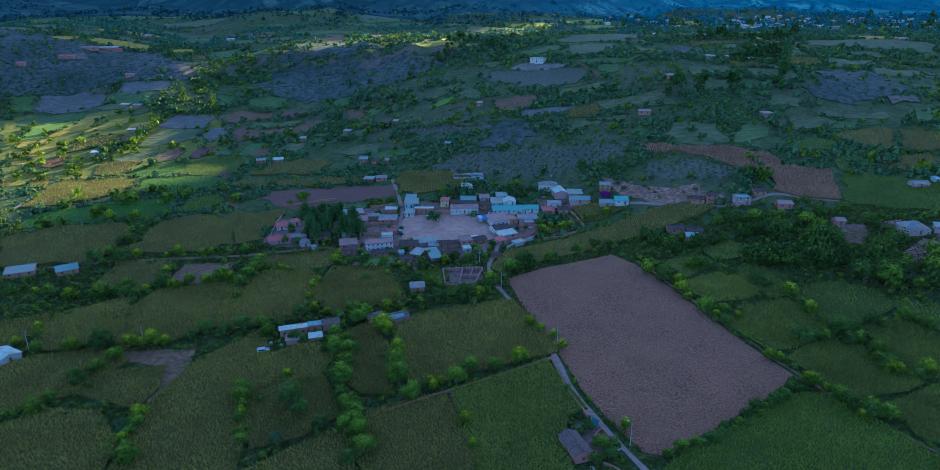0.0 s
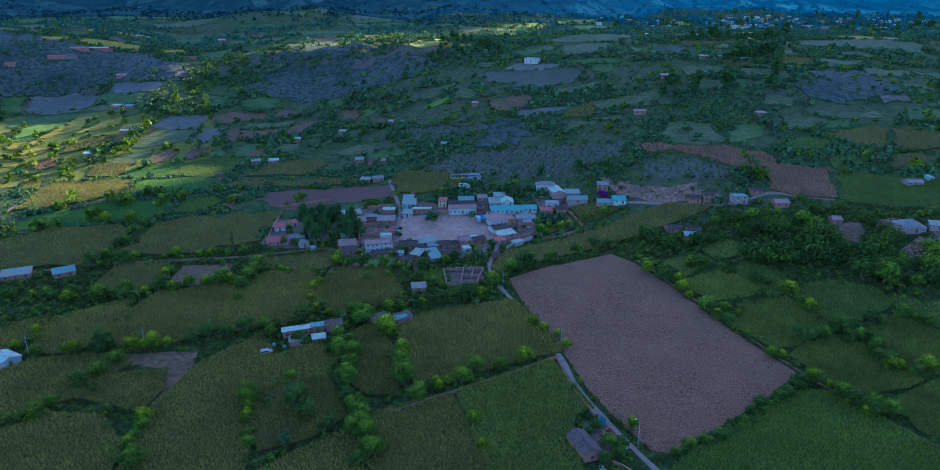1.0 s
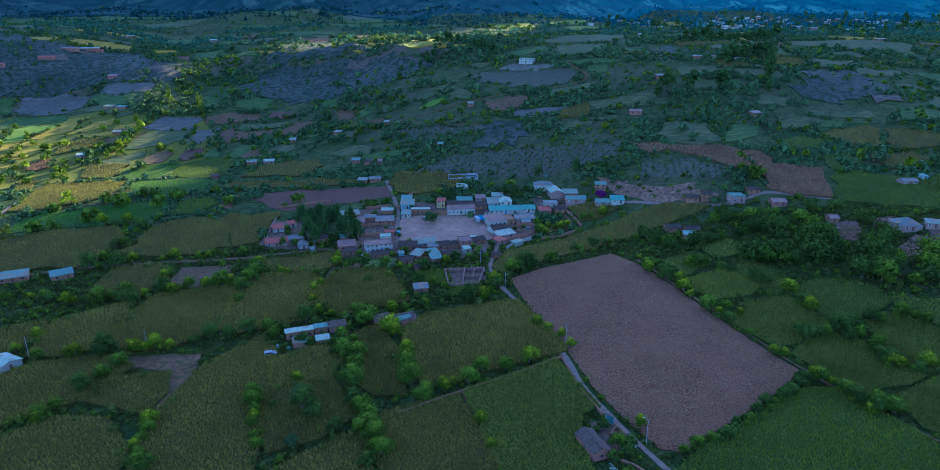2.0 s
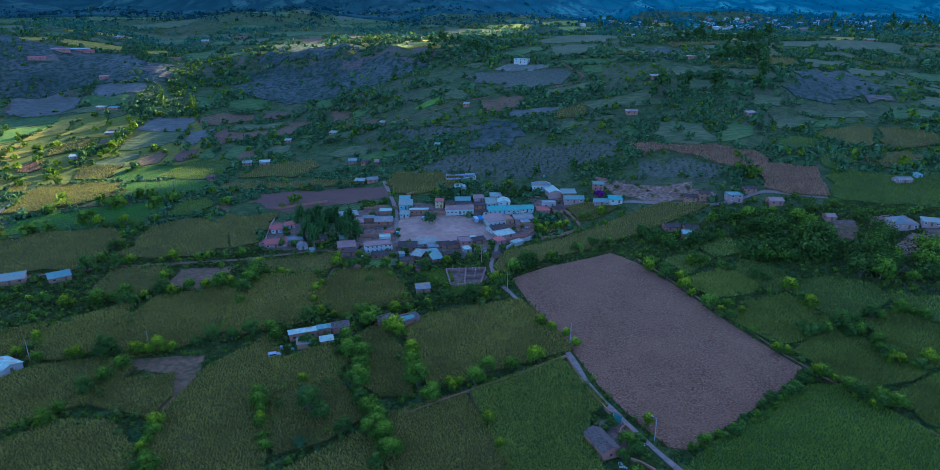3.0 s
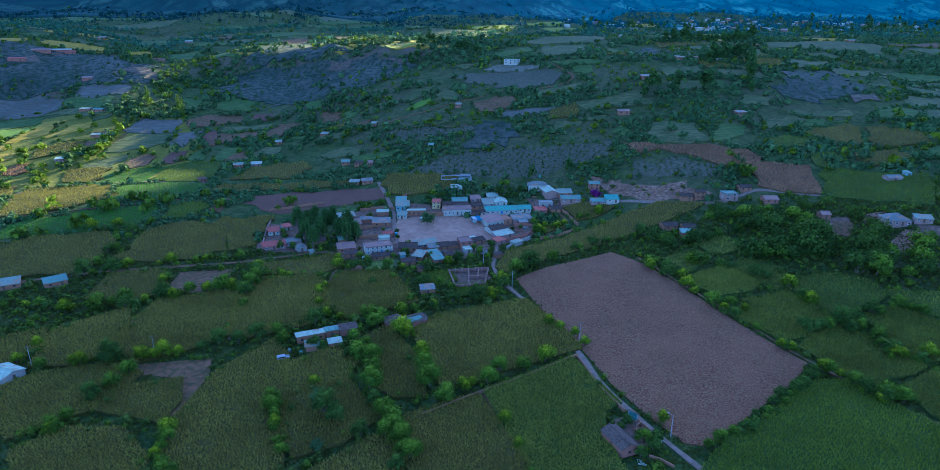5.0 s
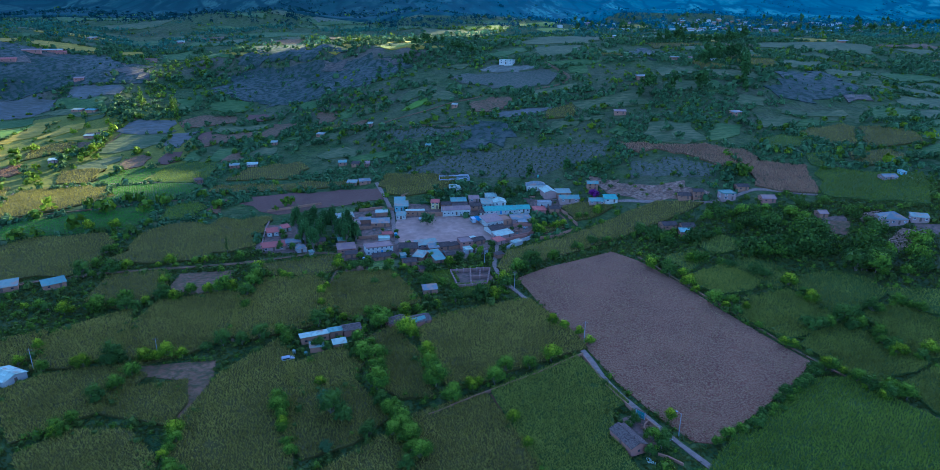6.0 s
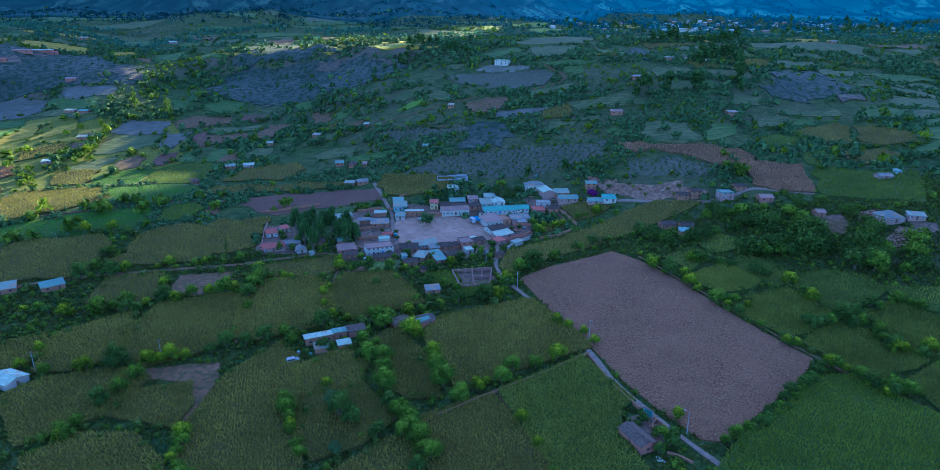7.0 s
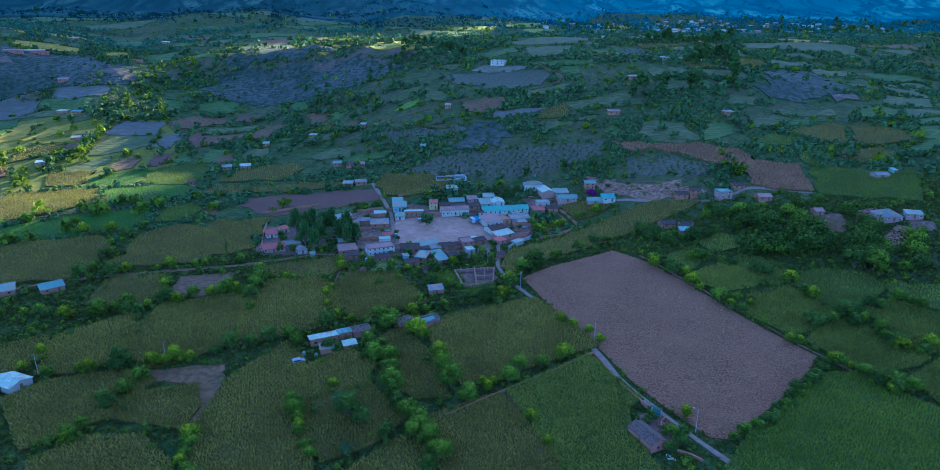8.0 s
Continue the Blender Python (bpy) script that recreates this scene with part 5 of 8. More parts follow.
hedge(["lime", "dark", "mid"], 5.0, 0.80, (-247.7, 521.5), (-243.8, 527.4), (-239.5, 534.9), (-233.6, 532.0))
hedge(["dark", "mid"], 5.0, 0.80, (-227.8, 532.2), (-225.2, 538.5), (-220.3, 546.8))
hedge(["dark", "dark", "mid"], 5.0, 0.70, (-215.6, 553.7), (-205.7, 547.9), (-198.7, 545.0))
hedge(["dark", "dark"], 5.0, 0.60, (-428.0, 650.5), (-420.7, 652.5), (-414.9, 654.5))
hedge(["dark", "mid"], 4.5, 0.60, (-400.0, 657.4), (-390.0, 661.1), (-380.3, 659.7))
hedge(["dark", "dark"], 5.0, 0.60, (-207.1, 605.9), (-187.5, 614.4), (-156.6, 613.8))
hedge(["dark", "dark", "mid"], 4.5, 0.70, (-187.9, 545.4), (-177.9, 559.5), (-158.5, 564.2), (-141.8, 559.2))
hedge(["dark", "dark"], 4.5, 0.80, (-177.3, 618.3), (-161.3, 622.4), (-142.7, 614.8))
hedge(["dark", "dark"], 5.0, 0.80, (-214.1, 639.5), (-198.4, 634.3), (-188.5, 640.3), (-185.4, 656.0))
hedge(["dark", "dark", "mid"], 5.0, 0.80, (-131.5, 523.7), (-120.8, 531.3), (-114.4, 545.3), (-111.3, 562.6))
hedge(["dark", "dark"], 5.0, 0.75, (-70.5, 570.6), (-57.6, 573.7), (-44.9, 579.3))
hedge(["dark", "mid"], 5.0, 0.70, (-339.4, 469.1), (-329.9, 474.6), (-315.7, 472.8))
plant("lime", -326.2, 513.3, 1.05)
plant("lime", -326.4, 543.7, 1.05)
plant("lime", -297.4, 535.3, 1.05)
plant("lime", -294.5, 539.5, 1.05)
plant("lime", -283.0, 525.5, 1.05)
plant("lime", -308.3, 598.2, 1.05)
plant("lime", -313.4, 582.4, 1.05)
plant("lime", -234.8, 587.0, 1.05)
plant("lime", -293.8, 605.0, 1.05)
plant("lime", -284.0, 602.6, 1.05)
plant("lime", -356.8, 531.0, 1.05)
plant("lime", -354.1, 547.3, 1.05)
plant("lime", -343.1, 513.3, 1.05)
plant("lime", -333.2, 487.4, 1.05)
plant("lime", -328.1, 490.2, 1.05)
plant("lime", -303.0, 497.9, 1.05)
plant("lime", -292.7, 500.2, 1.05)
plant("lime", -288.6, 471.3, 1.05)
plant("lime", -389.6, 552.9, 1.05)
plant("lime", -243.2, 531.8, 1.05)
plant("lime", -395.7, 578.4, 1.05)
plant("lime", -372.1, 569.9, 1.05)
plant("mid", -383.9, 543.8, 1.12)
plant("mid", -378.1, 541.5, 1.12)
plant("mid", -359.0, 537.1, 1.12)
plant("mid", -366.2, 559.7, 1.12)
plant("mid", -291.4, 529.0, 1.12)
plant("mid", -278.4, 513.7, 1.12)
plant("mid", -279.1, 525.3, 1.12)
plant("mid", -289.6, 511.5, 1.12)
plant("mid", -324.5, 516.2, 1.12)
plant("mid", -323.8, 507.3, 1.12)
plant("mid", -353.2, 513.0, 1.12)
plant("mid", -358.7, 506.9, 1.12)
plant("mid", -351.6, 504.3, 1.12)
plant("mid", -293.9, 474.6, 1.12)
plant("mid", -290.7, 462.5, 1.12)
plant("mid", -279.6, 454.9, 1.12)
plant("mid", -333.3, 480.3, 1.12)
plant("mid", -270.5, 519.1, 1.12)
plant("mid", -332.6, 623.3, 1.12)
plant("mid", -321.0, 622.8, 1.12)
plant("mid", -277.3, 548.6, 1.12)
plant("mid", -399.0, 597.5, 1.12)
plant("dark", -220.4, 494.3, 1.12)
plant("dark", -239.4, 482.5, 1.12)
plant("dark", -217.5, 528.0, 1.12)
plant("dark", -283.1, 608.4, 1.12)
plant("dark", -295.9, 618.2, 1.12)
plant("dark", -304.4, 627.8, 1.12)
plant("dark", -300.0, 633.7, 1.12)
plant("dark", -271.2, 632.8, 1.12)
plant("dark", -255.2, 619.3, 1.12)
plant("dark", -243.9, 618.5, 1.12)
plant("dark", -209.6, 605.3, 1.12)
plant("dark", -196.9, 639.5, 1.12)
plant("dark", -164.4, 623.4, 1.12)
plant("dark", -123.5, 586.9, 1.12)
plant("dark", -118.8, 591.3, 1.12)
plant("dark", -124.2, 575.9, 1.12)
plant("dark", -129.6, 563.2, 1.12)
plant("dark", -326.3, 468.9, 1.12)
plant("dark", -311.7, 469.8, 1.12)
plant("dark", -307.5, 489.6, 1.12)
plant("dark", -284.2, 499.8, 1.12)
plant("dark", -205.8, 536.4, 1.12)
plant("dark", -205.9, 554.6, 1.12)
field("maize", (-268.4, 378.2), (-288.9, 445.9), (-227.2, 444.4), (-211.5, 393.4), (-227.4, 377.2), (-253.5, 371.3))
field("alfalfa", (-209.7, 393.3), (-224.6, 443.8), (-178.7, 450.4), (-171.3, 447.2), (-166.9, 409.5), (-187.6, 392.2))
field("alfalfa", (-247.2, 342.5), (-242.2, 360.5), (-201.6, 373.0), (-176.8, 385.6), (-175.1, 358.9), (-196.0, 343.0), (-220.2, 337.3), (-242.1, 333.7))
field("maize_green", (-170.3, 361.7), (-166.8, 390.9), (-158.3, 396.1), (-152.9, 369.8))
field("bare", (-150.3, 383.6), (-149.6, 405.6), (-141.7, 409.1), (-140.3, 377.4))
field("maize", (-313.9, 453.9), (-299.6, 456.7), (-288.6, 429.2), (-291.8, 416.9))
field("ploughed", (-136.3, 400.8), (-131.3, 416.8), (-82.5, 425.9), (-48.6, 422.3), (-43.7, 402.6), (-64.3, 399.9), (-89.6, 394.4), (-109.3, 383.1), (-121.0, 388.2))
strip("path", "brown earthen path between bright green fields", 1.4, "bare", [(-256.2, 369.0), (-225.1, 372.5), (-203.9, 378.3), (-179.3, 392.6), (-167.6, 401.6)], 0.30, "road")
plant("mid", -235.7, 364.7, 1.45)
plant("mid", -201.5, 369.0, 1.45)
plant("mid", -180.2, 373.6, 1.45)
plant("mid", -145.1, 388.6, 1.45)
plant("mid", -105.1, 398.9, 1.45)
plant("mid", -195.6, 389.7, 1.45)
plant("mid", -188.9, 391.9, 1.45)
plant("mid", -174.4, 387.5, 1.45)
plant("mid", -159.0, 408.8, 1.45)
plant("mid", -212.5, 376.3, 1.45)
plant("mid", -206.0, 346.1, 1.45)
plant("mid", -230.1, 333.7, 1.45)
plant("mid", -221.4, 336.6, 1.45)
plant("lime", -200.9, 375.2, 1.35)
plant("lime", -234.7, 378.8, 1.35)
plant("lime", -199.2, 345.3, 1.35)
plant("lime", -186.5, 346.9, 1.35)
field("maize", (-336.2, 454.6), (-321.4, 454.4), (-319.0, 435.3), (-322.1, 433.9))
plant("mid", -321.2, 451.3, 1.40)
plant("mid", -303.5, 450.2, 1.40)
field("gold", (-115.8, 747.8), (-86.5, 756.7), (-88.0, 750.2), (-106.5, 739.6))
hedge(["dark", "dark", "mid"], 5.5, 0.52, (-115.8, 747.8), (-106.5, 739.6))
field("gold", (-119.1, 875.1), (-112.1, 881.6), (-84.0, 787.6), (-88.4, 782.4))
hedge(["dark", "dark", "mid"], 5.5, 0.52, (-88.4, 782.4), (-84.0, 787.6))
field("gold", (-72.5, 789.9), (-44.0, 831.6), (3.1, 773.5), (-2.2, 752.9), (-54.2, 781.0))
hedge(["dark", "dark", "mid"], 5.5, 0.52, (-72.5, 789.9), (-54.2, 781.0), (-2.2, 752.9))

# Slopes behind the village
field("maize", (246.4, 440.6), (258.3, 449.5), (287.9, 442.4), (276.3, 422.3), (267.3, 403.7), (252.2, 414.0), (248.7, 429.5))
field("maize", (289.9, 441.3), (301.6, 436.3), (309.3, 411.2), (301.0, 389.2), (284.9, 394.7), (269.9, 402.5))
field("maize_green", (225.2, 396.9), (242.3, 398.1), (241.7, 381.2), (222.7, 372.7), (218.7, 379.0))
field("maize", (252.5, 393.6), (277.2, 389.5), (278.1, 374.2), (257.8, 367.5), (244.1, 375.8))
field("meadow", (326.7, 417.2), (338.9, 410.9), (317.3, 384.5), (305.6, 400.6))
field("dull", (223.6, 462.0), (250.1, 473.0), (261.9, 468.4), (243.7, 452.3), (223.2, 448.3))
field("meadow", (263.7, 467.3), (288.3, 457.2), (266.7, 452.1), (247.5, 452.4))
field("maize_green", (210.3, 427.4), (230.3, 436.0), (243.2, 427.6), (229.9, 412.0), (204.3, 411.7))
field("dull", (254.3, 481.1), (300.9, 477.7), (299.2, 467.2), (263.6, 471.4), (251.1, 475.0))
field("scar", (316.4, 503.2), (338.0, 504.5), (335.3, 491.3), (312.4, 488.4))
field("dull", (324.4, 626.3), (390.7, 657.9), (356.4, 603.0), (316.7, 586.3))
field("dull", (350.4, 588.6), (414.2, 632.6), (431.5, 627.5), (374.9, 567.2), (344.2, 569.0))
field("heath", (302.4, 571.1), (342.2, 579.9), (344.6, 547.5), (331.3, 510.3), (303.3, 498.3), (261.6, 495.1), (262.0, 515.8))
field("dull", (143.7, 462.5), (171.2, 453.3), (168.4, 420.6), (152.0, 415.9), (135.1, 425.8), (132.6, 442.8))
field("meadow", (189.3, 451.5), (209.0, 452.0), (197.8, 433.1), (170.9, 419.6), (175.0, 433.9))
field("dull", (180.1, 533.4), (207.8, 532.6), (199.6, 512.0), (176.6, 516.5))
field("meadow", (209.4, 531.3), (222.2, 529.9), (230.0, 513.0), (202.4, 511.7))
field("dull", (180.2, 555.7), (214.1, 561.2), (213.5, 546.5), (180.6, 542.1))
field("dull", (231.1, 504.4), (251.3, 499.4), (241.9, 485.6), (220.1, 485.8))
field("meadow", (317.4, 473.2), (340.3, 478.0), (355.3, 464.9), (326.9, 446.4), (310.9, 456.4))
field("dull", (371.1, 513.4), (419.2, 519.5), (394.7, 482.4), (353.2, 482.0))
hedge(["dark", "mid"], 4.6, 0.75, (242.1, 437.1), (245.2, 427.3), (245.3, 413.1), (254.7, 404.7), (267.1, 398.3), (285.7, 390.2), (300.3, 385.6))
hedge(["dark", "mid"], 4.6, 0.70, (212.5, 375.0), (220.4, 368.9), (241.5, 371.9), (258.8, 363.5), (277.1, 367.6))
hedge(["dark", "dark", "mid"], 4.6, 0.90, (211.8, 443.6), (231.2, 446.1), (250.4, 447.7))
hedge(["dark", "mid"], 4.6, 0.80, (294.3, 452.2), (304.8, 447.5), (321.1, 438.6), (324.9, 420.4))
hedge(["dark", "mid", "lime"], 4.6, 0.80, (191.4, 411.1), (202.1, 407.4), (214.9, 400.4), (220.9, 392.9))
plant("lime", 261.3, 369.7, 1.2)
plant("lime", 308.2, 396.0, 1.2)
plant("lime", 207.8, 418.3, 1.2)
plant("lime", 313.3, 428.1, 1.2)
plant("dark", 227.4, 380.4, 1.4)
plant("dark", 248.3, 379.2, 1.4)
plant("dark", 305.6, 455.4, 1.4)
plant("dark", 321.1, 438.6, 1.4)
plant("dark", 208.1, 454.8, 1.4)
plant("dark", 210.5, 450.3, 1.4)
plant("dark", 149.0, 441.0, 1.4)
plant("dark", 150.6, 423.0, 1.4)
plant("dark", 275.7, 368.3, 1.4)
plant("mid", 325.0, 456.5, 1.2)
plant("mid", 327.5, 435.1, 1.2)
plant("mid", 242.2, 388.2, 1.2)
field("orchard", (-32.7, 441.3), (-5.1, 457.9), (48.6, 451.4), (112.1, 442.2), (101.0, 423.4), (70.0, 419.8), (45.8, 411.4), (10.4, 424.3))
field("orchard", (107.7, 388.3), (113.3, 406.7), (158.6, 390.4), (155.0, 373.5))
field("maize_dry", (111.2, 438.4), (141.8, 417.7), (187.5, 406.3), (187.0, 386.9), (214.3, 377.9), (197.8, 336.7), (180.8, 346.7), (171.5, 357.3), (176.9, 377.9), (153.8, 395.5), (116.3, 423.0))
field("maize_green", (218.8, 370.3), (267.3, 347.0), (237.1, 302.5), (217.1, 316.4), (199.9, 335.9))
hedge(["dark", "dark", "mid"], 5.5, 0.52, (222.1, 376.6), (240.5, 368.6))
hedge(["dark", "dark", "mid"], 5.5, 0.52, (244.1, 366.7), (273.0, 355.6))
field("meadow", (112.3, 458.7), (122.1, 465.5), (126.0, 455.4), (118.2, 447.9))
hedge(["dark", "dark", "mid"], 5.5, 0.52, (112.3, 458.7), (118.2, 447.9))
field("yard", (183.6, 310.5), (195.0, 308.0), (192.6, 298.6), (184.0, 289.1), (179.1, 293.4))
field("cliff", (197.2, 277.2), (209.8, 285.3), (213.0, 281.7), (196.3, 266.8))
field("bare", (19.6, 553.4), (38.5, 553.3), (60.4, 539.0), (44.9, 524.9), (20.8, 531.5))
hedge(["dark", "dark", "mid"], 5.5, 0.52, (20.8, 531.5), (44.9, 524.9))
field("grey_earth", (28.3, 517.5), (44.4, 519.0), (81.5, 512.8), (82.5, 507.3), (66.5, 503.2), (43.4, 506.1))
hedge(["dark", "dark", "mid"], 5.5, 0.52, (28.3, 517.5), (43.4, 506.1), (66.5, 503.2))
field("orchard", (-51.2, 524.8), (-40.5, 524.2), (17.9, 500.1), (19.3, 489.8), (-1.8, 495.3), (-41.5, 505.2))
hedge(["dark", "dark", "mid"], 5.5, 0.52, (-41.5, 505.2), (-1.8, 495.3))
field("heath", (7.7, 462.3), (21.5, 498.2), (39.4, 500.7), (47.8, 466.8), (36.3, 455.1))
field("dull", (6.2, 654.3), (18.0, 660.8), (33.6, 652.9), (20.5, 642.8))
hedge(["dark", "dark", "mid"], 5.5, 0.52, (6.2, 654.3), (20.5, 642.8))
field("gold", (405.0, 1451.3), (461.9, 1435.0), (483.5, 1387.7), (367.3, 1209.9))
hedge(["dark", "dark", "mid"], 5.5, 0.52, (367.3, 1209.9), (483.5, 1387.7))
field("gold", (481.9, 891.3), (532.1, 846.2), (529.3, 796.5), (448.1, 777.3))
hedge(["dark", "dark", "mid"], 5.5, 0.52, (448.1, 777.3), (529.3, 796.5))
field("gold", (-369.5, 830.0), (-346.4, 845.8), (-338.0, 833.3), (-355.3, 813.6))
hedge(["dark", "dark", "mid"], 5.5, 0.52, (-355.3, 813.6), (-338.0, 833.3))
field("meadow", (-506.9, 867.9), (-495.6, 887.3), (-468.0, 879.7), (-477.2, 854.9))
hedge(["dark", "dark", "mid"], 5.5, 0.52, (-477.2, 854.9), (-468.0, 879.7))
field("meadow", (-270.3, 1009.5), (-204.1, 1042.3), (-157.3, 979.8), (-219.8, 954.1))
field("meadow", (-357.9, 1092.3), (-315.1, 1111.9), (-271.2, 1090.8), (-315.7, 1077.5))
hedge(["dark", "dark", "mid"], 5.5, 0.52, (-357.9, 1092.3), (-315.7, 1077.5))
field("meadow", (-212.8, 1204.6), (-153.9, 1354.1), (-99.2, 1247.2), (-164.4, 1159.4))
hedge(["dark", "dark", "mid"], 5.5, 0.52, (-164.4, 1159.4), (-99.2, 1247.2))
field("grey_earth", (-194.6, 1225.5), (-176.7, 1456.0), (-142.5, 1241.2), (-179.3, 1193.0))
hedge(["dark", "dark", "mid"], 5.5, 0.52, (-179.3, 1193.0), (-142.5, 1241.2))
field("dull", (-284.6, 1242.0), (-248.6, 1284.2), (-266.8, 1728.9), (-238.6, 1228.9))

# Slopes and plots of the far valley, as they lie
field("heath", (-573.9, 837.6), (-538.3, 836.8), (-481.9, 801.3), (-449.7, 805.0), (-413.4, 800.8), (-360.3, 799.4), (-324.4, 766.8), (-302.2, 731.4), (-308.2, 710.0), (-327.9, 711.3), (-370.2, 712.5), (-403.2, 694.3), (-443.4, 678.1), (-463.4, 653.6))
field("grey_earth", (-368.6, 708.7), (-331.7, 708.0), (-318.5, 703.9), (-312.2, 678.9), (-342.5, 678.4), (-363.4, 684.9))
field("heath", (-227.1, 700.5), (-213.8, 762.7), (-192.7, 761.8), (-148.6, 746.1), (-86.2, 725.0), (-30.4, 700.1), (-23.5, 677.1), (-48.6, 645.7), (-82.9, 640.0), (-131.4, 647.6), (-192.2, 676.8))
field("gold", (-505.9, 825.7), (-485.3, 845.4), (-474.9, 823.7), (-483.7, 799.7))
field("meadow", (-439.8, 1034.5), (-359.1, 941.3), (-345.5, 904.1), (-374.2, 887.1))
field("meadow", (-321.4, 841.0), (-294.9, 869.7), (-279.1, 838.3), (-301.8, 806.2))
field("bare", (-329.8, 812.6), (-315.9, 812.0), (-309.5, 786.9), (-315.9, 783.9))
field("meadow", (-279.6, 845.0), (-231.4, 808.7), (-229.6, 790.5), (-267.6, 802.4))
field("gold", (-223.4, 793.6), (-188.8, 790.4), (-153.1, 778.4), (-132.2, 771.2), (-138.8, 770.4), (-181.2, 785.1), (-219.3, 789.9))
field("gold", (-115.0, 763.5), (-98.1, 759.0), (-71.6, 750.2), (-58.3, 740.8), (-68.0, 743.5), (-94.4, 752.3))
field("heath", (-161.4, 759.0), (-141.3, 758.6), (-127.4, 753.8), (-133.7, 750.4), (-150.5, 752.1))
field("heath", (-215.0, 790.0), (-120.0, 765.0), (-90.0, 752.0), (-100.0, 742.0), (-150.0, 757.0), (-210.0, 772.0))
field("gold", (-53.8, 725.5), (-28.2, 720.4), (9.9, 723.6), (-18.9, 707.5))
field("gold", (-242.5, 804.2), (-186.0, 790.7), (-141.4, 773.6), (-148.3, 774.4), (-185.5, 788.1), (-237.5, 801.1))
field("gold", (-110.6, 766.2), (-79.2, 757.4), (-80.1, 754.1), (-108.9, 763.1))
field("gold", (-106.8, 788.4), (-82.4, 754.6), (-84.7, 750.3), (-103.3, 771.2))
field("grass", (-70.7, 751.9), (-45.4, 741.2), (-45.1, 736.3), (-66.2, 744.0))
field("grass", (-59.5, 733.9), (-10.4, 735.7), (-12.6, 715.4), (-53.8, 726.1))
field("heath", (-219.5, 829.5), (-176.7, 896.2), (-126.2, 885.5), (-122.7, 755.6), (-193.3, 783.0))
field("slope", (8.9, 622.6), (27.0, 629.9), (52.5, 612.0), (88.7, 599.6), (103.8, 578.0), (88.7, 561.0), (59.5, 570.1), (25.8, 598.4))
field("gravel", (37.2, 632.6), (58.7, 634.9), (86.8, 609.8), (84.2, 605.7), (52.8, 616.4))
field("dull", (80.9, 718.1), (115.8, 749.6), (231.6, 957.4), (203.6, 753.4), (156.7, 695.8), (109.4, 706.0))
field("dull", (97.7, 683.7), (155.7, 680.0), (118.8, 621.5), (92.8, 630.5))
field("meadow", (97.3, 615.4), (144.8, 590.9), (123.6, 589.0), (102.6, 600.4))
field("meadow", (111.6, 591.6), (127.8, 583.7), (125.3, 567.8), (111.2, 576.2))
field("meadow", (46.6, 674.6), (88.7, 688.9), (94.5, 668.7), (67.8, 660.0))
field("dull", (378.3, 766.6), (436.5, 768.3), (480.6, 763.1), (517.8, 757.2), (488.5, 713.2), (413.6, 703.1), (360.2, 721.8))
field("grass", (67.6, 1138.8), (98.9, 1157.3), (99.7, 1118.6), (71.6, 1106.9))
field("grass", (109.3, 1160.8), (132.8, 1171.8), (124.7, 1115.1), (103.6, 1118.4))
field("grass", (162.0, 1191.5), (230.4, 1225.1), (346.7, 1554.9), (219.9, 1166.8), (162.7, 1137.0))
field("grass", (175.6, 1092.4), (268.6, 1174.2), (250.7, 1093.9), (189.7, 1052.5))
field("grass", (34.6, 1039.0), (61.6, 1034.0), (57.8, 997.9), (35.4, 1007.5))
field("cliff", (82.8, 403.4), (100.4, 390.1), (118.0, 374.5), (133.5, 367.3), (144.7, 357.5), (138.5, 350.2), (119.9, 358.4), (101.8, 368.3), (88.5, 384.1))
field("scar", (-338.3, 749.1), (-336.2, 769.2), (-312.8, 750.4), (-297.5, 738.2), (-297.2, 726.1), (-309.2, 721.1), (-323.5, 729.9))
field("scar", (-119.4, 739.0), (-92.9, 727.3), (-90.0, 711.0), (-103.0, 713.0), (-117.1, 730.9))
field("scar", (-60.4, 709.9), (-42.5, 704.3), (-38.1, 691.9), (-51.9, 694.3))
field("scar", (-459.4, 753.8), (-438.8, 770.1), (-429.1, 760.3), (-445.8, 744.6))
field("scar", (-442.1, 790.4), (-418.0, 804.6), (-410.2, 782.6), (-432.4, 783.7))

# Tracks
strip("road", "pale gravel road between a maize field and a tilled field", 1.9, "road", [(53.7, 128.7), (49.1, 138.2), (46.5, 144.2), (43.5, 150.9), (41.0, 157.3), (37.3, 166.6), (32.6, 180.4), (29.5, 201.9), (19.9, 234.1), (12.4, 257.3), (9.2, 272.5), (8.9, 292.5), (13.6, 315.2), (15.4, 329.7), (13.9, 341.1)], 0.30, "road")
strip("road", "straight dirt lane leading out of the village", 2.2, "road", [(-52.8, 434.2), (-46.3, 405.6), (-40.7, 378.6), (-40.3, 359.7), (-37.7, 330.6)], 0.30, "road")
strip("road", "pale dirt road along the foot of the slope", 2.5, "road", [(70.0, 373.6), (96.6, 366.7), (111.5, 357.9), (137.8, 346.1), (150.9, 346.5), (170.4, 354.5), (197.4, 336.0)], 0.30, "road")
strip("path", "narrow trodden path between small plots", 1.4, "bare", [(53.6, 370.5), (58.5, 362.1), (60.1, 349.3), (50.0, 341.2), (42.3, 340.5)], 0.30, "road")
strip("road", "dirt lane past western houses", 2.5, "bare", [(-214.0, 274.8), (-202.7, 283.0), (-186.5, 288.9), (-171.6, 293.1), (-142.5, 299.2), (-116.6, 305.0), (-104.5, 309.6), (-73.7, 322.0), (-65.9, 314.2)], 0.30, "road")
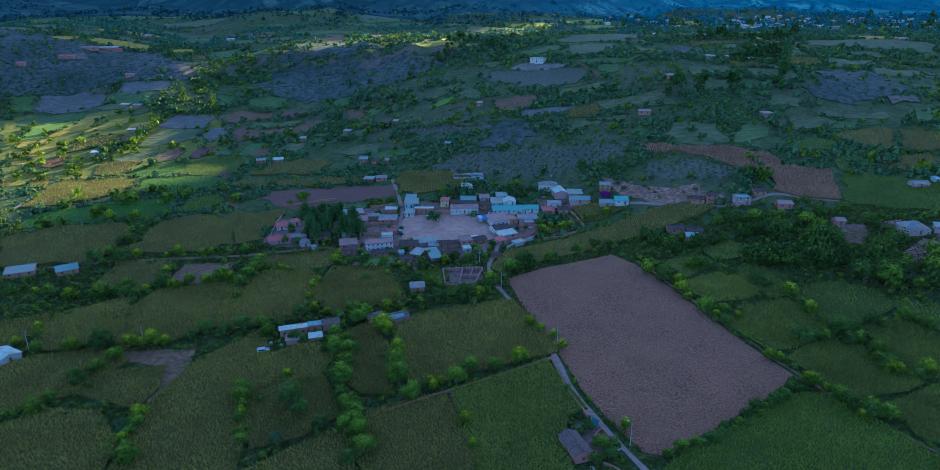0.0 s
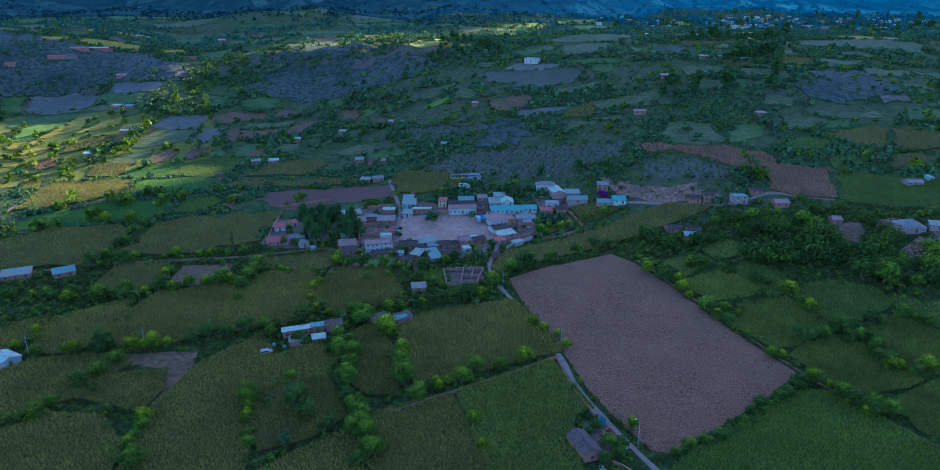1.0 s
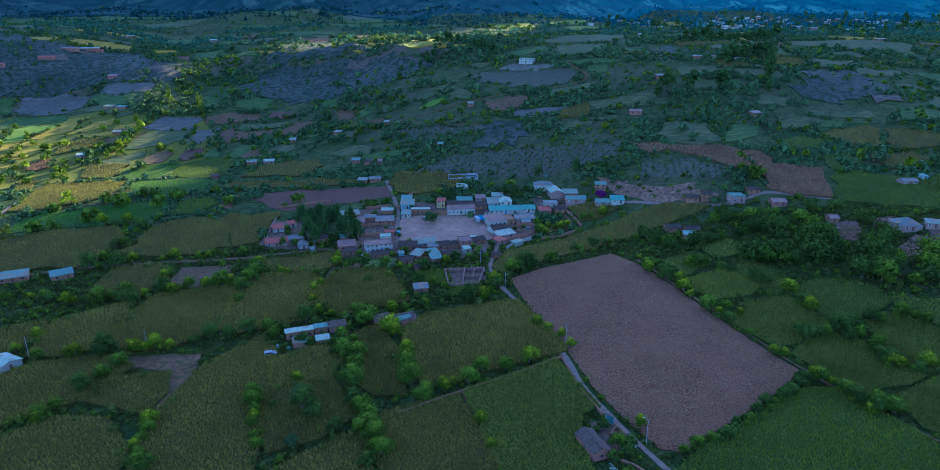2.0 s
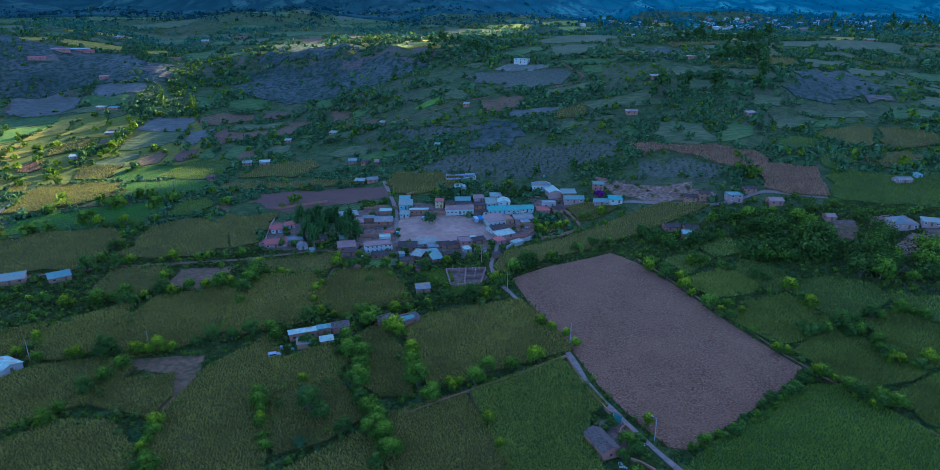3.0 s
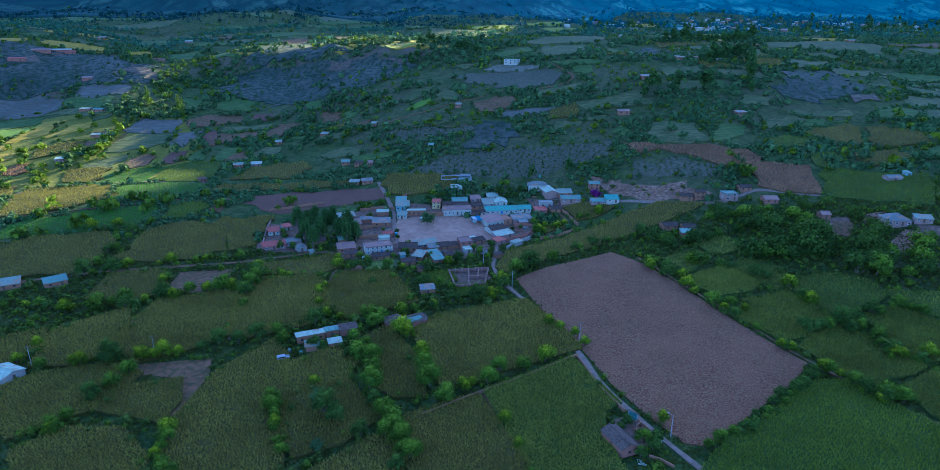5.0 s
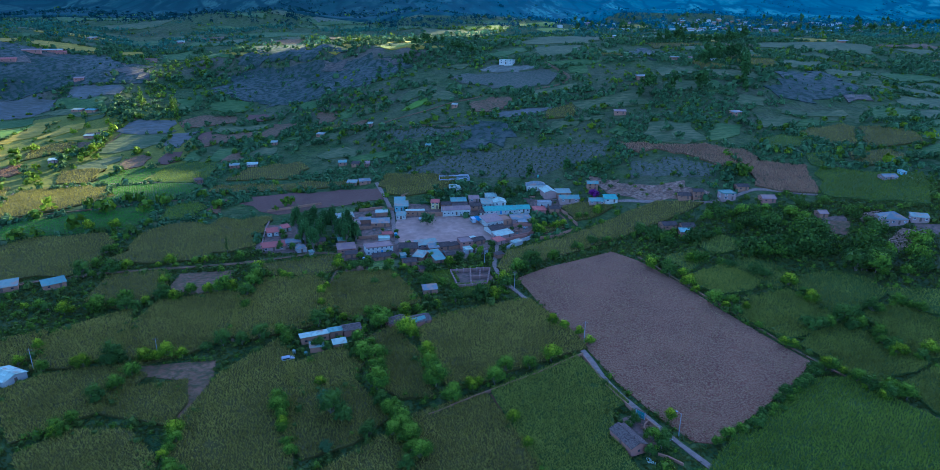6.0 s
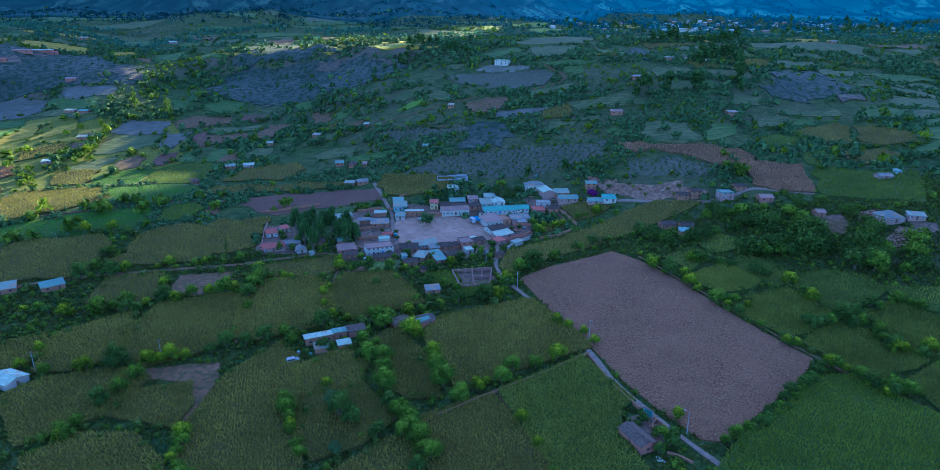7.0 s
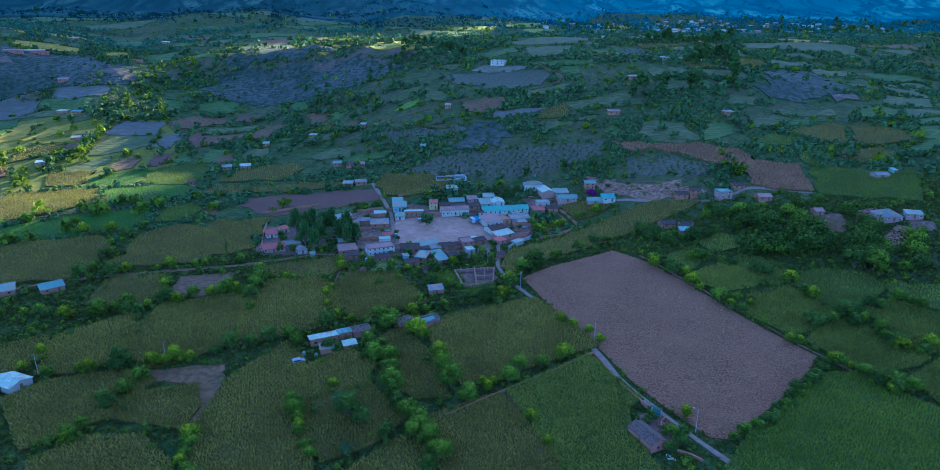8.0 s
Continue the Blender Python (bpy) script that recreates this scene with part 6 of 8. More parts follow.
strip("road", "sunlit dirt lane by the western fields", 2.3, "road", [(-269.2, 367.5), (-278.1, 403.9), (-290.0, 447.2), (-270.5, 452.6), (-206.6, 453.6), (-166.2, 447.4)], 0.30, "road")
strip("path", "earthen bank and path beside the tilled field", 1.0, "bare", [(80.0, 292.0), (87.5, 260.9), (95.8, 239.0), (103.5, 221.0), (109.7, 203.9), (119.4, 181.9), (126.2, 167.6), (132.4, 153.4)], 0.45, "road")
strip("path", "narrow path on the hill", 1.7, "bare", [(-55.6, 541.7), (-32.1, 548.0), (3.0, 556.3), (33.5, 561.5)], 0.30, "road")
strip("path", "pale dirt track over the hill", 2.3, "bare", [(78.3, 557.5), (100.4, 556.7), (110.1, 569.8), (95.9, 613.0)], 0.30, "road")
strip("path", "pale track above the orchard slope", 1.6, "bare", [(-40.5, 524.2), (-11.4, 518.3), (14.2, 501.1)], 0.30, "road")
strip("path", "reddish footpath between maize fields", 1.1, "bare", [(-6.1, 179.1), (-1.4, 162.6), (2.6, 148.5), (5.3, 140.2)], 0.30, "road")
strip("path", "trodden footpath along a maize field", 0.9, "bare", [(-65.4, 295.9), (-67.4, 271.9), (-65.6, 251.6)], 0.30, "road")
strip("path", "narrow path at a field edge", 0.9, "bare", [(-101.7, 265.1), (-98.8, 234.8), (-96.4, 222.0)], 0.30, "road")
strip("road", "dirt lane in the western fields", 2.0, "bare", [(-277.0, 540.0), (-274.2, 562.6), (-273.7, 600.0), (-274.2, 622.4)], 0.30, "road")

# Barren slopes
field("heath", (178.8, 647.1), (215.5, 683.0), (217.2, 633.4), (184.5, 585.0))

# Yards of the village
field("yard", (217.7, 287.6), (226.4, 281.8), (221.7, 272.8), (213.0, 278.9))
field("cliff", (200.9, 306.2), (213.7, 306.3), (211.5, 300.8), (198.0, 296.9))
field("bare", (186.2, 305.6), (194.0, 300.4), (185.3, 288.9), (178.2, 293.4))
field("yard", (-67.2, 383.4), (-44.2, 384.8), (-35.8, 309.2), (-54.5, 308.2))
field("yard", (13.5, 368.5), (40.0, 357.5), (38.4, 340.8), (17.0, 321.6), (14.4, 335.5))
field("yard", (-35.8, 327.6), (13.5, 329.6), (8.6, 313.0), (-7.1, 300.8), (-27.7, 299.5))
field("yard", (-41.2, 392.0), (-31.4, 392.4), (-12.4, 382.1), (5.9, 388.8), (11.2, 376.6), (9.2, 370.3), (-39.2, 370.9))
field("yard", (-105.9, 320.5), (-111.8, 365.1), (-96.4, 365.1), (-83.3, 320.0))
field("yard", (39.3, 389.0), (61.5, 390.1), (71.7, 373.0), (59.0, 370.8), (43.2, 372.4))
field("yard", (-71.8, 331.8), (-59.1, 333.4), (-55.7, 308.2), (-65.7, 306.7))
field("yard", (29.2, 162.5), (38.3, 166.0), (42.8, 152.4), (35.5, 149.3), (32.1, 153.6))

# Plaza and houses round it
field("dust", (-36.4, 330.5), (-39.9, 355.8), (-38.3, 369.0), (-8.5, 370.8), (7.8, 368.7), (13.8, 358.7), (15.0, 335.5), (6.8, 331.3), (-14.1, 328.5), (-30.1, 328.4))
house("long white school with faded pink roof beside the plaza", -3.5, 374.5, 4, 16.4, 7.8, 3.2, "gable", "white_wall", "pink_roof", openings=7)
house("long white building with teal roof off the plaza", 22.8, 373.6, 4, 19.3, 8.8, 2.3, "gable", "white_wall", "teal_roof", openings=7, door="blue_door")
house("small white annex with teal sheet roof", 36.8, 373.7, -0, 7.4, 7.8, 2.1, "gable", "white_wall", "teal_roof", openings=3)
house("large house with faded red sheet roof facing the plaza", 16.0, 358.2, 19, 10.6, 9.8, 2.9, "shed", "white_wall", "pink_roof", openings=4)
house("brown adobe annex with flat roof", 23.8, 360.2, 17, 5.1, 8.8, 2.6, "flat", "adobe", "adobe", openings=1)
house("long grey-roofed outbuilding by a yard", 33.3, 361.0, 8, 11.3, 6.9, 2.1, "shed", "pink_wall", "grey_roof", openings=2)
house("old house with dark tile roof on the plaza", 16.7, 347.0, 24, 9.3, 8.8, 2.3, "gable", "white_wall", "tile_roof", openings=3)
house("low house with pale roof sheets", 19.8, 338.7, 27, 10.9, 5.9, 2.1, "shed", "pink_wall", "white_roof", openings=2)
house("small house with orange-red roof by the road", 16.1, 328.2, 35, 5.6, 4.9, 2.1, "shed", "pink_wall", "red_roof", openings=1)
house("white building with long pale roof at the plaza edge", -27.6, 376.2, 0, 10.8, 5.9, 2.1, "shed_back", "adobe", "white_roof", openings=4)
house("small white house with blue-grey roof at the plaza corner", -35.8, 371.7, -5, 5.4, 5.9, 2.1, "shed", "white_wall", "zinc", openings=3)
house("house with blue-green front and sheet roof", -35.8, 385.3, -0, 8.0, 7.8, 2.9, "shed", "teal_wall", "zinc", openings=3)
house("house behind with blue sheet roof", -36.8, 394.7, -0, 6.4, 5.9, 2.3, "shed", "adobe", "blue_roof", openings=2)
house("small yellow two-storey house with red roof", -15.3, 384.0, -5, 4.8, 4.9, 3.8, "shed", "yellow_wall", "red_roof", storeys=2, openings=2)
house("low adobe row with tile roof", -9.0, 384.4, 4, 5.8, 5.9, 2.1, "gable", "adobe", "tile_roof", openings=1)
house("house with blue sheet roof and dark lower storey", -1.0, 388.1, 1, 9.2, 7.8, 2.3, "gable", "adobe", "blue_roof", openings=3)
house("adobe house with dark tile roof", -0.4, 381.6, 2, 9.4, 4.9, 2.1, "shed", "adobe", "tile_roof", openings=2)
house("shed with bright pale roof among trees", -1.8, 406.4, -2, 6.9, 4.9, 2.1, "shed", "white_wall", "white_roof", openings=1)
house("house with faded pink roof", 8.7, 390.0, 3, 5.9, 6.9, 2.3, "gable", "pink_wall", "pink_roof", openings=2)
house("adobe house with dark tile roof by the square", 8.8, 380.5, 4, 6.5, 6.9, 2.1, "gable", "adobe", "tile_roof", openings=2)
house("house with pale blue-grey roof", 16.0, 382.7, 3, 6.5, 8.8, 2.3, "shed", "grey_wall", "zinc", openings=2)
house("house with pale sheet roof", 23.8, 383.7, 1, 7.3, 8.8, 2.3, "gable_deep", "white_wall", "white_roof", openings=2)
house("house with light blue roof behind the row", 19.5, 390.9, 1, 6.7, 5.9, 2.2, "shed", "white_wall", "zinc", openings=2)
house("small white chapel-like gabled house at the plaza corner", 12.1, 370.7, -1, 2.8, 5.9, 2.2, "gable_deep", "white_wall", "tile_roof", openings=1)
house("adobe house with dark tile roof south of the plaza", -31.8, 321.2, -2, 9.3, 8.8, 2.1, "gable", "adobe", "tile_roof", openings=3)
house("long house with grey-white sheet roof south of the plaza", -22.6, 324.9, 15, 11.2, 5.9, 2.1, "shed", "pink_wall", "zinc", openings=4)
house("small house with blue-grey roof sheets", -26.0, 305.5, -23, 5.3, 6.9, 2.1, "shed", "adobe", "zinc", openings=1)
house("house with weathered roof sheets", -19.0, 318.5, 11, 5.0, 4.9, 2.1, "shed", "adobe", "grey_roof", openings=1)
house("narrow house with light blue sheet roof", -18.0, 302.3, 19, 5.2, 10.8, 2.1, "shed", "adobe", "blue_roof", openings=1)
house("adobe house with dark tile roof", -13.7, 321.5, 10, 6.3, 6.9, 2.1, "gable", "adobe", "tile_roof", openings=2)
house("two-storey brick house with flat roof terrace", -2.3, 323.2, 11, 6.4, 7.8, 3.8, "flat", "brick", "pink_roof", storeys=2, openings=2)
house("low house with pale flat roof", -1.6, 313.6, 16, 3.8, 4.9, 2.1, "flat", "grey_wall", "white_roof", openings=1)
house("adobe house with dark tile roof at the plaza corner", 4.1, 329.4, 24, 8.1, 5.9, 2.1, "gable", "adobe", "tile_roof", openings=2)
house("small shed with bright pale roof", 2.3, 331.3, 31, 4.2, 2.9, 2.1, "shed", "white_wall", "white_roof", openings=0)
house("small dark-roofed hut among trees", -31.6, 298.0, 15, 5.9, 5.9, 2.1, "gable", "adobe", "tile_roof", openings=1)
house("grey shed beside the lane", 5.4, 311.6, 25, 5.1, 3.9, 2.1, "flat", "grey_wall", "pink_roof", openings=1)

# Houses west of the plaza
house("white two-storey building with faded roof terrace", -47.2, 319.2, 14, 13.6, 7.8, 3.8, "flat", "white_wall", "pink_roof", storeys=2, openings=6, door="blue_door")
house("low adobe house with dark tile roof before a white building", -44.3, 308.2, 13, 10.5, 5.9, 2.1, "gable", "adobe", "tile_roof", openings=3)
house("white upper room on a terrace", -44.7, 332.8, 7, 5.8, 4.9, 3.2, "flat", "white_wall", "white_roof", openings=2)
house("brick house with faded pink sheet roof", -63.8, 322.3, 11, 8.9, 6.9, 2.3, "shed", "brick", "pink_roof", openings=2)
house("small adobe house beside the lane", -60.3, 312.6, 7, 6.0, 3.9, 2.1, "shed", "adobe", "tile_roof", openings=1)
house("long shed with light blue-white roof", -70.4, 372.7, 15, 13.1, 6.9, 2.5, "shed", "adobe", "zinc", openings=3)
house("grey-roofed adobe house in a yard", -47.7, 362.2, 2, 10.0, 6.9, 2.1, "shed", "adobe", "grey_roof", openings=2)
house("low shed with white roof", -47.5, 378.0, 2, 6.8, 3.9, 2.1, "shed", "adobe", "white_roof", openings=0)
house("small house with faded pink roof", -61.7, 362.0, 10, 4.5, 6.9, 2.1, "shed", "pink_wall", "pink_roof", openings=1)
house("small shed with blue roof", -67.3, 335.1, 13, 3.8, 3.9, 2.1, "shed", "adobe", "blue_roof", openings=0)
house("white house with red roof and verandah", -106.2, 350.1, 17, 5.8, 5.9, 2.2, "shed", "white_wall", "red_roof", openings=3)
house("white outbuilding with red roof", -100.4, 357.7, 34, 4.3, 4.9, 2.1, "shed", "white_wall", "red_roof", openings=1)
house("pink-walled house with red roof", -101.5, 327.6, 15, 11.6, 5.9, 2.1, "shed", "pink_wall", "red_roof", openings=3)
house("low house with grey flat roof", -93.0, 334.1, 17, 8.4, 7.8, 2.1, "flat", "pink_wall", "grey_roof", openings=2)
house("grey sheet-roofed shed in a compound", -87.3, 324.5, 26, 4.7, 5.9, 2.1, "gable_deep", "grey_wall", "grey_roof", openings=1)
house("small grey shed by the lane", -80.7, 316.9, 31, 1.9, 2.5, 2.1, "shed", "grey_wall", "zinc", openings=0)
yard_wall("pale boundary wall of a house compound", "pink_wall", 1.5, (-107.8, 327.0), (-111.3, 358.0), (-111.6, 369.3))
yard_wall("long adobe wall beside a field", "adobe", 1.8, (-116.3, 387.0), (-96.3, 397.1), (-85.8, 401.5))
yard_wall("adobe wall round a yard", "adobe", 2.2, (-59.7, 335.4), (-61.5, 355.2), (-52.4, 356.6))
yard_wall("long adobe wall along the plaza", "adobe", 2.6, (-22.1, 371.4), (-11.4, 370.9))
yard_wall("low brick yard wall", "brick", 2.0, (28.0, 353.5), (39.6, 352.7), (37.7, 340.9), (25.5, 335.7))
yard_wall("blue-grey wall along the lane", "grey_wall", 2.2, (19.0, 317.5), (25.8, 325.9), (34.4, 333.6))
field("yard", (-12.6, 281.7), (5.9, 281.8), (2.3, 262.1), (-10.7, 260.5))
yard_wall("roofless adobe enclosure with buttressed walls below the plaza", "ruin_wall", 2.0, (-12.6, 281.7), (5.9, 281.8), (2.3, 262.1), (-10.7, 260.5), (-12.6, 281.7), posts=3.0)
yard_wall("adobe inner wall of a roofless enclosure", "ruin_wall", 1.9, (-3.3, 281.8), (-4.8, 261.2), posts=3.0)
yard_wall("adobe inner wall of a roofless enclosure", "ruin_wall", 1.6, (-4.0, 271.5), (4.1, 272.0), posts=3.0)
yard_wall("short adobe inner wall of a roofless enclosure", "ruin_wall", 1.5, (1.3, 281.8), (0.0, 271.8), posts=3.0)
yard_wall("low adobe wall along a maize field", "adobe", 1.2, (-26.2, 169.3), (-6.1, 180.4), (11.1, 189.0), (28.6, 199.3))
yard_wall("low reddish adobe wall along the road", "adobe", 1.2, (28.2, 198.0), (31.0, 180.2), (35.4, 166.4))
field("water", (-9.9, 421.5), (-10.0, 426.2), (7.6, 422.4), (7.9, 418.2))
field("yard", (-11.7, 281.7), (4.8, 285.0), (6.7, 267.2), (-8.9, 263.5))
yard_wall("concrete side of a long water tank", "concrete", 1.6, (-10.7, 420.8), (-10.8, 426.4), (8.4, 423.1), (8.7, 417.3), (-10.7, 420.8))

# Houses east of the plaza
house("white-walled house with hipped blue-grey roof", 48.9, 398.2, -1, 11.5, 6.9, 3.0, "hip", "white_wall", "grey_roof", openings=5)
house("large shed with pale gabled roof", 54.4, 391.5, 9, 7.5, 15.7, 2.6, "gable_deep", "pink_wall", "white_roof", openings=0, name="barn")
house("cement hall with wide dark doorways", 50.5, 376.5, -0, 7.8, 4.9, 2.8, "flat", "grey_wall", "grey_wall", openings=2)
house("brick house with blue sheet roof", 65.8, 378.6, -2, 11.7, 7.8, 2.3, "gable", "pink_wall", "blue_roof", openings=3)
house("house behind with grey-blue roof", 63.9, 386.2, -1, 8.7, 6.9, 2.2, "shed", "adobe", "zinc", openings=2)
house("small brick house with red roof", 46.0, 369.6, 3, 7.1, 5.9, 2.1, "shed", "brick", "red_roof", openings=1)
house("round-walled adobe house by a path", 54.8, 369.5, 3, 5.6, 5.9, 2.1, "gable", "adobe", "tile_roof", openings=1)
house("pink house with blue-grey roof by the road", 80.8, 370.3, -6, 8.9, 6.9, 2.1, "gable", "pink_wall", "blue_roof", openings=3)
house("low building with green roof by the road", 88.9, 369.5, -5, 7.5, 6.9, 2.1, "shed", "white_wall", "green_roof", openings=2)
house("two-storey house with blue roof on the slope", 82.5, 387.1, -9, 6.4, 5.9, 3.8, "gable", "adobe", "blue_roof", storeys=2, openings=2)
house("two-storey adobe house with dark tile roof", 135.5, 354.6, -4, 5.8, 5.9, 3.8, "gable", "adobe", "tile_roof", storeys=2, openings=2)
house("adobe house with dark tile roof by the road", 128.5, 355.9, -13, 7.0, 5.9, 2.1, "gable", "adobe", "tile_roof", openings=2)
house("two-storey house with bright blue roof and fascia", 150.1, 347.7, -0, 7.7, 6.9, 3.8, "flat", "pink_wall", "blue_roof", storeys=2, openings=2)
house("adobe house with dark tile roof above the road", 162.5, 355.7, -1, 6.6, 5.9, 2.1, "gable", "adobe", "tile_roof", openings=2)
house("adobe house with red roof among trees", 169.2, 338.5, -5, 7.3, 6.9, 2.2, "gable", "brick", "pink_roof", openings=2)
house("adobe farmhouse with dark roof among trees", 116.9, 321.9, -4, 6.6, 6.9, 2.1, "gable", "adobe", "tile_roof", openings=2)
house("adobe farmhouse with dark roof", 108.5, 327.3, 5, 7.6, 6.9, 2.1, "gable", "adobe", "tile_roof", openings=2)
house("small shed with light blue roof", 113.6, 315.4, -8, 6.1, 4.9, 2.1, "shed", "adobe", "blue_roof", openings=1)
house("pink house with blue hipped roof on the hillside", 243.6, 344.4, -3, 8.3, 5.9, 2.2, "gable", "pink_wall", "grey_roof", openings=3)
house("small blue house on the hillside", 255.4, 348.8, 3, 3.0, 3.9, 2.1, "shed", "teal_wall", "blue_roof", openings=1)
house("large pink house with hipped grey-blue roof", 209.5, 293.0, -9, 11.2, 9.8, 2.6, "hip", "pink_wall", "grey_roof", openings=4)
house("pink house with pale blue roof", 221.1, 289.3, -23, 7.6, 5.4, 2.2, "shed", "pink_wall", "zinc", openings=3)
house("adobe house with faded red roof", 185.0, 312.2, -4, 4.5, 5.9, 2.1, "gable", "adobe", "pink_roof", openings=1)

# Farms among the near fields
house("long farm shed with bright white roof sheets", -66.7, 221.6, 18, 10.1, 4.6, 2.1, "shed_back", "adobe", "white_roof", openings=3, name="farm_shed")
house("end bay of a farm shed with teal roof sheets", -59.3, 224.4, 16, 4.9, 4.6, 2.1, "shed_back", "adobe", "blue_roof", openings=1, name="farm_shed")
house("low lean-to with pale roof", -56.9, 215.1, 16, 4.5, 3.0, 2.1, "shed", "adobe", "white_roof", openings=1, name="farm_shed")
house("small shed with pale blue roof", -64.8, 213.6, 10, 4.7, 3.5, 2.1, "shed", "adobe", "zinc", openings=0, name="farm_shed")
house("roofless-looking adobe house with brown roof", -53.4, 225.6, 16, 6.3, 5.0, 2.5, "gable", "brick", "old_tile", openings=1)
house("adobe house with old tile roof", -37.1, 230.3, 29, 6.7, 5.0, 2.3, "gable", "brick", "old_tile", openings=1)
house("adobe house with tile roof patched by blue sheets", -28.5, 229.6, 24, 8.7, 6.0, 2.3, "gable", "brick", "old_tile", openings=2, patch="blue_roof")
house("small hut with pale sheet roof in a garden", -22.8, 259.4, 8, 5.9, 4.4, 2.1, "shed", "adobe", "grey_roof", openings=1)
house("old adobe farmhouse with brown tile roof by the road", 29.1, 151.4, -71, 9.7, 5.2, 2.7, "gable", "brick", "old_tile", openings=1, rise=1.1)
house("grey shed with blue-white roof beside maize", -163.3, 202.1, 61, 7.4, 9.0, 2.2, "gable_deep", "grey_wall", "white_roof", openings=1, name="farm_shed")
house("house with long light blue roof by the lane", -206.2, 277.7, 24, 11.6, 6.9, 2.1, "shed", "adobe", "zinc", openings=3)
house("house with light blue roofs by the lane", -186.2, 280.0, 34, 8.8, 5.9, 2.1, "shed", "adobe", "blue_roof", openings=2)

# Farms farther up the valley
house("small farmhouse with pale metal roof on the far slopes", -160.1, 492.3, 10, 6.7, 4.9, 2.1, "shed", "adobe", "zinc", openings=2)
house("small farmhouse with white roof on the far slopes", -147.2, 492.8, 6, 7.6, 4.9, 2.1, "shed", "pink_wall", "white_roof", openings=2)
house("small farmhouse with blue roof on the far slopes", -79.1, 478.1, 3, 5.7, 4.9, 2.1, "shed", "adobe", "blue_roof", openings=2)
house("small farmhouse with faded red roof on the far slopes", -60.8, 468.6, -5, 3.6, 4.9, 2.1, "shed", "adobe", "pink_roof", openings=2)
house("small farmhouse with pale metal roof on the far slopes", -69.2, 436.3, -4, 6.3, 4.9, 2.1, "shed", "adobe", "zinc", openings=2)
house("small farmhouse with grey roof on the far slopes", -60.7, 436.0, 11, 7.2, 4.9, 2.1, "shed", "adobe", "grey_roof", openings=2)
house("small farmhouse with pale metal roof on the far slopes", -102.4, 546.1, -18, 5.9, 4.9, 2.1, "shed", "adobe", "zinc", openings=2)
house("small farmhouse with pale metal roof on the far slopes", -61.7, 542.9, -12, 3.8, 4.9, 2.1, "shed", "adobe", "zinc", openings=2)
house("small farmhouse with blue roof on the far slopes", -16.3, 476.9, -9, 3.6, 4.9, 2.1, "shed", "adobe", "blue_roof", openings=2)
house("small farmhouse with pale metal roof on the far slopes", -336.0, 644.8, -14, 10.1, 4.9, 2.1, "shed", "adobe", "zinc", openings=2)
house("small farmhouse with blue roof on the far slopes", -320.7, 637.0, -10, 9.3, 4.9, 2.1, "shed", "adobe", "blue_roof", openings=2)
house("small farmhouse with white roof on the far slopes", -299.1, 514.9, 12, 5.7, 4.9, 2.1, "shed", "pink_wall", "white_roof", openings=2)
house("small farmhouse with pale metal roof on the far slopes", -294.0, 571.9, 0, 11.8, 4.9, 2.1, "shed", "adobe", "zinc", openings=2)
house("small farmhouse with pale metal roof on the far slopes", 8.1, 546.9, -12, 4.4, 4.9, 2.1, "shed", "adobe", "zinc", openings=2)
house("small farmhouse with pale metal roof on the far slopes", 208.2, 587.3, 8, 7.2, 4.9, 2.1, "shed", "adobe", "zinc", openings=2)
house("small farmhouse with white roof on the far slopes", 241.7, 583.6, 32, 12.2, 4.9, 2.1, "shed", "pink_wall", "white_roof", openings=2)
house("small farmhouse with faded red roof on the far slopes", 225.9, 586.7, 20, 9.0, 4.9, 2.1, "shed", "adobe", "pink_roof", openings=2)
house("small farmhouse with faded red roof on the far slopes", 128.4, 484.5, -10, 8.6, 4.9, 2.1, "shed", "adobe", "pink_roof", openings=2)
house("small farmhouse with grey roof on the far slopes", 211.3, 468.4, 16, 7.8, 4.9, 2.1, "shed", "adobe", "grey_roof", openings=2)
house("small farmhouse with grey roof on the far slopes", 162.6, 541.4, 6, 8.1, 4.9, 2.1, "shed", "adobe", "grey_roof", openings=2)
house("small farmhouse with pale metal roof on the far slopes", -424.5, 801.1, 40, 12.8, 4.9, 2.1, "shed", "adobe", "zinc", openings=2)
house("small farmhouse with pale metal roof on the far slopes", -419.8, 892.7, 80, 20.0, 4.9, 2.1, "shed", "adobe", "zinc", openings=2)
house("small farmhouse with white roof on the far slopes", -322.9, 919.2, 3, 8.9, 4.9, 2.1, "shed", "pink_wall", "white_roof", openings=2)
house("small farmhouse with pale metal roof on the far slopes", 486.6, 767.5, 16, 13.8, 4.9, 2.1, "shed", "adobe", "zinc", openings=2)
house("small farmhouse with white roof on the far slopes", 202.9, 744.5, 15, 7.9, 4.9, 2.1, "shed", "pink_wall", "white_roof", openings=2)
house("small farmhouse with pale metal roof on the far slopes", -140.6, 546.7, 3, 4.8, 4.9, 2.1, "shed", "adobe", "zinc", openings=2)
house("small farmhouse with brown tile roof on the far slopes", -69.2, 471.8, -8, 5.1, 4.9, 2.1, "shed", "adobe", "tile_roof", openings=2)
house("small farmhouse with brown tile roof on the far slopes", -174.8, 453.2, 32, 4.6, 4.9, 2.1, "shed", "adobe", "tile_roof", openings=2)
house("white unfinished two-storey house on a cleared hilltop", 63.9, 633.0, -31, 13.5, 6.9, 3.8, "flat", "white_wall", "white_roof", storeys=2, openings=3)
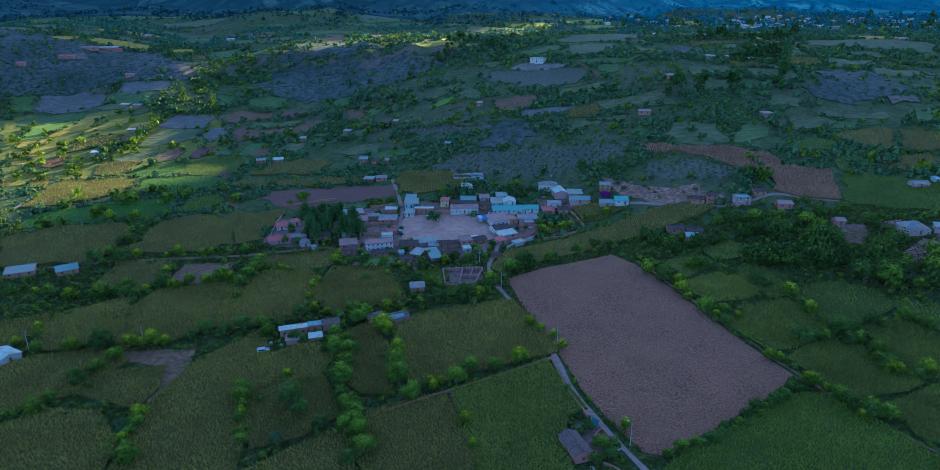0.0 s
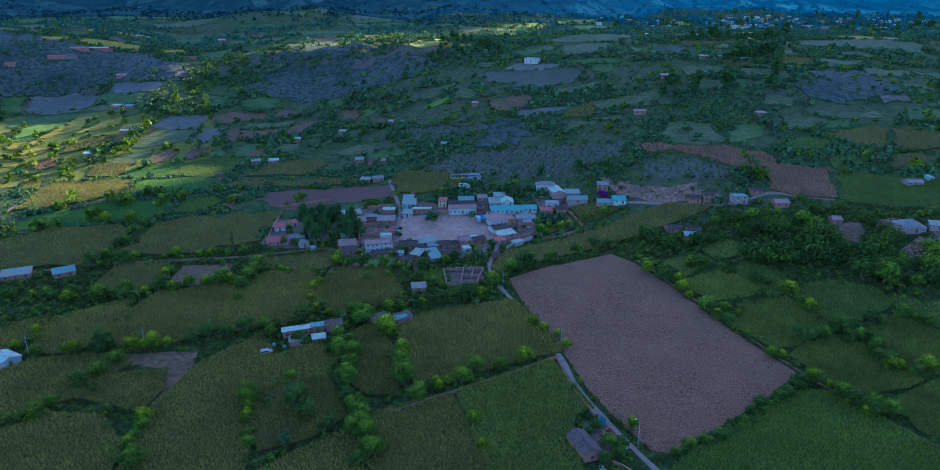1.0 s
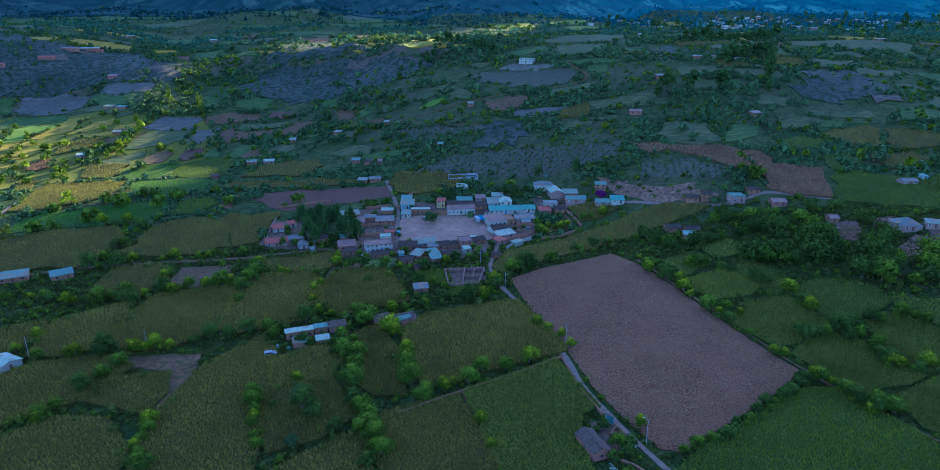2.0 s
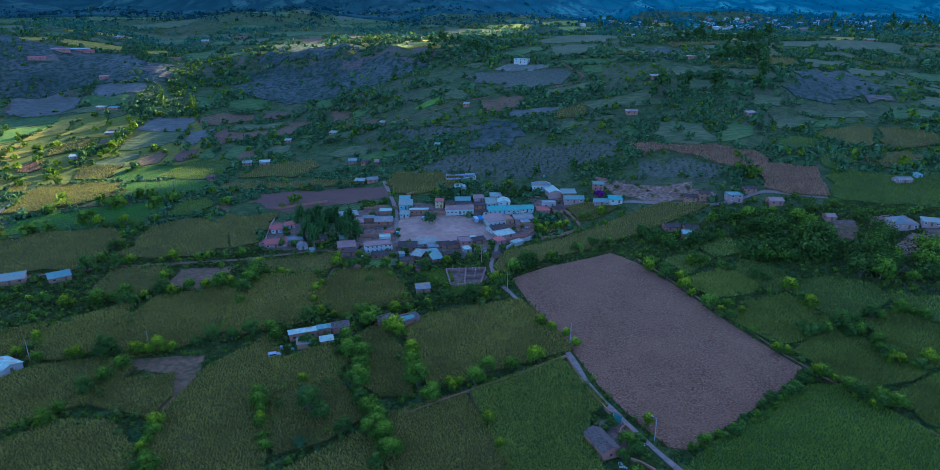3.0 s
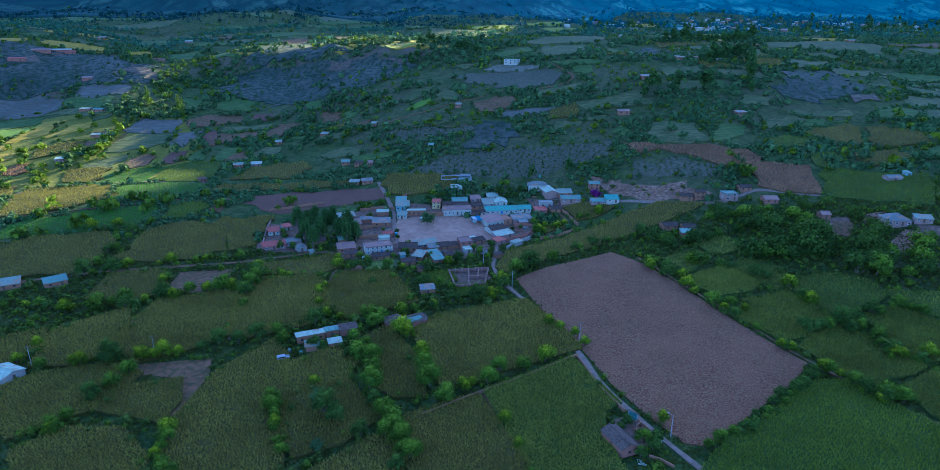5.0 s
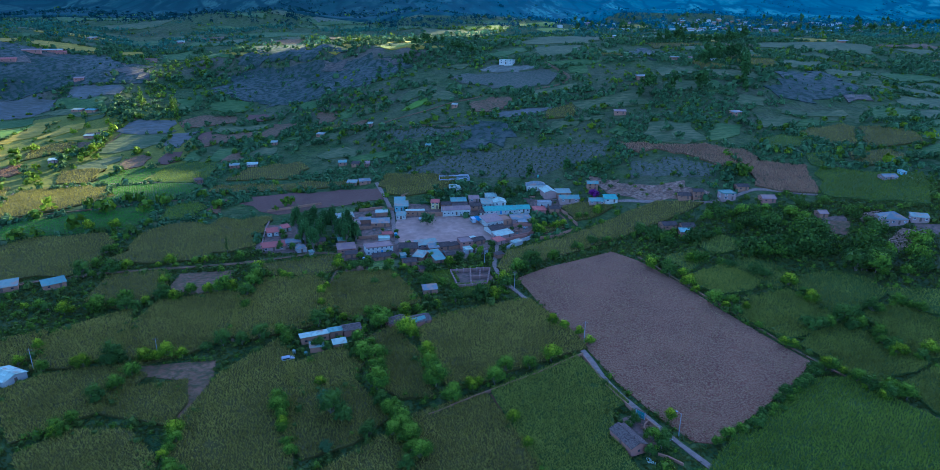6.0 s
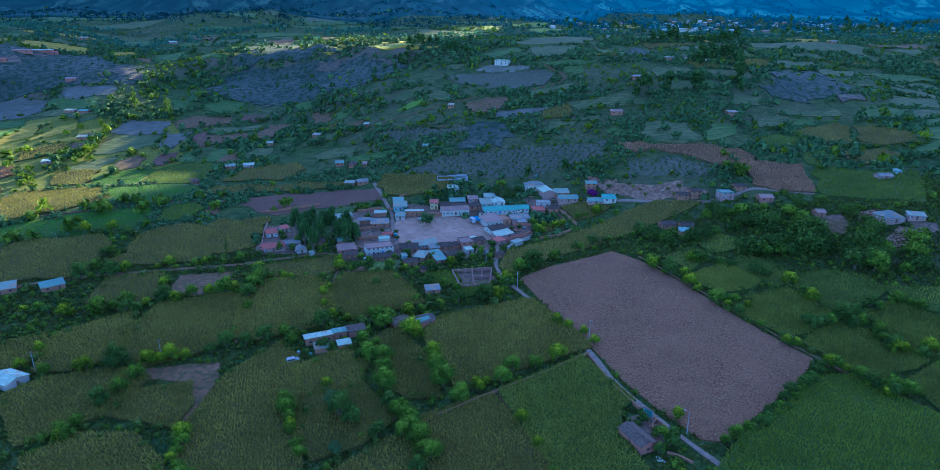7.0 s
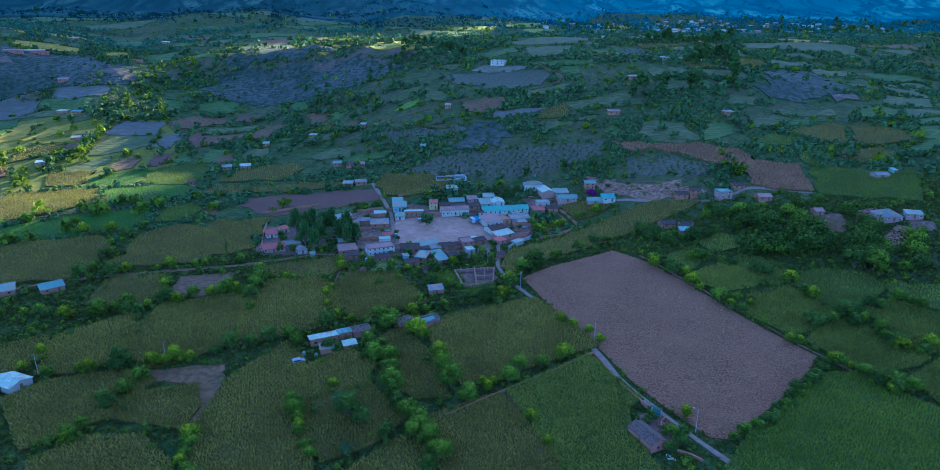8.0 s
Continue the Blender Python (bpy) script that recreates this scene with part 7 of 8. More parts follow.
house("low brick shed with red roof on a barren slope", -447.3, 750.4, 12, 16, 6, 2.6, "shed", "brick", "red_roof", openings=2)
house("long brick building with faded roof on a barren slope", -438.1, 782.2, 12, 18, 6, 2.6, "shed", "brick", "pink_roof", openings=2)
house("long pale-roofed brick building on a barren slope", -424.7, 798.5, 12, 20, 6, 2.6, "shed", "brick", "white_roof", openings=2)
house("small brick house with red roof on a barren slope", -414.3, 796.7, 12, 10, 6, 2.6, "shed", "brick", "red_roof", openings=2)
house("small brick hut with red roof on a barren slope", -476.9, 716.1, 12, 9, 6, 2.6, "shed", "brick", "red_roof", openings=2)
house("small brick hut with faded roof on a barren slope", -365.9, 722.0, 12, 9, 6, 2.6, "shed", "brick", "pink_roof", openings=2)

# Small sheds and walls among the houses
house("low ruined adobe room with tile roof", -11.6, 305.6, 19, 4.8, 3.9, 2.1, "gable", "adobe", "tile_roof", openings=1)
house("small adobe shed with tile roof", -8.3, 321.4, 23, 4.8, 3.9, 2.1, "shed", "adobe", "tile_roof", openings=0)
house("small hut with dark roof among garden trees", 12.9, 303.2, 26, 4.2, 2.9, 2.1, "shed", "adobe", "tile_roof", openings=0, name="hut")
house("small blue-walled shed by a street corner", -34.4, 306.8, 16, 2.4, 2.9, 2.1, "shed", "teal_wall", "zinc", openings=0, name="hut")
house("lean-to with rusty sheet roof in a yard", -56.8, 367.5, 2, 6.6, 3.9, 2.1, "shed", "adobe", "grey_roof", openings=0, name="hut")
house("lean-to with rusty sheet roof by a wall", -43.3, 342.4, 5, 5.2, 2.9, 2.1, "shed", "brick", "red_roof", openings=0, name="hut")
house("small shed with weathered roof in a yard", 33.6, 355.5, 4, 4.9, 3.9, 2.1, "shed", "adobe", "grey_roof", openings=0, name="hut")
house("small shed with pale roof below the houses", 25.4, 324.8, 38, 6.3, 2.9, 2.1, "shed", "grey_wall", "zinc", openings=0, name="hut")
house("small house with tile roof in a garden", -24.8, 286.6, 17, 4.1, 4.9, 2.1, "gable", "adobe", "tile_roof", openings=1)
house("brown-roofed shed in a walled yard", -80.0, 335.7, 12, 7.8, 5.9, 2.1, "gable", "adobe", "tile_roof", openings=1)
house("small house with blue roof beside tall trees", -87.3, 344.2, 14, 3.8, 3.9, 2.1, "shed", "white_wall", "blue_roof", openings=1)
yard_wall("adobe wall between yards", "adobe", 2.0, (-58.7, 340.1), (-45.8, 342.6), (-39.3, 343.9))
yard_wall("adobe wall round an empty yard", "adobe", 2.0, (-61.5, 385.2), (-48.5, 387.1), (-40.3, 383.7))
yard_wall("adobe wall along a lane", "adobe", 1.8, (58.0, 370.4), (61.1, 360.6), (63.8, 347.0))
yard_wall("adobe wall behind the row of houses", "adobe", 1.8, (-35.3, 387.6), (-36.1, 401.8), (-30.5, 408.0))
yard_wall("brick wall of a walled yard", "brick", 2.0, (19.1, 330.2), (33.1, 337.2), (38.5, 346.6))
yard_wall("adobe wall beside a path between fields", "adobe", 1.6, (39.6, 332.6), (51.0, 335.4), (60.1, 342.2))
plant("dark", -38.5, 347.7, 0.50)
plant("dark", -37.8, 338.0, 0.50)
plant("mid", -60.6, 392.1, 0.80)
plant("mid", -49.0, 394.9, 0.80)
plant("mid", -54.9, 374.5, 0.80)
plant("mid", 4.7, 311.9, 0.80)
plant("mid", 7.5, 301.3, 0.80)
plant("mid", 2.0, 316.2, 0.80)
plant("mid", -12.6, 295.3, 0.80)
plant("mid", -55.7, 309.1, 0.80)
plant("mid", -51.6, 303.2, 0.80)
plant("dark", -20.9, 396.7, 0.80)
plant("dark", -11.5, 396.8, 0.80)
plant("dark", -17.3, 389.1, 0.80)
plant("dark", -3.8, 402.1, 0.80)
plant("dark", 11.6, 402.6, 0.80)
plant("dark", 29.4, 390.8, 0.80)
plant("dark", 37.7, 396.8, 0.80)
plant("dark", -90.6, 337.9, 0.80)
plant("dark", -98.3, 341.6, 0.80)
plant("dark", -97.7, 326.3, 0.80)
plant("dark", -91.4, 325.4, 0.80)
water_tank("teal plastic water tank on a flat roof", 51.8, 405.8, 13.9, "teal_roof")

# Clutter in the village yards
def woodpile(x, y, turn, count, ln=1.8):
    """Split logs heaped in layers against a wall."""
    root = tagged(new("woodpile"), "heap of dry firewood stacked in a yard", "firewood")
    root.matrix_basis = pose(x, y, float(height(x, y)) + 0.1, 0, 0, turn)
    rng = random.Random(int(abs(x * 11 + y)))
    for k in range(count):
        bm = bmesh.new()
        layer, at = divmod(k, 5)
        px, pz = 0.26 * (at - 2) + 0.13 * (layer % 2), 0.14 + 0.22 * layer
        limb(bm, (px, -ln / 2 + rng.uniform(-0.2, 0.2), pz), (px + rng.uniform(-0.08, 0.08), ln / 2 + rng.uniform(-0.2, 0.2), pz), 0.13, 0.10, 6)
        part("log", bm, "bark", root)
    return root


def water_drum(x, y, mat):
    """A steel drum with rims and a lid, standing in a yard."""
    root = tagged(new("drum"), "old steel drum standing in a house yard", "drum")
    root.matrix_basis = pose(x, y, float(height(x, y)) + 0.12)
    bm = bmesh.new()
    limb(bm, (0, 0, 0), (0, 0, 0.88), 0.29, 0.29, 14)
    part("body", bm, mat, root)
    for z in (0.02, 0.3, 0.58, 0.86):
        bm = bmesh.new()
        limb(bm, (0, 0, z), (0, 0, z + 0.04), 0.31, 0.31, 14)
        part("rim", bm, mat, root)
    return root


yard_rng = random.Random(77)
for x0, y0, x1, y1, n in ((-58, 345, -43, 382, 9), (22, 340, 38, 352, 7), (-34, 308, 8, 316, 9), (-60, 312, -42, 333, 6), (10, 376, 32, 380, 3), (42, 372, 60, 392, 5), (-100, 330, -72, 350, 7)):
    for k in range(n):
        x, y = yard_rng.uniform(x0, x1), yard_rng.uniform(y0, y1)
        if any(math.hypot(x - hx, y - hy) < r for hx, hy, r in BUILT):
            continue
        pick = yard_rng.random()
        if pick < 0.3:
            woodpile(x, y, yard_rng.uniform(0, 180), yard_rng.choice((8, 12, 15)))
        elif pick < 0.55:
            rock_pile("small heap of rubble in a house yard", x, y, yard_rng.uniform(0.5, 1.1), 22, yard_rng.choice(("adobe", "grey_wall", "brick")))
        elif pick < 0.75:
            sheet_pile("old roof sheets lying in a house yard", x, y, yard_rng.uniform(0, 180), yard_rng.choice(("zinc", "grey_roof", "pink_roof")), 3)
        elif pick < 0.87:
            water_drum(x, y, yard_rng.choice(("teal_paint_old", "grey_roof", "blue_roof")))
        else:
            plant(yard_rng.choice(("dark", "mid")), x, y, 0.45)

# Yard of the old farmhouse by the road
farm_gate(35.9, 164.2, 37.6, 162.1)
yard_wall("broken adobe wall of a farmyard", "adobe", 1.5, (37.8, 161.6), (38.8, 158.9), (39.8, 156.3))
yard_wall("broken adobe wall across a farmyard", "adobe", 1.3, (38.2, 160.2), (36.4, 158.6), (35.6, 156.6))
yard_wall("low tumbled adobe wall beside a farm track", "adobe", 0.9, (36.0, 146.2), (38.6, 144.4), (41.2, 141.4))
sheet_pile("loose pale roof sheets lying in a farmyard", 38.9, 157.2, 25, "zinc", 4)
sheet_pile("loose pale roof sheets lying beside the road", 41.3, 152.3, 40, "white_roof", 2)
sheet_pile("scraps of pale sheeting on the ground", 32.8, 143.2, -30, "white_roof", 3)

# Poles and vehicles
street_lamp(45.0, 154.0, 140)
utility_pole(31.1, 207.5, 8.5)
utility_pole(13.3, 255.8, 8.5)
utility_pole(4.6, 292.6, 8.5)
utility_pole(-118.9, 211.8, 8.5)
utility_pole(-157.9, 207.4, 8.5)
vehicle("white and teal minibus parked in the plaza", "bus", 5.6, 361.2, 100, 6.5, 2.2, 2.6, "white_paint", "teal_paint")
vehicle("white car parked under a tree in the plaza", "car", -24.7, 366.2, 95, 4.2, 1.7, 1.5, "white_paint", "white_paint")
market_stall(8.4, 361.2, -60, 7.0, 3.6)
water_tank("blue plastic drum in a farmyard", -68.2, 210.1, 0.2, "blue_roof")
water_tank("grey metal drum beside a farm shed", -72.6, 212.0, 0.1, "zinc")
rock_pile("heap of stones and rubble in a farmyard", 36.6, 157.6, 0.9, 40)
rock_pile("fallen adobe rubble by a ruined house", -51.1, 222.6, 1.5, 40)
rock_pile("rubble in a village yard", -51.0, 340.9, 2.0, 40)
rock_pile("rubble and bricks in a yard", 29.7, 348.3, 2.5, 50)
vehicle("grey pickup parked by a farm shed", "car", -73.7, 206.7, 20, 4.4, 1.8, 1.6, "concrete", "concrete")
vehicle("dark teal car parked at the street corner", "car", -38.7, 344.2, 92, 4.2, 1.7, 1.5, "teal_paint", "teal_paint")
vehicle("pale car parked below the houses", "car", 26.9, 328.9, 15, 4.2, 1.7, 1.5, "white_paint", "white_paint")
vehicle("white car parked by a house", "car", -52.3, 306.2, 10, 4.2, 1.7, 1.5, "white_paint", "white_paint")
rock_pile("tumbled stones and earth on an eroded bank", 118.4, 371.6, 7.0, 110)
rock_pile("tumbled stones and earth below an eroded slope", 130.0, 358.1, 6.0, 90)
rock_pile("broken adobe and stones beside the road", 99.3, 379.3, 5.0, 70)
plant("dark", 105.0, 381.0, 0.50)
plant("dark", 109.0, 372.6, 0.50)
plant("dark", 124.0, 366.8, 0.50)
plant("dark", 90.7, 389.9, 0.50)
plant("dark", 140.9, 350.6, 0.50)
plant("dark", 138.3, 362.3, 0.50)
plant("dark", 93.0, 383.3, 0.50)
plant("dark", 131.0, 367.2, 0.50)
plant("mid", 106.7, 377.6, 0.45)
plant("mid", 110.3, 366.6, 0.45)
plant("mid", 125.7, 360.8, 0.45)
plant("mid", 121.9, 374.3, 0.45)
plant("mid", -111.8, 390.5, 0.70)
plant("mid", -66.5, 310.5, 0.70)
plant("mid", -59.4, 292.0, 0.70)
plant("mid", -71.5, 283.2, 0.70)
plant("mid", -91.1, 290.0, 0.70)
plant("mid", -38.9, 306.5, 0.70)
plant("mid", -31.8, 324.7, 0.70)
plant("mid", -16.4, 320.1, 0.70)
plant("mid", -17.0, 266.7, 0.70)
plant("mid", -12.4, 258.7, 0.70)
plant("mid", -1.0, 301.4, 0.70)
plant("mid", 3.7, 308.1, 0.70)
plant("mid", 7.5, 254.8, 0.70)
plant("mid", -28.8, 287.1, 0.70)
plant("mid", -38.0, 278.1, 0.70)
plant("mid", -61.8, 386.9, 0.70)
plant("mid", -17.7, 404.4, 0.70)
plant("mid", -5.0, 404.9, 0.70)
plant("mid", 15.5, 405.6, 0.70)
plant("mid", 34.0, 392.3, 0.70)
plant("mid", 34.4, 372.8, 0.70)
plant("mid", -45.4, 406.0, 0.70)
plant("mid", -91.2, 340.8, 0.70)
plant("mid", -100.9, 350.5, 0.70)
plant("dark", -20.4, 303.9, 0.72)
plant("dark", 4.6, 397.3, 0.72)
plant("dark", 25.4, 401.4, 0.72)
plant("dark", -13.5, 409.5, 0.72)
plant("dark", -33.2, 381.5, 0.72)
plant("dark", -57.3, 392.0, 0.72)
plant("dark", 11.7, 321.2, 0.72)
plant("dark", -84.0, 369.8, 0.72)
plant("dark", -46.8, 272.1, 0.72)
plant("dark", -41.7, 289.2, 0.72)
plant("dark", -25.6, 270.6, 0.72)
plant("dark", -41.9, 309.8, 0.72)
plant("dark", -33.0, 310.4, 0.72)
plant("lime", 42.4, 340.9, 0.80)
plant("lime", 45.4, 350.0, 0.80)
plant("lime", -67.6, 270.1, 0.80)
plant("lime", -69.9, 267.7, 0.80)
plant("lime", 4.0, 253.5, 0.80)
plant("lime", -66.3, 307.7, 0.80)

# Trees that stand out
plant("grey", -20.8, 359.6, 1.75)
plant("lime", 45.5, 161.6, 0.85)
plant("lime", -1.4, 164.3, 0.85)
plant("lime", 22.7, 221.8, 0.85)
plant("lime", 26.4, 218.5, 0.85)
plant("lime", 30.6, 212.4, 0.85)
plant("lime", -67.9, 251.7, 0.75)
plant("lime", -69.3, 263.5, 0.75)
plant("lime", -63.1, 239.8, 0.75)
plant("lime", -68.2, 236.6, 0.75)
plant("lime", -57.5, 237.3, 0.75)
plant("lime", -12.5, 184.6, 0.75)
plant("lime", -9.5, 184.6, 0.75)
plant("lime", 16.7, 198.3, 0.75)
plant("lime", -71.3, 176.7, 0.75)
plant("lime", -69.2, 169.0, 0.75)
plant("lime", -60.7, 189.9, 0.75)
plant("lime", -89.0, 286.1, 0.75)
plant("lime", -85.9, 285.3, 0.75)
plant("lime", -65.4, 295.9, 1.25)
plant("lime", -98.6, 166.7, 1.25)
plant("lime", 9.4, 260.3, 1.25)
plant("lime", 40.0, 340.7, 1.25)
plant("lime", 77.5, 356.6, 1.25)
plant("lime", -129.5, 262.0, 1.25)
plant("lime", -164.1, 222.9, 0.80)
plant("lime", -164.5, 211.3, 0.80)
plant("lime", -166.1, 252.6, 0.80)
plant("lime", -118.3, 270.4, 0.80)
plant("lime", -140.1, 280.3, 0.80)
plant("lime", -140.3, 259.8, 0.80)
plant("lime", -119.4, 210.4, 0.80)
plant("lime", 110.5, 205.6, 0.80)
plant("lime", 117.4, 187.4, 0.80)
plant("lime", 149.6, 199.2, 0.80)
plant("lime", 106.3, 234.3, 0.80)
plant("lime", 91.4, 265.0, 0.80)
plant("lime", 1.0, 152.8, 0.80)
plant("lime", -98.6, 155.8, 0.80)
plant("lime", -132.5, 169.1, 0.80)
plant("lime", 32.7, 205.5, 0.80)
plant("mid", 146.3, 219.8, 1.25)
plant("mid", 148.5, 211.7, 1.25)
plant("mid", 128.3, 170.9, 1.25)
plant("mid", 101.4, 237.4, 1.25)
plant("mid", -157.9, 256.3, 1.25)
plant("mid", 0.2, 191.4, 1.25)
plant("mid", -113.8, 269.1, 1.25)
plant("mid", -148.0, 259.6, 1.25)
plant("mid", 123.9, 173.0, 1.25)
plant("mid", -42.8, 228.3, 1.25)
plant("mid", -41.3, 233.4, 1.25)
plant("mid", -46.2, 234.7, 1.25)
plant("mid", -34.8, 166.4, 1.35)
plant("mid", -31.6, 157.8, 1.35)
plant("mid", -37.7, 172.5, 1.35)
plant("mid", -42.0, 186.0, 1.35)
plant("mid", -47.7, 205.4, 1.35)
plant("mid", -28.7, 149.9, 1.35)
plant("mid", -36.4, 160.6, 1.35)
plant("flower", 80.5, 376.5, 1.15)
plant("tall", -86.2, 335.6, 1.10)
plant("tall", -78.9, 339.7, 1.10)
plant("tall", -92.9, 353.1, 1.10)
plant("tall", -78.4, 353.7, 1.10)
plant("tall", -68.8, 338.7, 1.10)
plant("tall", -60.1, 335.4, 1.10)
plant("tall", -65.0, 345.5, 1.10)
plant("tall", -79.9, 322.0, 1.10)
plant("tall", -85.1, 361.6, 1.10)
plant("tall", -73.9, 353.7, 1.10)
plant("tall", -87.4, 348.5, 1.10)
plant("tall", -64.3, 331.6, 1.10)
plant("mid", 36.5, 152.3, 0.95)
plant("dark", 33.6, 146.4, 0.6)
plant("dark", 39.6, 151.2, 0.75)
plant("dark", 38.2, 148.8, 0.65)
plant("dark", 34.0, 160.4, 0.6)
plant("dark", 31.6, 158.2, 0.5)
plant("dark", -61.2, 212.7, 0.80)
plant("dark", -51.1, 206.3, 0.80)
plant("dark", -48.5, 209.7, 0.80)
plant("dark", -64.5, 214.5, 0.80)
plant("mid", -50.3, 218.8, 1.00)
plant("mid", -45.9, 213.1, 1.00)
plant("mid", -76.3, 219.4, 1.00)
plant("tall", 46.8, 409.6, 1.00)
plant("tall", 71.8, 410.5, 1.00)
plant("cypress", -122.7, 320.3, 1.00)
plant("cypress", 49.7, 416.6, 1.00)
plant("poplar", -245.0, 627.7, 1.00)
plant("poplar", -240.8, 623.6, 1.00)
plant("poplar", -277.4, 642.9, 1.00)

# Hedgerows
hedge(["dark", "dark", "dark", "mid"], 2.4, 0.46, (55.2, 148.2), (75.2, 161.9), (102.4, 183.2), (112.0, 190.4))
hedge(["dark", "mid", "lime"], 7.0, 0.80, (80.1, 283.4), (91.5, 248.6), (103.0, 219.7), (111.9, 195.0), (119.0, 181.2), (125.3, 160.4))
hedge(["lime", "lime", "mid"], 5.5, 0.95, (-32.7, 221.8), (-25.0, 208.8), (-24.3, 185.6), (-17.8, 178.7), (-22.5, 169.3))
hedge(["mid", "dark"], 6.0, 0.90, (-46.8, 211.8), (-41.0, 197.1), (-41.3, 182.5), (-37.5, 166.4), (-31.2, 155.1), (-31.2, 145.0))
hedge(["mid", "lime", "dark"], 7.0, 0.85, (-67.0, 231.7), (-53.2, 233.9), (-41.9, 237.7), (-30.0, 239.2), (-15.8, 245.4), (4.0, 246.6), (11.9, 260.1))
hedge(["dark", "mid"], 6.0, 0.90, (15.2, 273.7), (33.3, 291.5), (60.5, 315.5), (82.9, 319.6), (104.0, 329.3))
hedge(["mid", "lime"], 8.0, 0.80, (-16.1, 180.3), (-8.5, 183.5), (3.2, 191.3), (19.7, 197.1))
hedge(["lime", "mid"], 6.0, 0.75, (-70.0, 169.6), (-72.2, 179.3), (-67.4, 160.8), (-64.3, 150.0))
hedge(["dark", "mid", "lime"], 7.0, 0.85, (-198.1, 251.2), (-186.7, 257.2), (-165.4, 251.4), (-154.4, 254.6), (-144.1, 251.7), (-135.8, 264.5), (-121.5, 268.2), (-105.4, 272.1))
hedge(["mid", "lime", "dark"], 8.0, 0.85, (-156.9, 206.1), (-145.3, 208.2), (-131.4, 210.4), (-118.3, 210.4), (-106.8, 214.0), (-96.7, 219.6), (-87.3, 221.9), (-75.0, 226.7))
hedge(["dark", "mid"], 7.0, 0.85, (-133.6, 166.7), (-130.4, 179.5), (-127.8, 192.0), (-122.7, 201.9))
hedge(["mid", "lime"], 7.0, 0.85, (-92.4, 145.1), (-97.3, 156.7), (-98.6, 166.7))
hedge(["dark", "mid"], 7.0, 0.90, (-177.9, 294.2), (-178.0, 324.8), (-173.6, 350.9))
hedge(["dark", "mid", "lime"], 8.0, 0.85, (-179.8, 287.0), (-157.2, 299.4), (-136.1, 305.5), (-114.5, 312.3), (-99.1, 291.6), (-101.4, 272.2), (-98.7, 252.1))
hedge(["dark", "mid"], 9.0, 0.85, (-241.9, 539.9), (-220.3, 549.3), (-190.3, 534.6), (-212.8, 502.5), (-238.9, 487.3))
hedge(["dark", "mid"], 7.0, 0.90, (-153.2, 409.7), (-143.8, 429.5), (-123.5, 429.3), (-91.9, 434.1), (-66.5, 428.9))
hedge(["dark", "mid", "lime"], 7.0, 0.90, (96.9, 283.6), (112.3, 279.4), (124.0, 267.1), (135.2, 256.3), (140.7, 231.2), (144.6, 212.6), (148.0, 193.2), (163.8, 199.4))
hedge(["dark", "mid"], 7.0, 0.90, (119.4, 215.6), (142.2, 224.9), (158.5, 229.7), (170.1, 233.8), (177.2, 220.2))
hedge(["dark", "dark", "mid"], 8.0, 1.00, (93.5, 324.9), (102.4, 302.0), (131.6, 310.0), (157.9, 316.4), (176.3, 317.4), (177.8, 296.4), (145.7, 287.2), (130.5, 283.9), (155.9, 279.2), (179.0, 272.6), (183.0, 256.5), (165.6, 261.3))
hedge(["dark", "mid"], 8.0, 1.00, (129.1, 339.1), (152.0, 332.2), (171.3, 326.3), (192.6, 326.3), (208.7, 311.9))
hedge(["dark", "grey"], 8.0, 0.90, (-67.6, 186.3), (-60.7, 182.7), (-51.0, 166.5), (-42.5, 160.7), (-59.7, 153.9))
hedge(["dark", "mid", "lime"], 9.0, 0.90, (-25.2, 269.4), (-16.3, 254.7))
hedge(["dark", "mid", "lime"], 9.0, 0.80, (-7.0, 297.8), (-18.3, 289.1), (-23.7, 285.1), (-41.9, 294.8), (-52.9, 291.1), (-62.4, 295.8))
hedge(["lime", "mid"], 7.0, 0.90, (40.0, 357.5), (40.0, 340.7), (78.4, 361.5), (81.2, 358.3))
hedge(["dark", "mid"], 8.0, 1.00, (17.7, 406.8), (29.1, 405.2), (35.6, 389.5), (6.2, 407.1), (-9.2, 404.7), (-31.8, 398.0))
hedge(["mid", "dark", "lime"], 4.5, 1.20, (-292.5, 511.4), (-287.3, 530.2), (-283.2, 537.4), (-282.9, 555.3), (-284.7, 578.2), (-282.1, 597.4), (-279.8, 622.5))
hedge(["dark", "dark", "dark", "mid"], 5.0, 1.30, (92.9, 322.6), (102.4, 302.0), (131.1, 308.7), (157.4, 315.2), (175.7, 316.2), (177.2, 295.3), (145.2, 286.1), (130.0, 282.8), (155.4, 278.2), (178.6, 271.7), (183.0, 256.5), (165.6, 261.3))
hedge(["dark", "dark", "mid"], 6.0, 1.25, (126.0, 329.4), (140.7, 327.0), (157.8, 323.4), (167.1, 310.1), (150.3, 305.0), (159.3, 292.9), (170.1, 280.8), (171.9, 301.7), (172.7, 329.5), (163.6, 330.1))
hedge(["dark", "mid"], 5.5, 1.20, (194.4, 306.8), (200.5, 297.3), (195.5, 283.6), (185.9, 275.7), (195.9, 261.9), (206.8, 268.3), (193.0, 248.9), (178.6, 248.7), (172.2, 264.5))
hedge(["dark", "mid"], 6.0, 1.20, (166.6, 400.7), (175.3, 394.0), (172.9, 378.3), (161.9, 372.3), (176.6, 370.1), (165.3, 386.7))

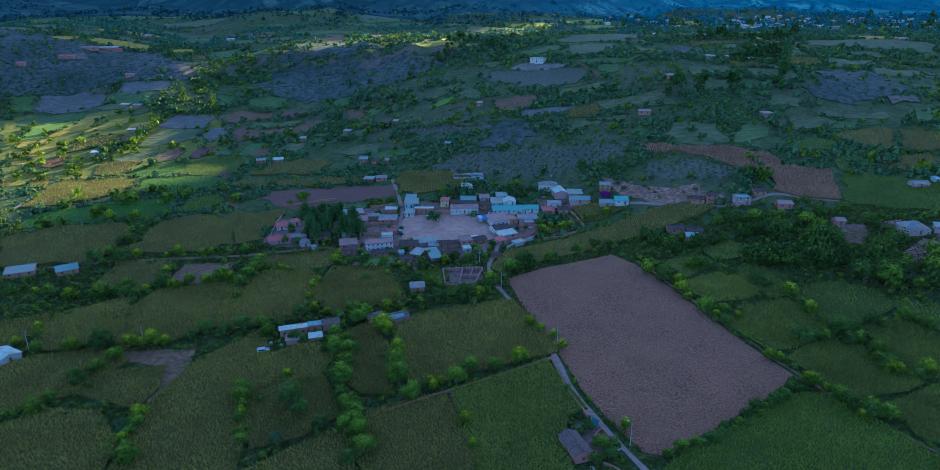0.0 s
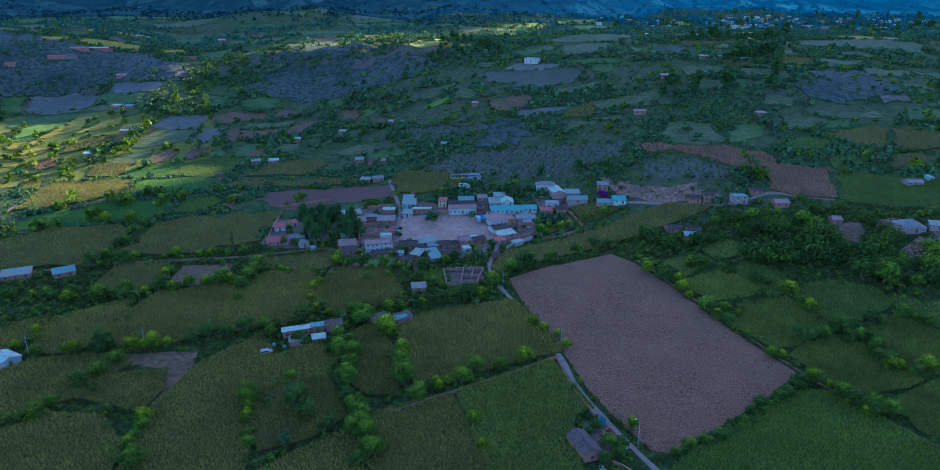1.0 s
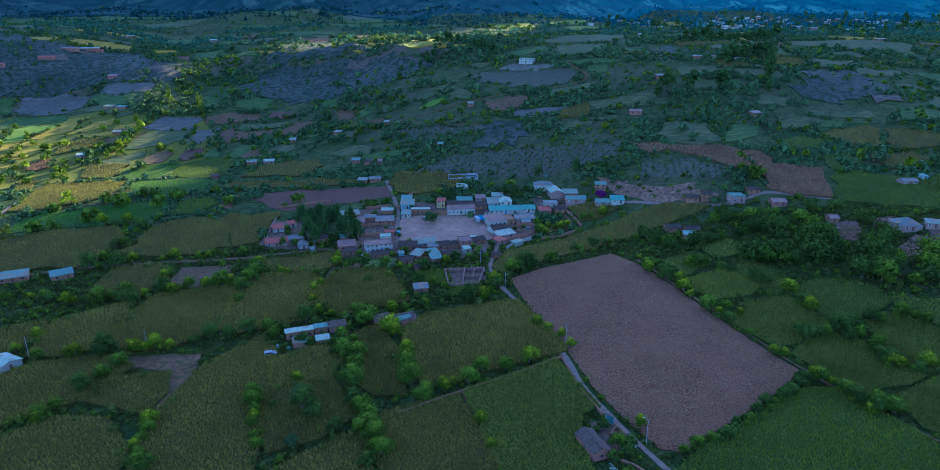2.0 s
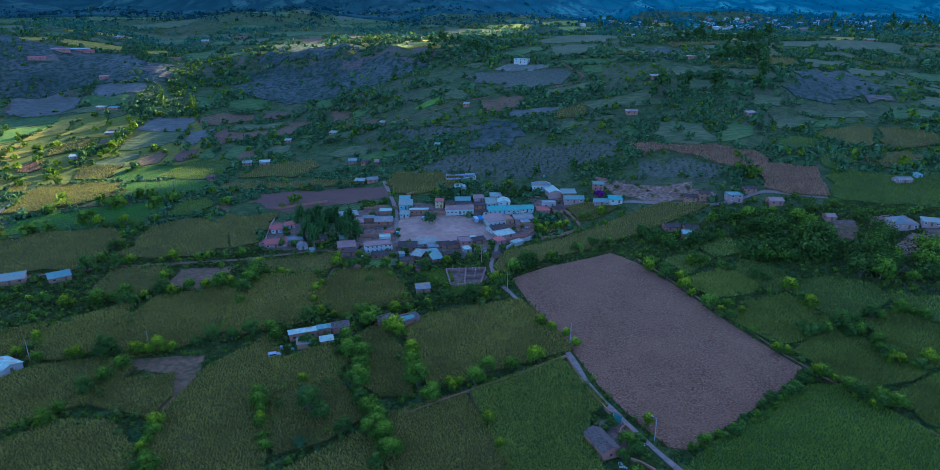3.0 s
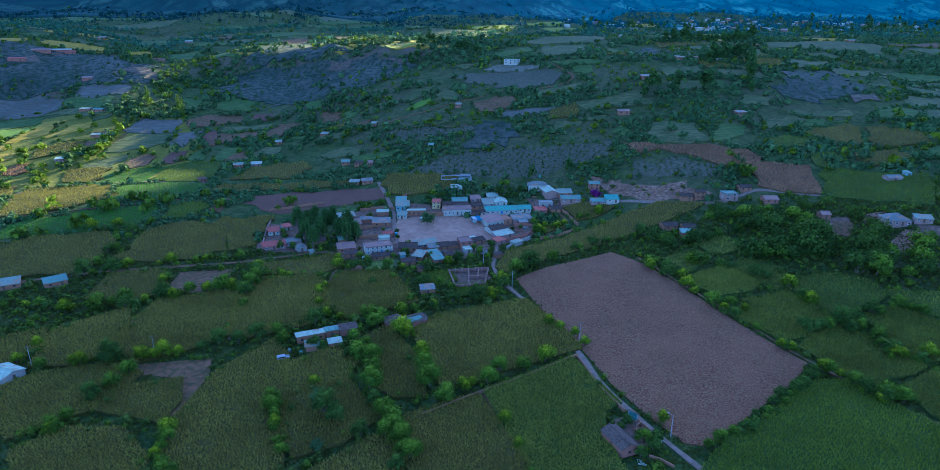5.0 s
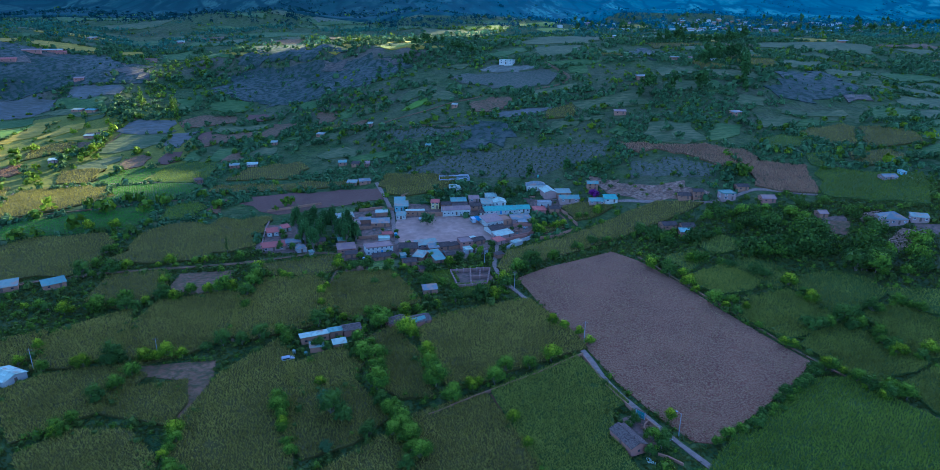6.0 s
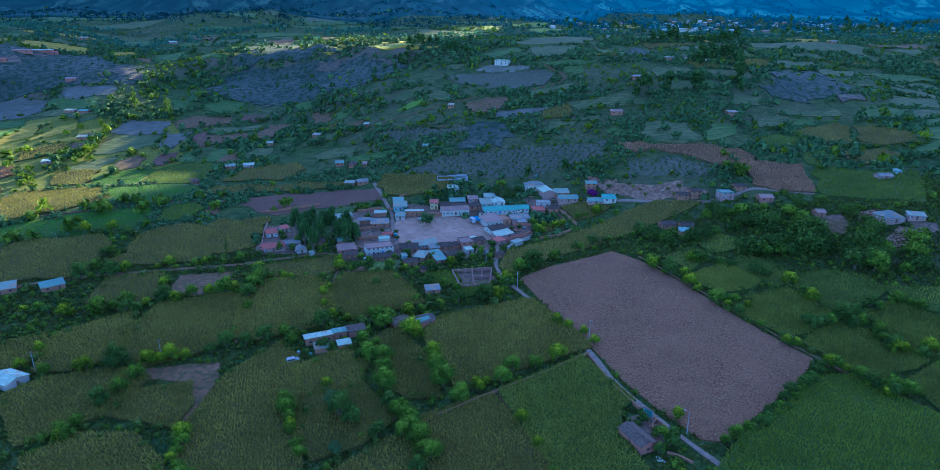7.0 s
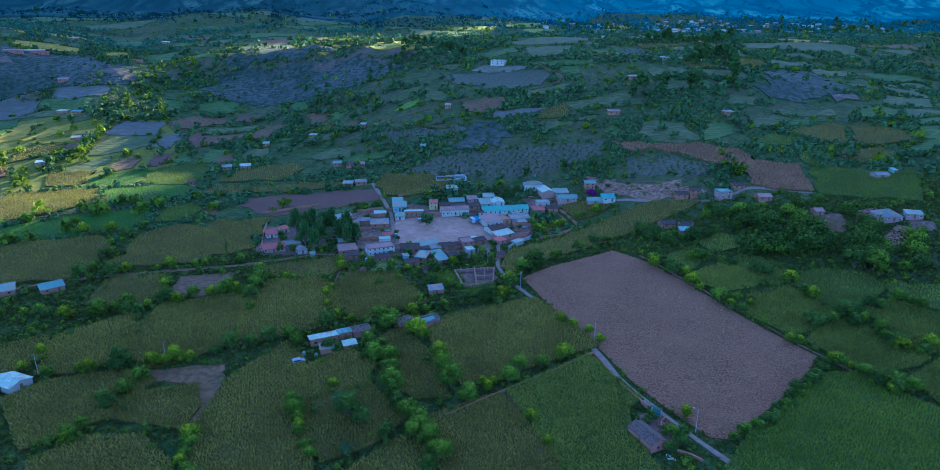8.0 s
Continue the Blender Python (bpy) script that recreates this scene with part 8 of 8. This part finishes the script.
# Tall groves on the hills
hedge(["tall", "tall", "dark"], 4.5, 0.95, (234.1, 502.9), (250.1, 536.8), (286.8, 612.5), (264.6, 634.7), (222.2, 560.8), (322.2, 682.4))
hedge(["tall", "tall", "dark"], 4.5, 0.95, (147.5, 500.1), (159.5, 529.6), (162.9, 507.4), (214.4, 511.8))
hedge(["tall", "tall", "dark"], 4.5, 0.85, (9.7, 698.0), (28.5, 703.7), (39.7, 680.2), (3.8, 734.0), (-15.8, 727.0), (-27.3, 688.8), (-38.7, 667.2))
hedge(["tall", "tall"], 6.0, 1.00, (234.7, 707.7), (266.3, 728.0), (284.6, 709.0), (336.8, 756.9), (385.4, 804.1))
hedge(["dark", "tall"], 8.0, 0.90, (68.1, 411.7), (77.8, 412.3), (86.1, 405.1), (91.7, 395.2))
hedge(["dark", "mid"], 6.0, 1.00, (-266.1, 631.2), (-258.6, 650.2), (-239.8, 628.9), (-271.2, 614.9), (-288.9, 630.8), (-303.4, 624.2))
hedge(["dark", "mid"], 6.0, 1.00, (-265.1, 766.3), (-246.6, 761.2), (-229.6, 748.6), (-255.9, 747.0), (-274.9, 724.8))
hedge(["dark", "dark", "mid"], 6.0, 1.00, (-136.3, 560.1), (-116.2, 564.2), (-92.9, 549.5), (-71.0, 536.1), (-110.1, 532.0), (-78.3, 516.4), (-48.7, 507.6))
hedge(["dark", "dark", "mid"], 6.0, 1.00, (-127.7, 624.6), (-88.5, 588.4), (-55.1, 580.4), (-33.8, 581.1), (-79.9, 607.9), (-103.5, 616.6))
hedge(["dark", "mid", "lime"], 7.0, 1.00, (-158.7, 935.2), (-138.8, 910.4), (-104.4, 888.3), (-70.9, 769.3), (-129.6, 791.6), (-150.7, 792.2))
hedge(["dark", "mid", "lime"], 9.0, 1.00, (17.4, 1090.9), (46.3, 1136.3), (74.7, 1094.0), (95.6, 1130.6), (142.3, 1107.1), (208.5, 1153.9), (253.8, 1130.6))

# Grove in the hollow between the two barren hills
grove = [(-310.0, 660.0), (-301.9, 726.9), (-297.2, 770.0), (-277.9, 816.1), (-237.1, 785.2), (-258.6, 761.4), (-265.2, 695.4), (-265.7, 626.6)]
grove_rng = random.Random(3)
for _ in range(300):
    x, y = grove_rng.uniform(min(p[0] for p in grove), max(p[0] for p in grove)), grove_rng.uniform(min(p[1] for p in grove), max(p[1] for p in grove))
    if inside([x], [y], grove)[0]:
        plant(grove_rng.choice(["dark", "dark", "mid", "mid"]), x, y, grove_rng.uniform(0.6, 1.05))

# Fields of the far plain and the town beyond
far_rng = random.Random(11)


def patchwork(x0, x1, y0, y1, deep, wide, share, crops, trees, gap):
    """Small plots side by side in wavering rows along the slope, wherever the land is still free, each with a hedge below it."""
    def row_y(k, x):
        return y0 + k * deep + 0.55 * deep * math.sin(x / 71 + 0.7 * k) + 0.3 * deep * math.sin(x / 29 + 1.9 * k)
    k = 0
    while y0 + k * deep < y1:
        x = x0(y0 + k * deep) + far_rng.uniform(0, wide)
        while x < x1(y0 + k * deep):
            w = wide * far_rng.uniform(0.55, 1.5)
            a, b = x + 1.2, x + w - 1.2
            lean = far_rng.uniform(-0.35, 0.35) * deep
            low = [(a + (b - a) * i / 4, row_y(k, a + (b - a) * i / 4) + 1.3) for i in range(5)]
            high = [(a + lean + (b - a) * i / 4, row_y(k + 1, a + lean + (b - a) * i / 4) - 1.3) for i in range(5)]
            x += w
            mid = [((p[0] + q[0]) / 2, (p[1] + q[1]) / 2) for p, q in zip(low, high)]
            spots = np.array(low + high + mid)
            cx, cy = mid[2]
            wood = math.sin(cx / 83 + 1.3 * math.sin(cy / 61)) * math.sin(cy / 57 + 1.1 * math.sin(cx / 97)) + far_rng.uniform(-0.5, 0.5)
            if wood > share or taken(spots[:, 0], spots[:, 1]).any() or any(inside([p], [q], o)[0] for o in THIN for p, q in mid[::2]):
                continue
            field(far_rng.choice(crops), *low, *high[::-1])
            hedge(trees, gap, far_rng.uniform(0.45, 0.85), low[0], low[2], low[4])
            if far_rng.random() < 0.5:
                hedge(trees, gap, far_rng.uniform(0.45, 0.8), low[4], high[4])
        k += 1


patchwork(lambda y: 95, lambda y: 0.8 * y, 378, 690, 20, 44, 0.5, ["maize", "dull", "dull", "meadow", "dull"], ["dark", "dark", "mid"], 4.5)
patchwork(lambda y: -0.66 * y, lambda y: 95, 425, 660, 19, 36, 0.55, ["maize", "dull", "meadow", "dull", "maize"], ["dark", "mid", "dark"], 4.5)
patchwork(lambda y: -0.75 * y, lambda y: 0.82 * y, 690, 1040, 32, 66, 0.3, ["meadow", "dull", "dull", "dull", "gold", "bare"], ["dark", "dark", "mid"], 6.0)
patchwork(lambda y: -0.72 * y, lambda y: 0.8 * y, 1040, 1330, 42, 100, 0.35, ["meadow", "meadow", "dull", "dull"], ["dark"], 9.0)
for _ in range(170):
    y = far_rng.uniform(1120, 1500)
    x = y * min(0.8, max(0.2, far_rng.gauss(0.47, 0.13)))
    if taken(np.array([x]), np.array([y]))[0]:
        continue
    house("small house of the far town with %s" % far_rng.choice(["pale walls", "metal roof", "weathered roof"]), x, y, far_rng.uniform(-25, 25), far_rng.uniform(6, 14), far_rng.uniform(5, 8), far_rng.uniform(2.4, 4.6),
          far_rng.choice(["gable", "shed", "flat"]), far_rng.choice(["white_wall", "white_wall", "pink_wall", "adobe"]), far_rng.choice(["white_roof", "zinc", "white_roof", "pink_roof", "blue_roof"]), openings=0)
for _ in range(420):
    y = far_rng.uniform(1060, 1560)
    x = y * far_rng.uniform(0.22, 0.82)
    plant(far_rng.choice(["tall", "dark", "mid"]), x, y, far_rng.uniform(0.7, 1.2))


# Hedgerow trees of the farther fields, joined by kind
for (kind, pick), spots in GROVES.items():
    leaf, fine, coarse = CROWNS[KINDS[kind][pick].name]
    spots = np.array(spots)
    near = np.hypot(spots[:, 0], spots[:, 1]) < 400
    # dark trees farther off take the leaf colour with haze in it
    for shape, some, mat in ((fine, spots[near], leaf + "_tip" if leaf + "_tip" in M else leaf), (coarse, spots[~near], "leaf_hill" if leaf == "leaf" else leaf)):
        if len(some):
            v, f = scattered([shape], some[:, :3], some[:, 3], np.random.default_rng(pick))
            tagged(mesh_object("hedgerow", v, f, mat), KINDS[kind][pick]["label"] + " farther off", "trees", kind="stuff")


# Scrub and woods, wherever no plot, track or house lies
def scrub(name, label, leaf, count, y0, y1, leaves, r, size, keep, seed, side=0.86):
    """Bushes and small trees strewn over a stretch of the land, as one mass."""
    rng = np.random.default_rng(seed)
    py = np.sqrt(rng.uniform(y0 * y0, y1 * y1, count))
    px = rng.uniform(-1, 1, count) * (side * py + 40)
    ok = keep(px, py, rng) & ~taken(px, py)
    for o in THIN:
        ok &= ~inside(px, py, o) | (rng.random(count) < (0.5 if keep is on_heath else 0.12))
    px, py = px[ok], py[ok]
    shapes = [leafy(leaves, r, size, seed * 7 + k, 0.8, 0.4 if y0 < 300 else 0.5 if y0 < 800 and keep is not on_heath else 0) for k in range(6)]
    sc = np.clip(rng.lognormal(0, 0.35, len(px)), 0.45, 2.2)
    pos = np.stack([px, py, height(px, py) + 0.55 * r * sc], -1)
    v, f = scattered(shapes, pos, sc, rng)
    return tagged(mesh_object(name, v, f, leaf), label, "bushes", kind="stuff")


def wave(px, py, a, b, p):
    return np.sin(px / a + 1.7 * np.sin(py / b + p)) * np.sin(py / a * 1.15 + 1.3 * np.sin(px / b * 0.9 + p))


def on_heath(px, py, rng):
    hit = np.zeros(px.shape, bool)
    for o in THIN:
        hit |= inside(px, py, o)
    return hit & (wave(px, py, 17, 23, 1.3) + rng.normal(0, 0.5, px.size) > -0.1)


def near_keep(px, py, rng):
    return rng.random(px.size) < 0.8


def dark_slopes(px, py, rng):
    return wave(px, py, 31, 47, 0.4) + 0.6 * wave(px, py, 13, 19, 2.0) + rng.normal(0, 0.22, px.size) > -0.02


def mid_slopes(px, py, rng):
    return wave(px, py, 27, 41, 3.1) + 0.6 * wave(px, py, 12, 17, 1.0) + rng.normal(0, 0.3, px.size) > 0.35


scrub("bushes", "low dark green hedgerow bushes between fields", "leaf", 5300, 215, 345, 20, 1.3, 0.78, near_keep, 1)
scrub("bushes", "low dark green bushes with fine leaves along field edges", "leaf", 2500, 95, 215, 70, 1.1, 0.36, near_keep, 14)
scrub("bushes", "mid-green hedgerow bushes between fields", "leaf_mid", 2450, 215, 345, 36, 1.1, 0.6, near_keep, 2)
scrub("bushes", "mid-green bushes with fine leaves along field edges", "leaf_mid", 1150, 95, 215, 80, 1.0, 0.34, near_keep, 15)
scrub("bushes", "small yellow-green bushes along hedgerows", "leaf_lime", 120, 95, 345, 44, 1.0, 0.45, near_keep, 3)
scrub("woodland", "dense dark green trees and scrub behind the village", "leaf_hill", 12500, 335, 520, 12, 1.7, 1.05, dark_slopes, 4)
scrub("woodland", "mid-green scrub behind the village", "leaf_mid", 4500, 335, 520, 18, 1.4, 0.8, mid_slopes, 5)
scrub("woodland", "scattered yellow-green trees on the slopes", "leaf_lime", 200, 335, 600, 28, 1.5, 0.85, mid_slopes, 6)
scrub("woodland", "dense dark green trees and scrub on the hills", "leaf_hill", 24000, 515, 870, 5, 2.3, 1.9, dark_slopes, 9)
scrub("woodland", "mid-green scrub on the hills", "leaf_mid", 10000, 515, 870, 5, 1.8, 1.4, mid_slopes, 10)
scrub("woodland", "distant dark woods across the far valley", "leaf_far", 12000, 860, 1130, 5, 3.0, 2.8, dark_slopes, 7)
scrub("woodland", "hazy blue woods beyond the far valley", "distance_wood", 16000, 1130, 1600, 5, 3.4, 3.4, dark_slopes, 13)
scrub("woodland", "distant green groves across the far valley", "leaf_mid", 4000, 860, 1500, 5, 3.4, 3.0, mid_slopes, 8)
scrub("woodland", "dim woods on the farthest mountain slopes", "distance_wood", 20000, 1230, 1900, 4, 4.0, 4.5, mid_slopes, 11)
scrub("bushes", "sparse dark shrubs on barren slopes", "leaf_hill", 40000, 470, 860, 5, 0.9, 1.0, on_heath, 12)


def weeds(count, seed):
    """Grass tufts on the unploughed ground between the nearer fields."""
    rng = np.random.default_rng(seed)
    py = np.sqrt(rng.uniform(95 * 95, 330 * 330, count))
    px = rng.uniform(-1, 1, count) * (0.8 * py + 30)
    ok = ~taken(px, py)
    px, py = px[ok], py[ok]
    v, f = scattered([bunch(2, 0.6, 0.85, 0.45, 0.9, 61 + k) for k in range(5)], np.stack([px, py, height(px, py) - 0.05], -1), rng.uniform(0.6, 1.5, len(px)), rng)
    return tagged(mesh_object("weeds", v, f, "weed"), "rough grass and weeds along the field edges", "weeds", kind="stuff")


weeds(95000, 21)
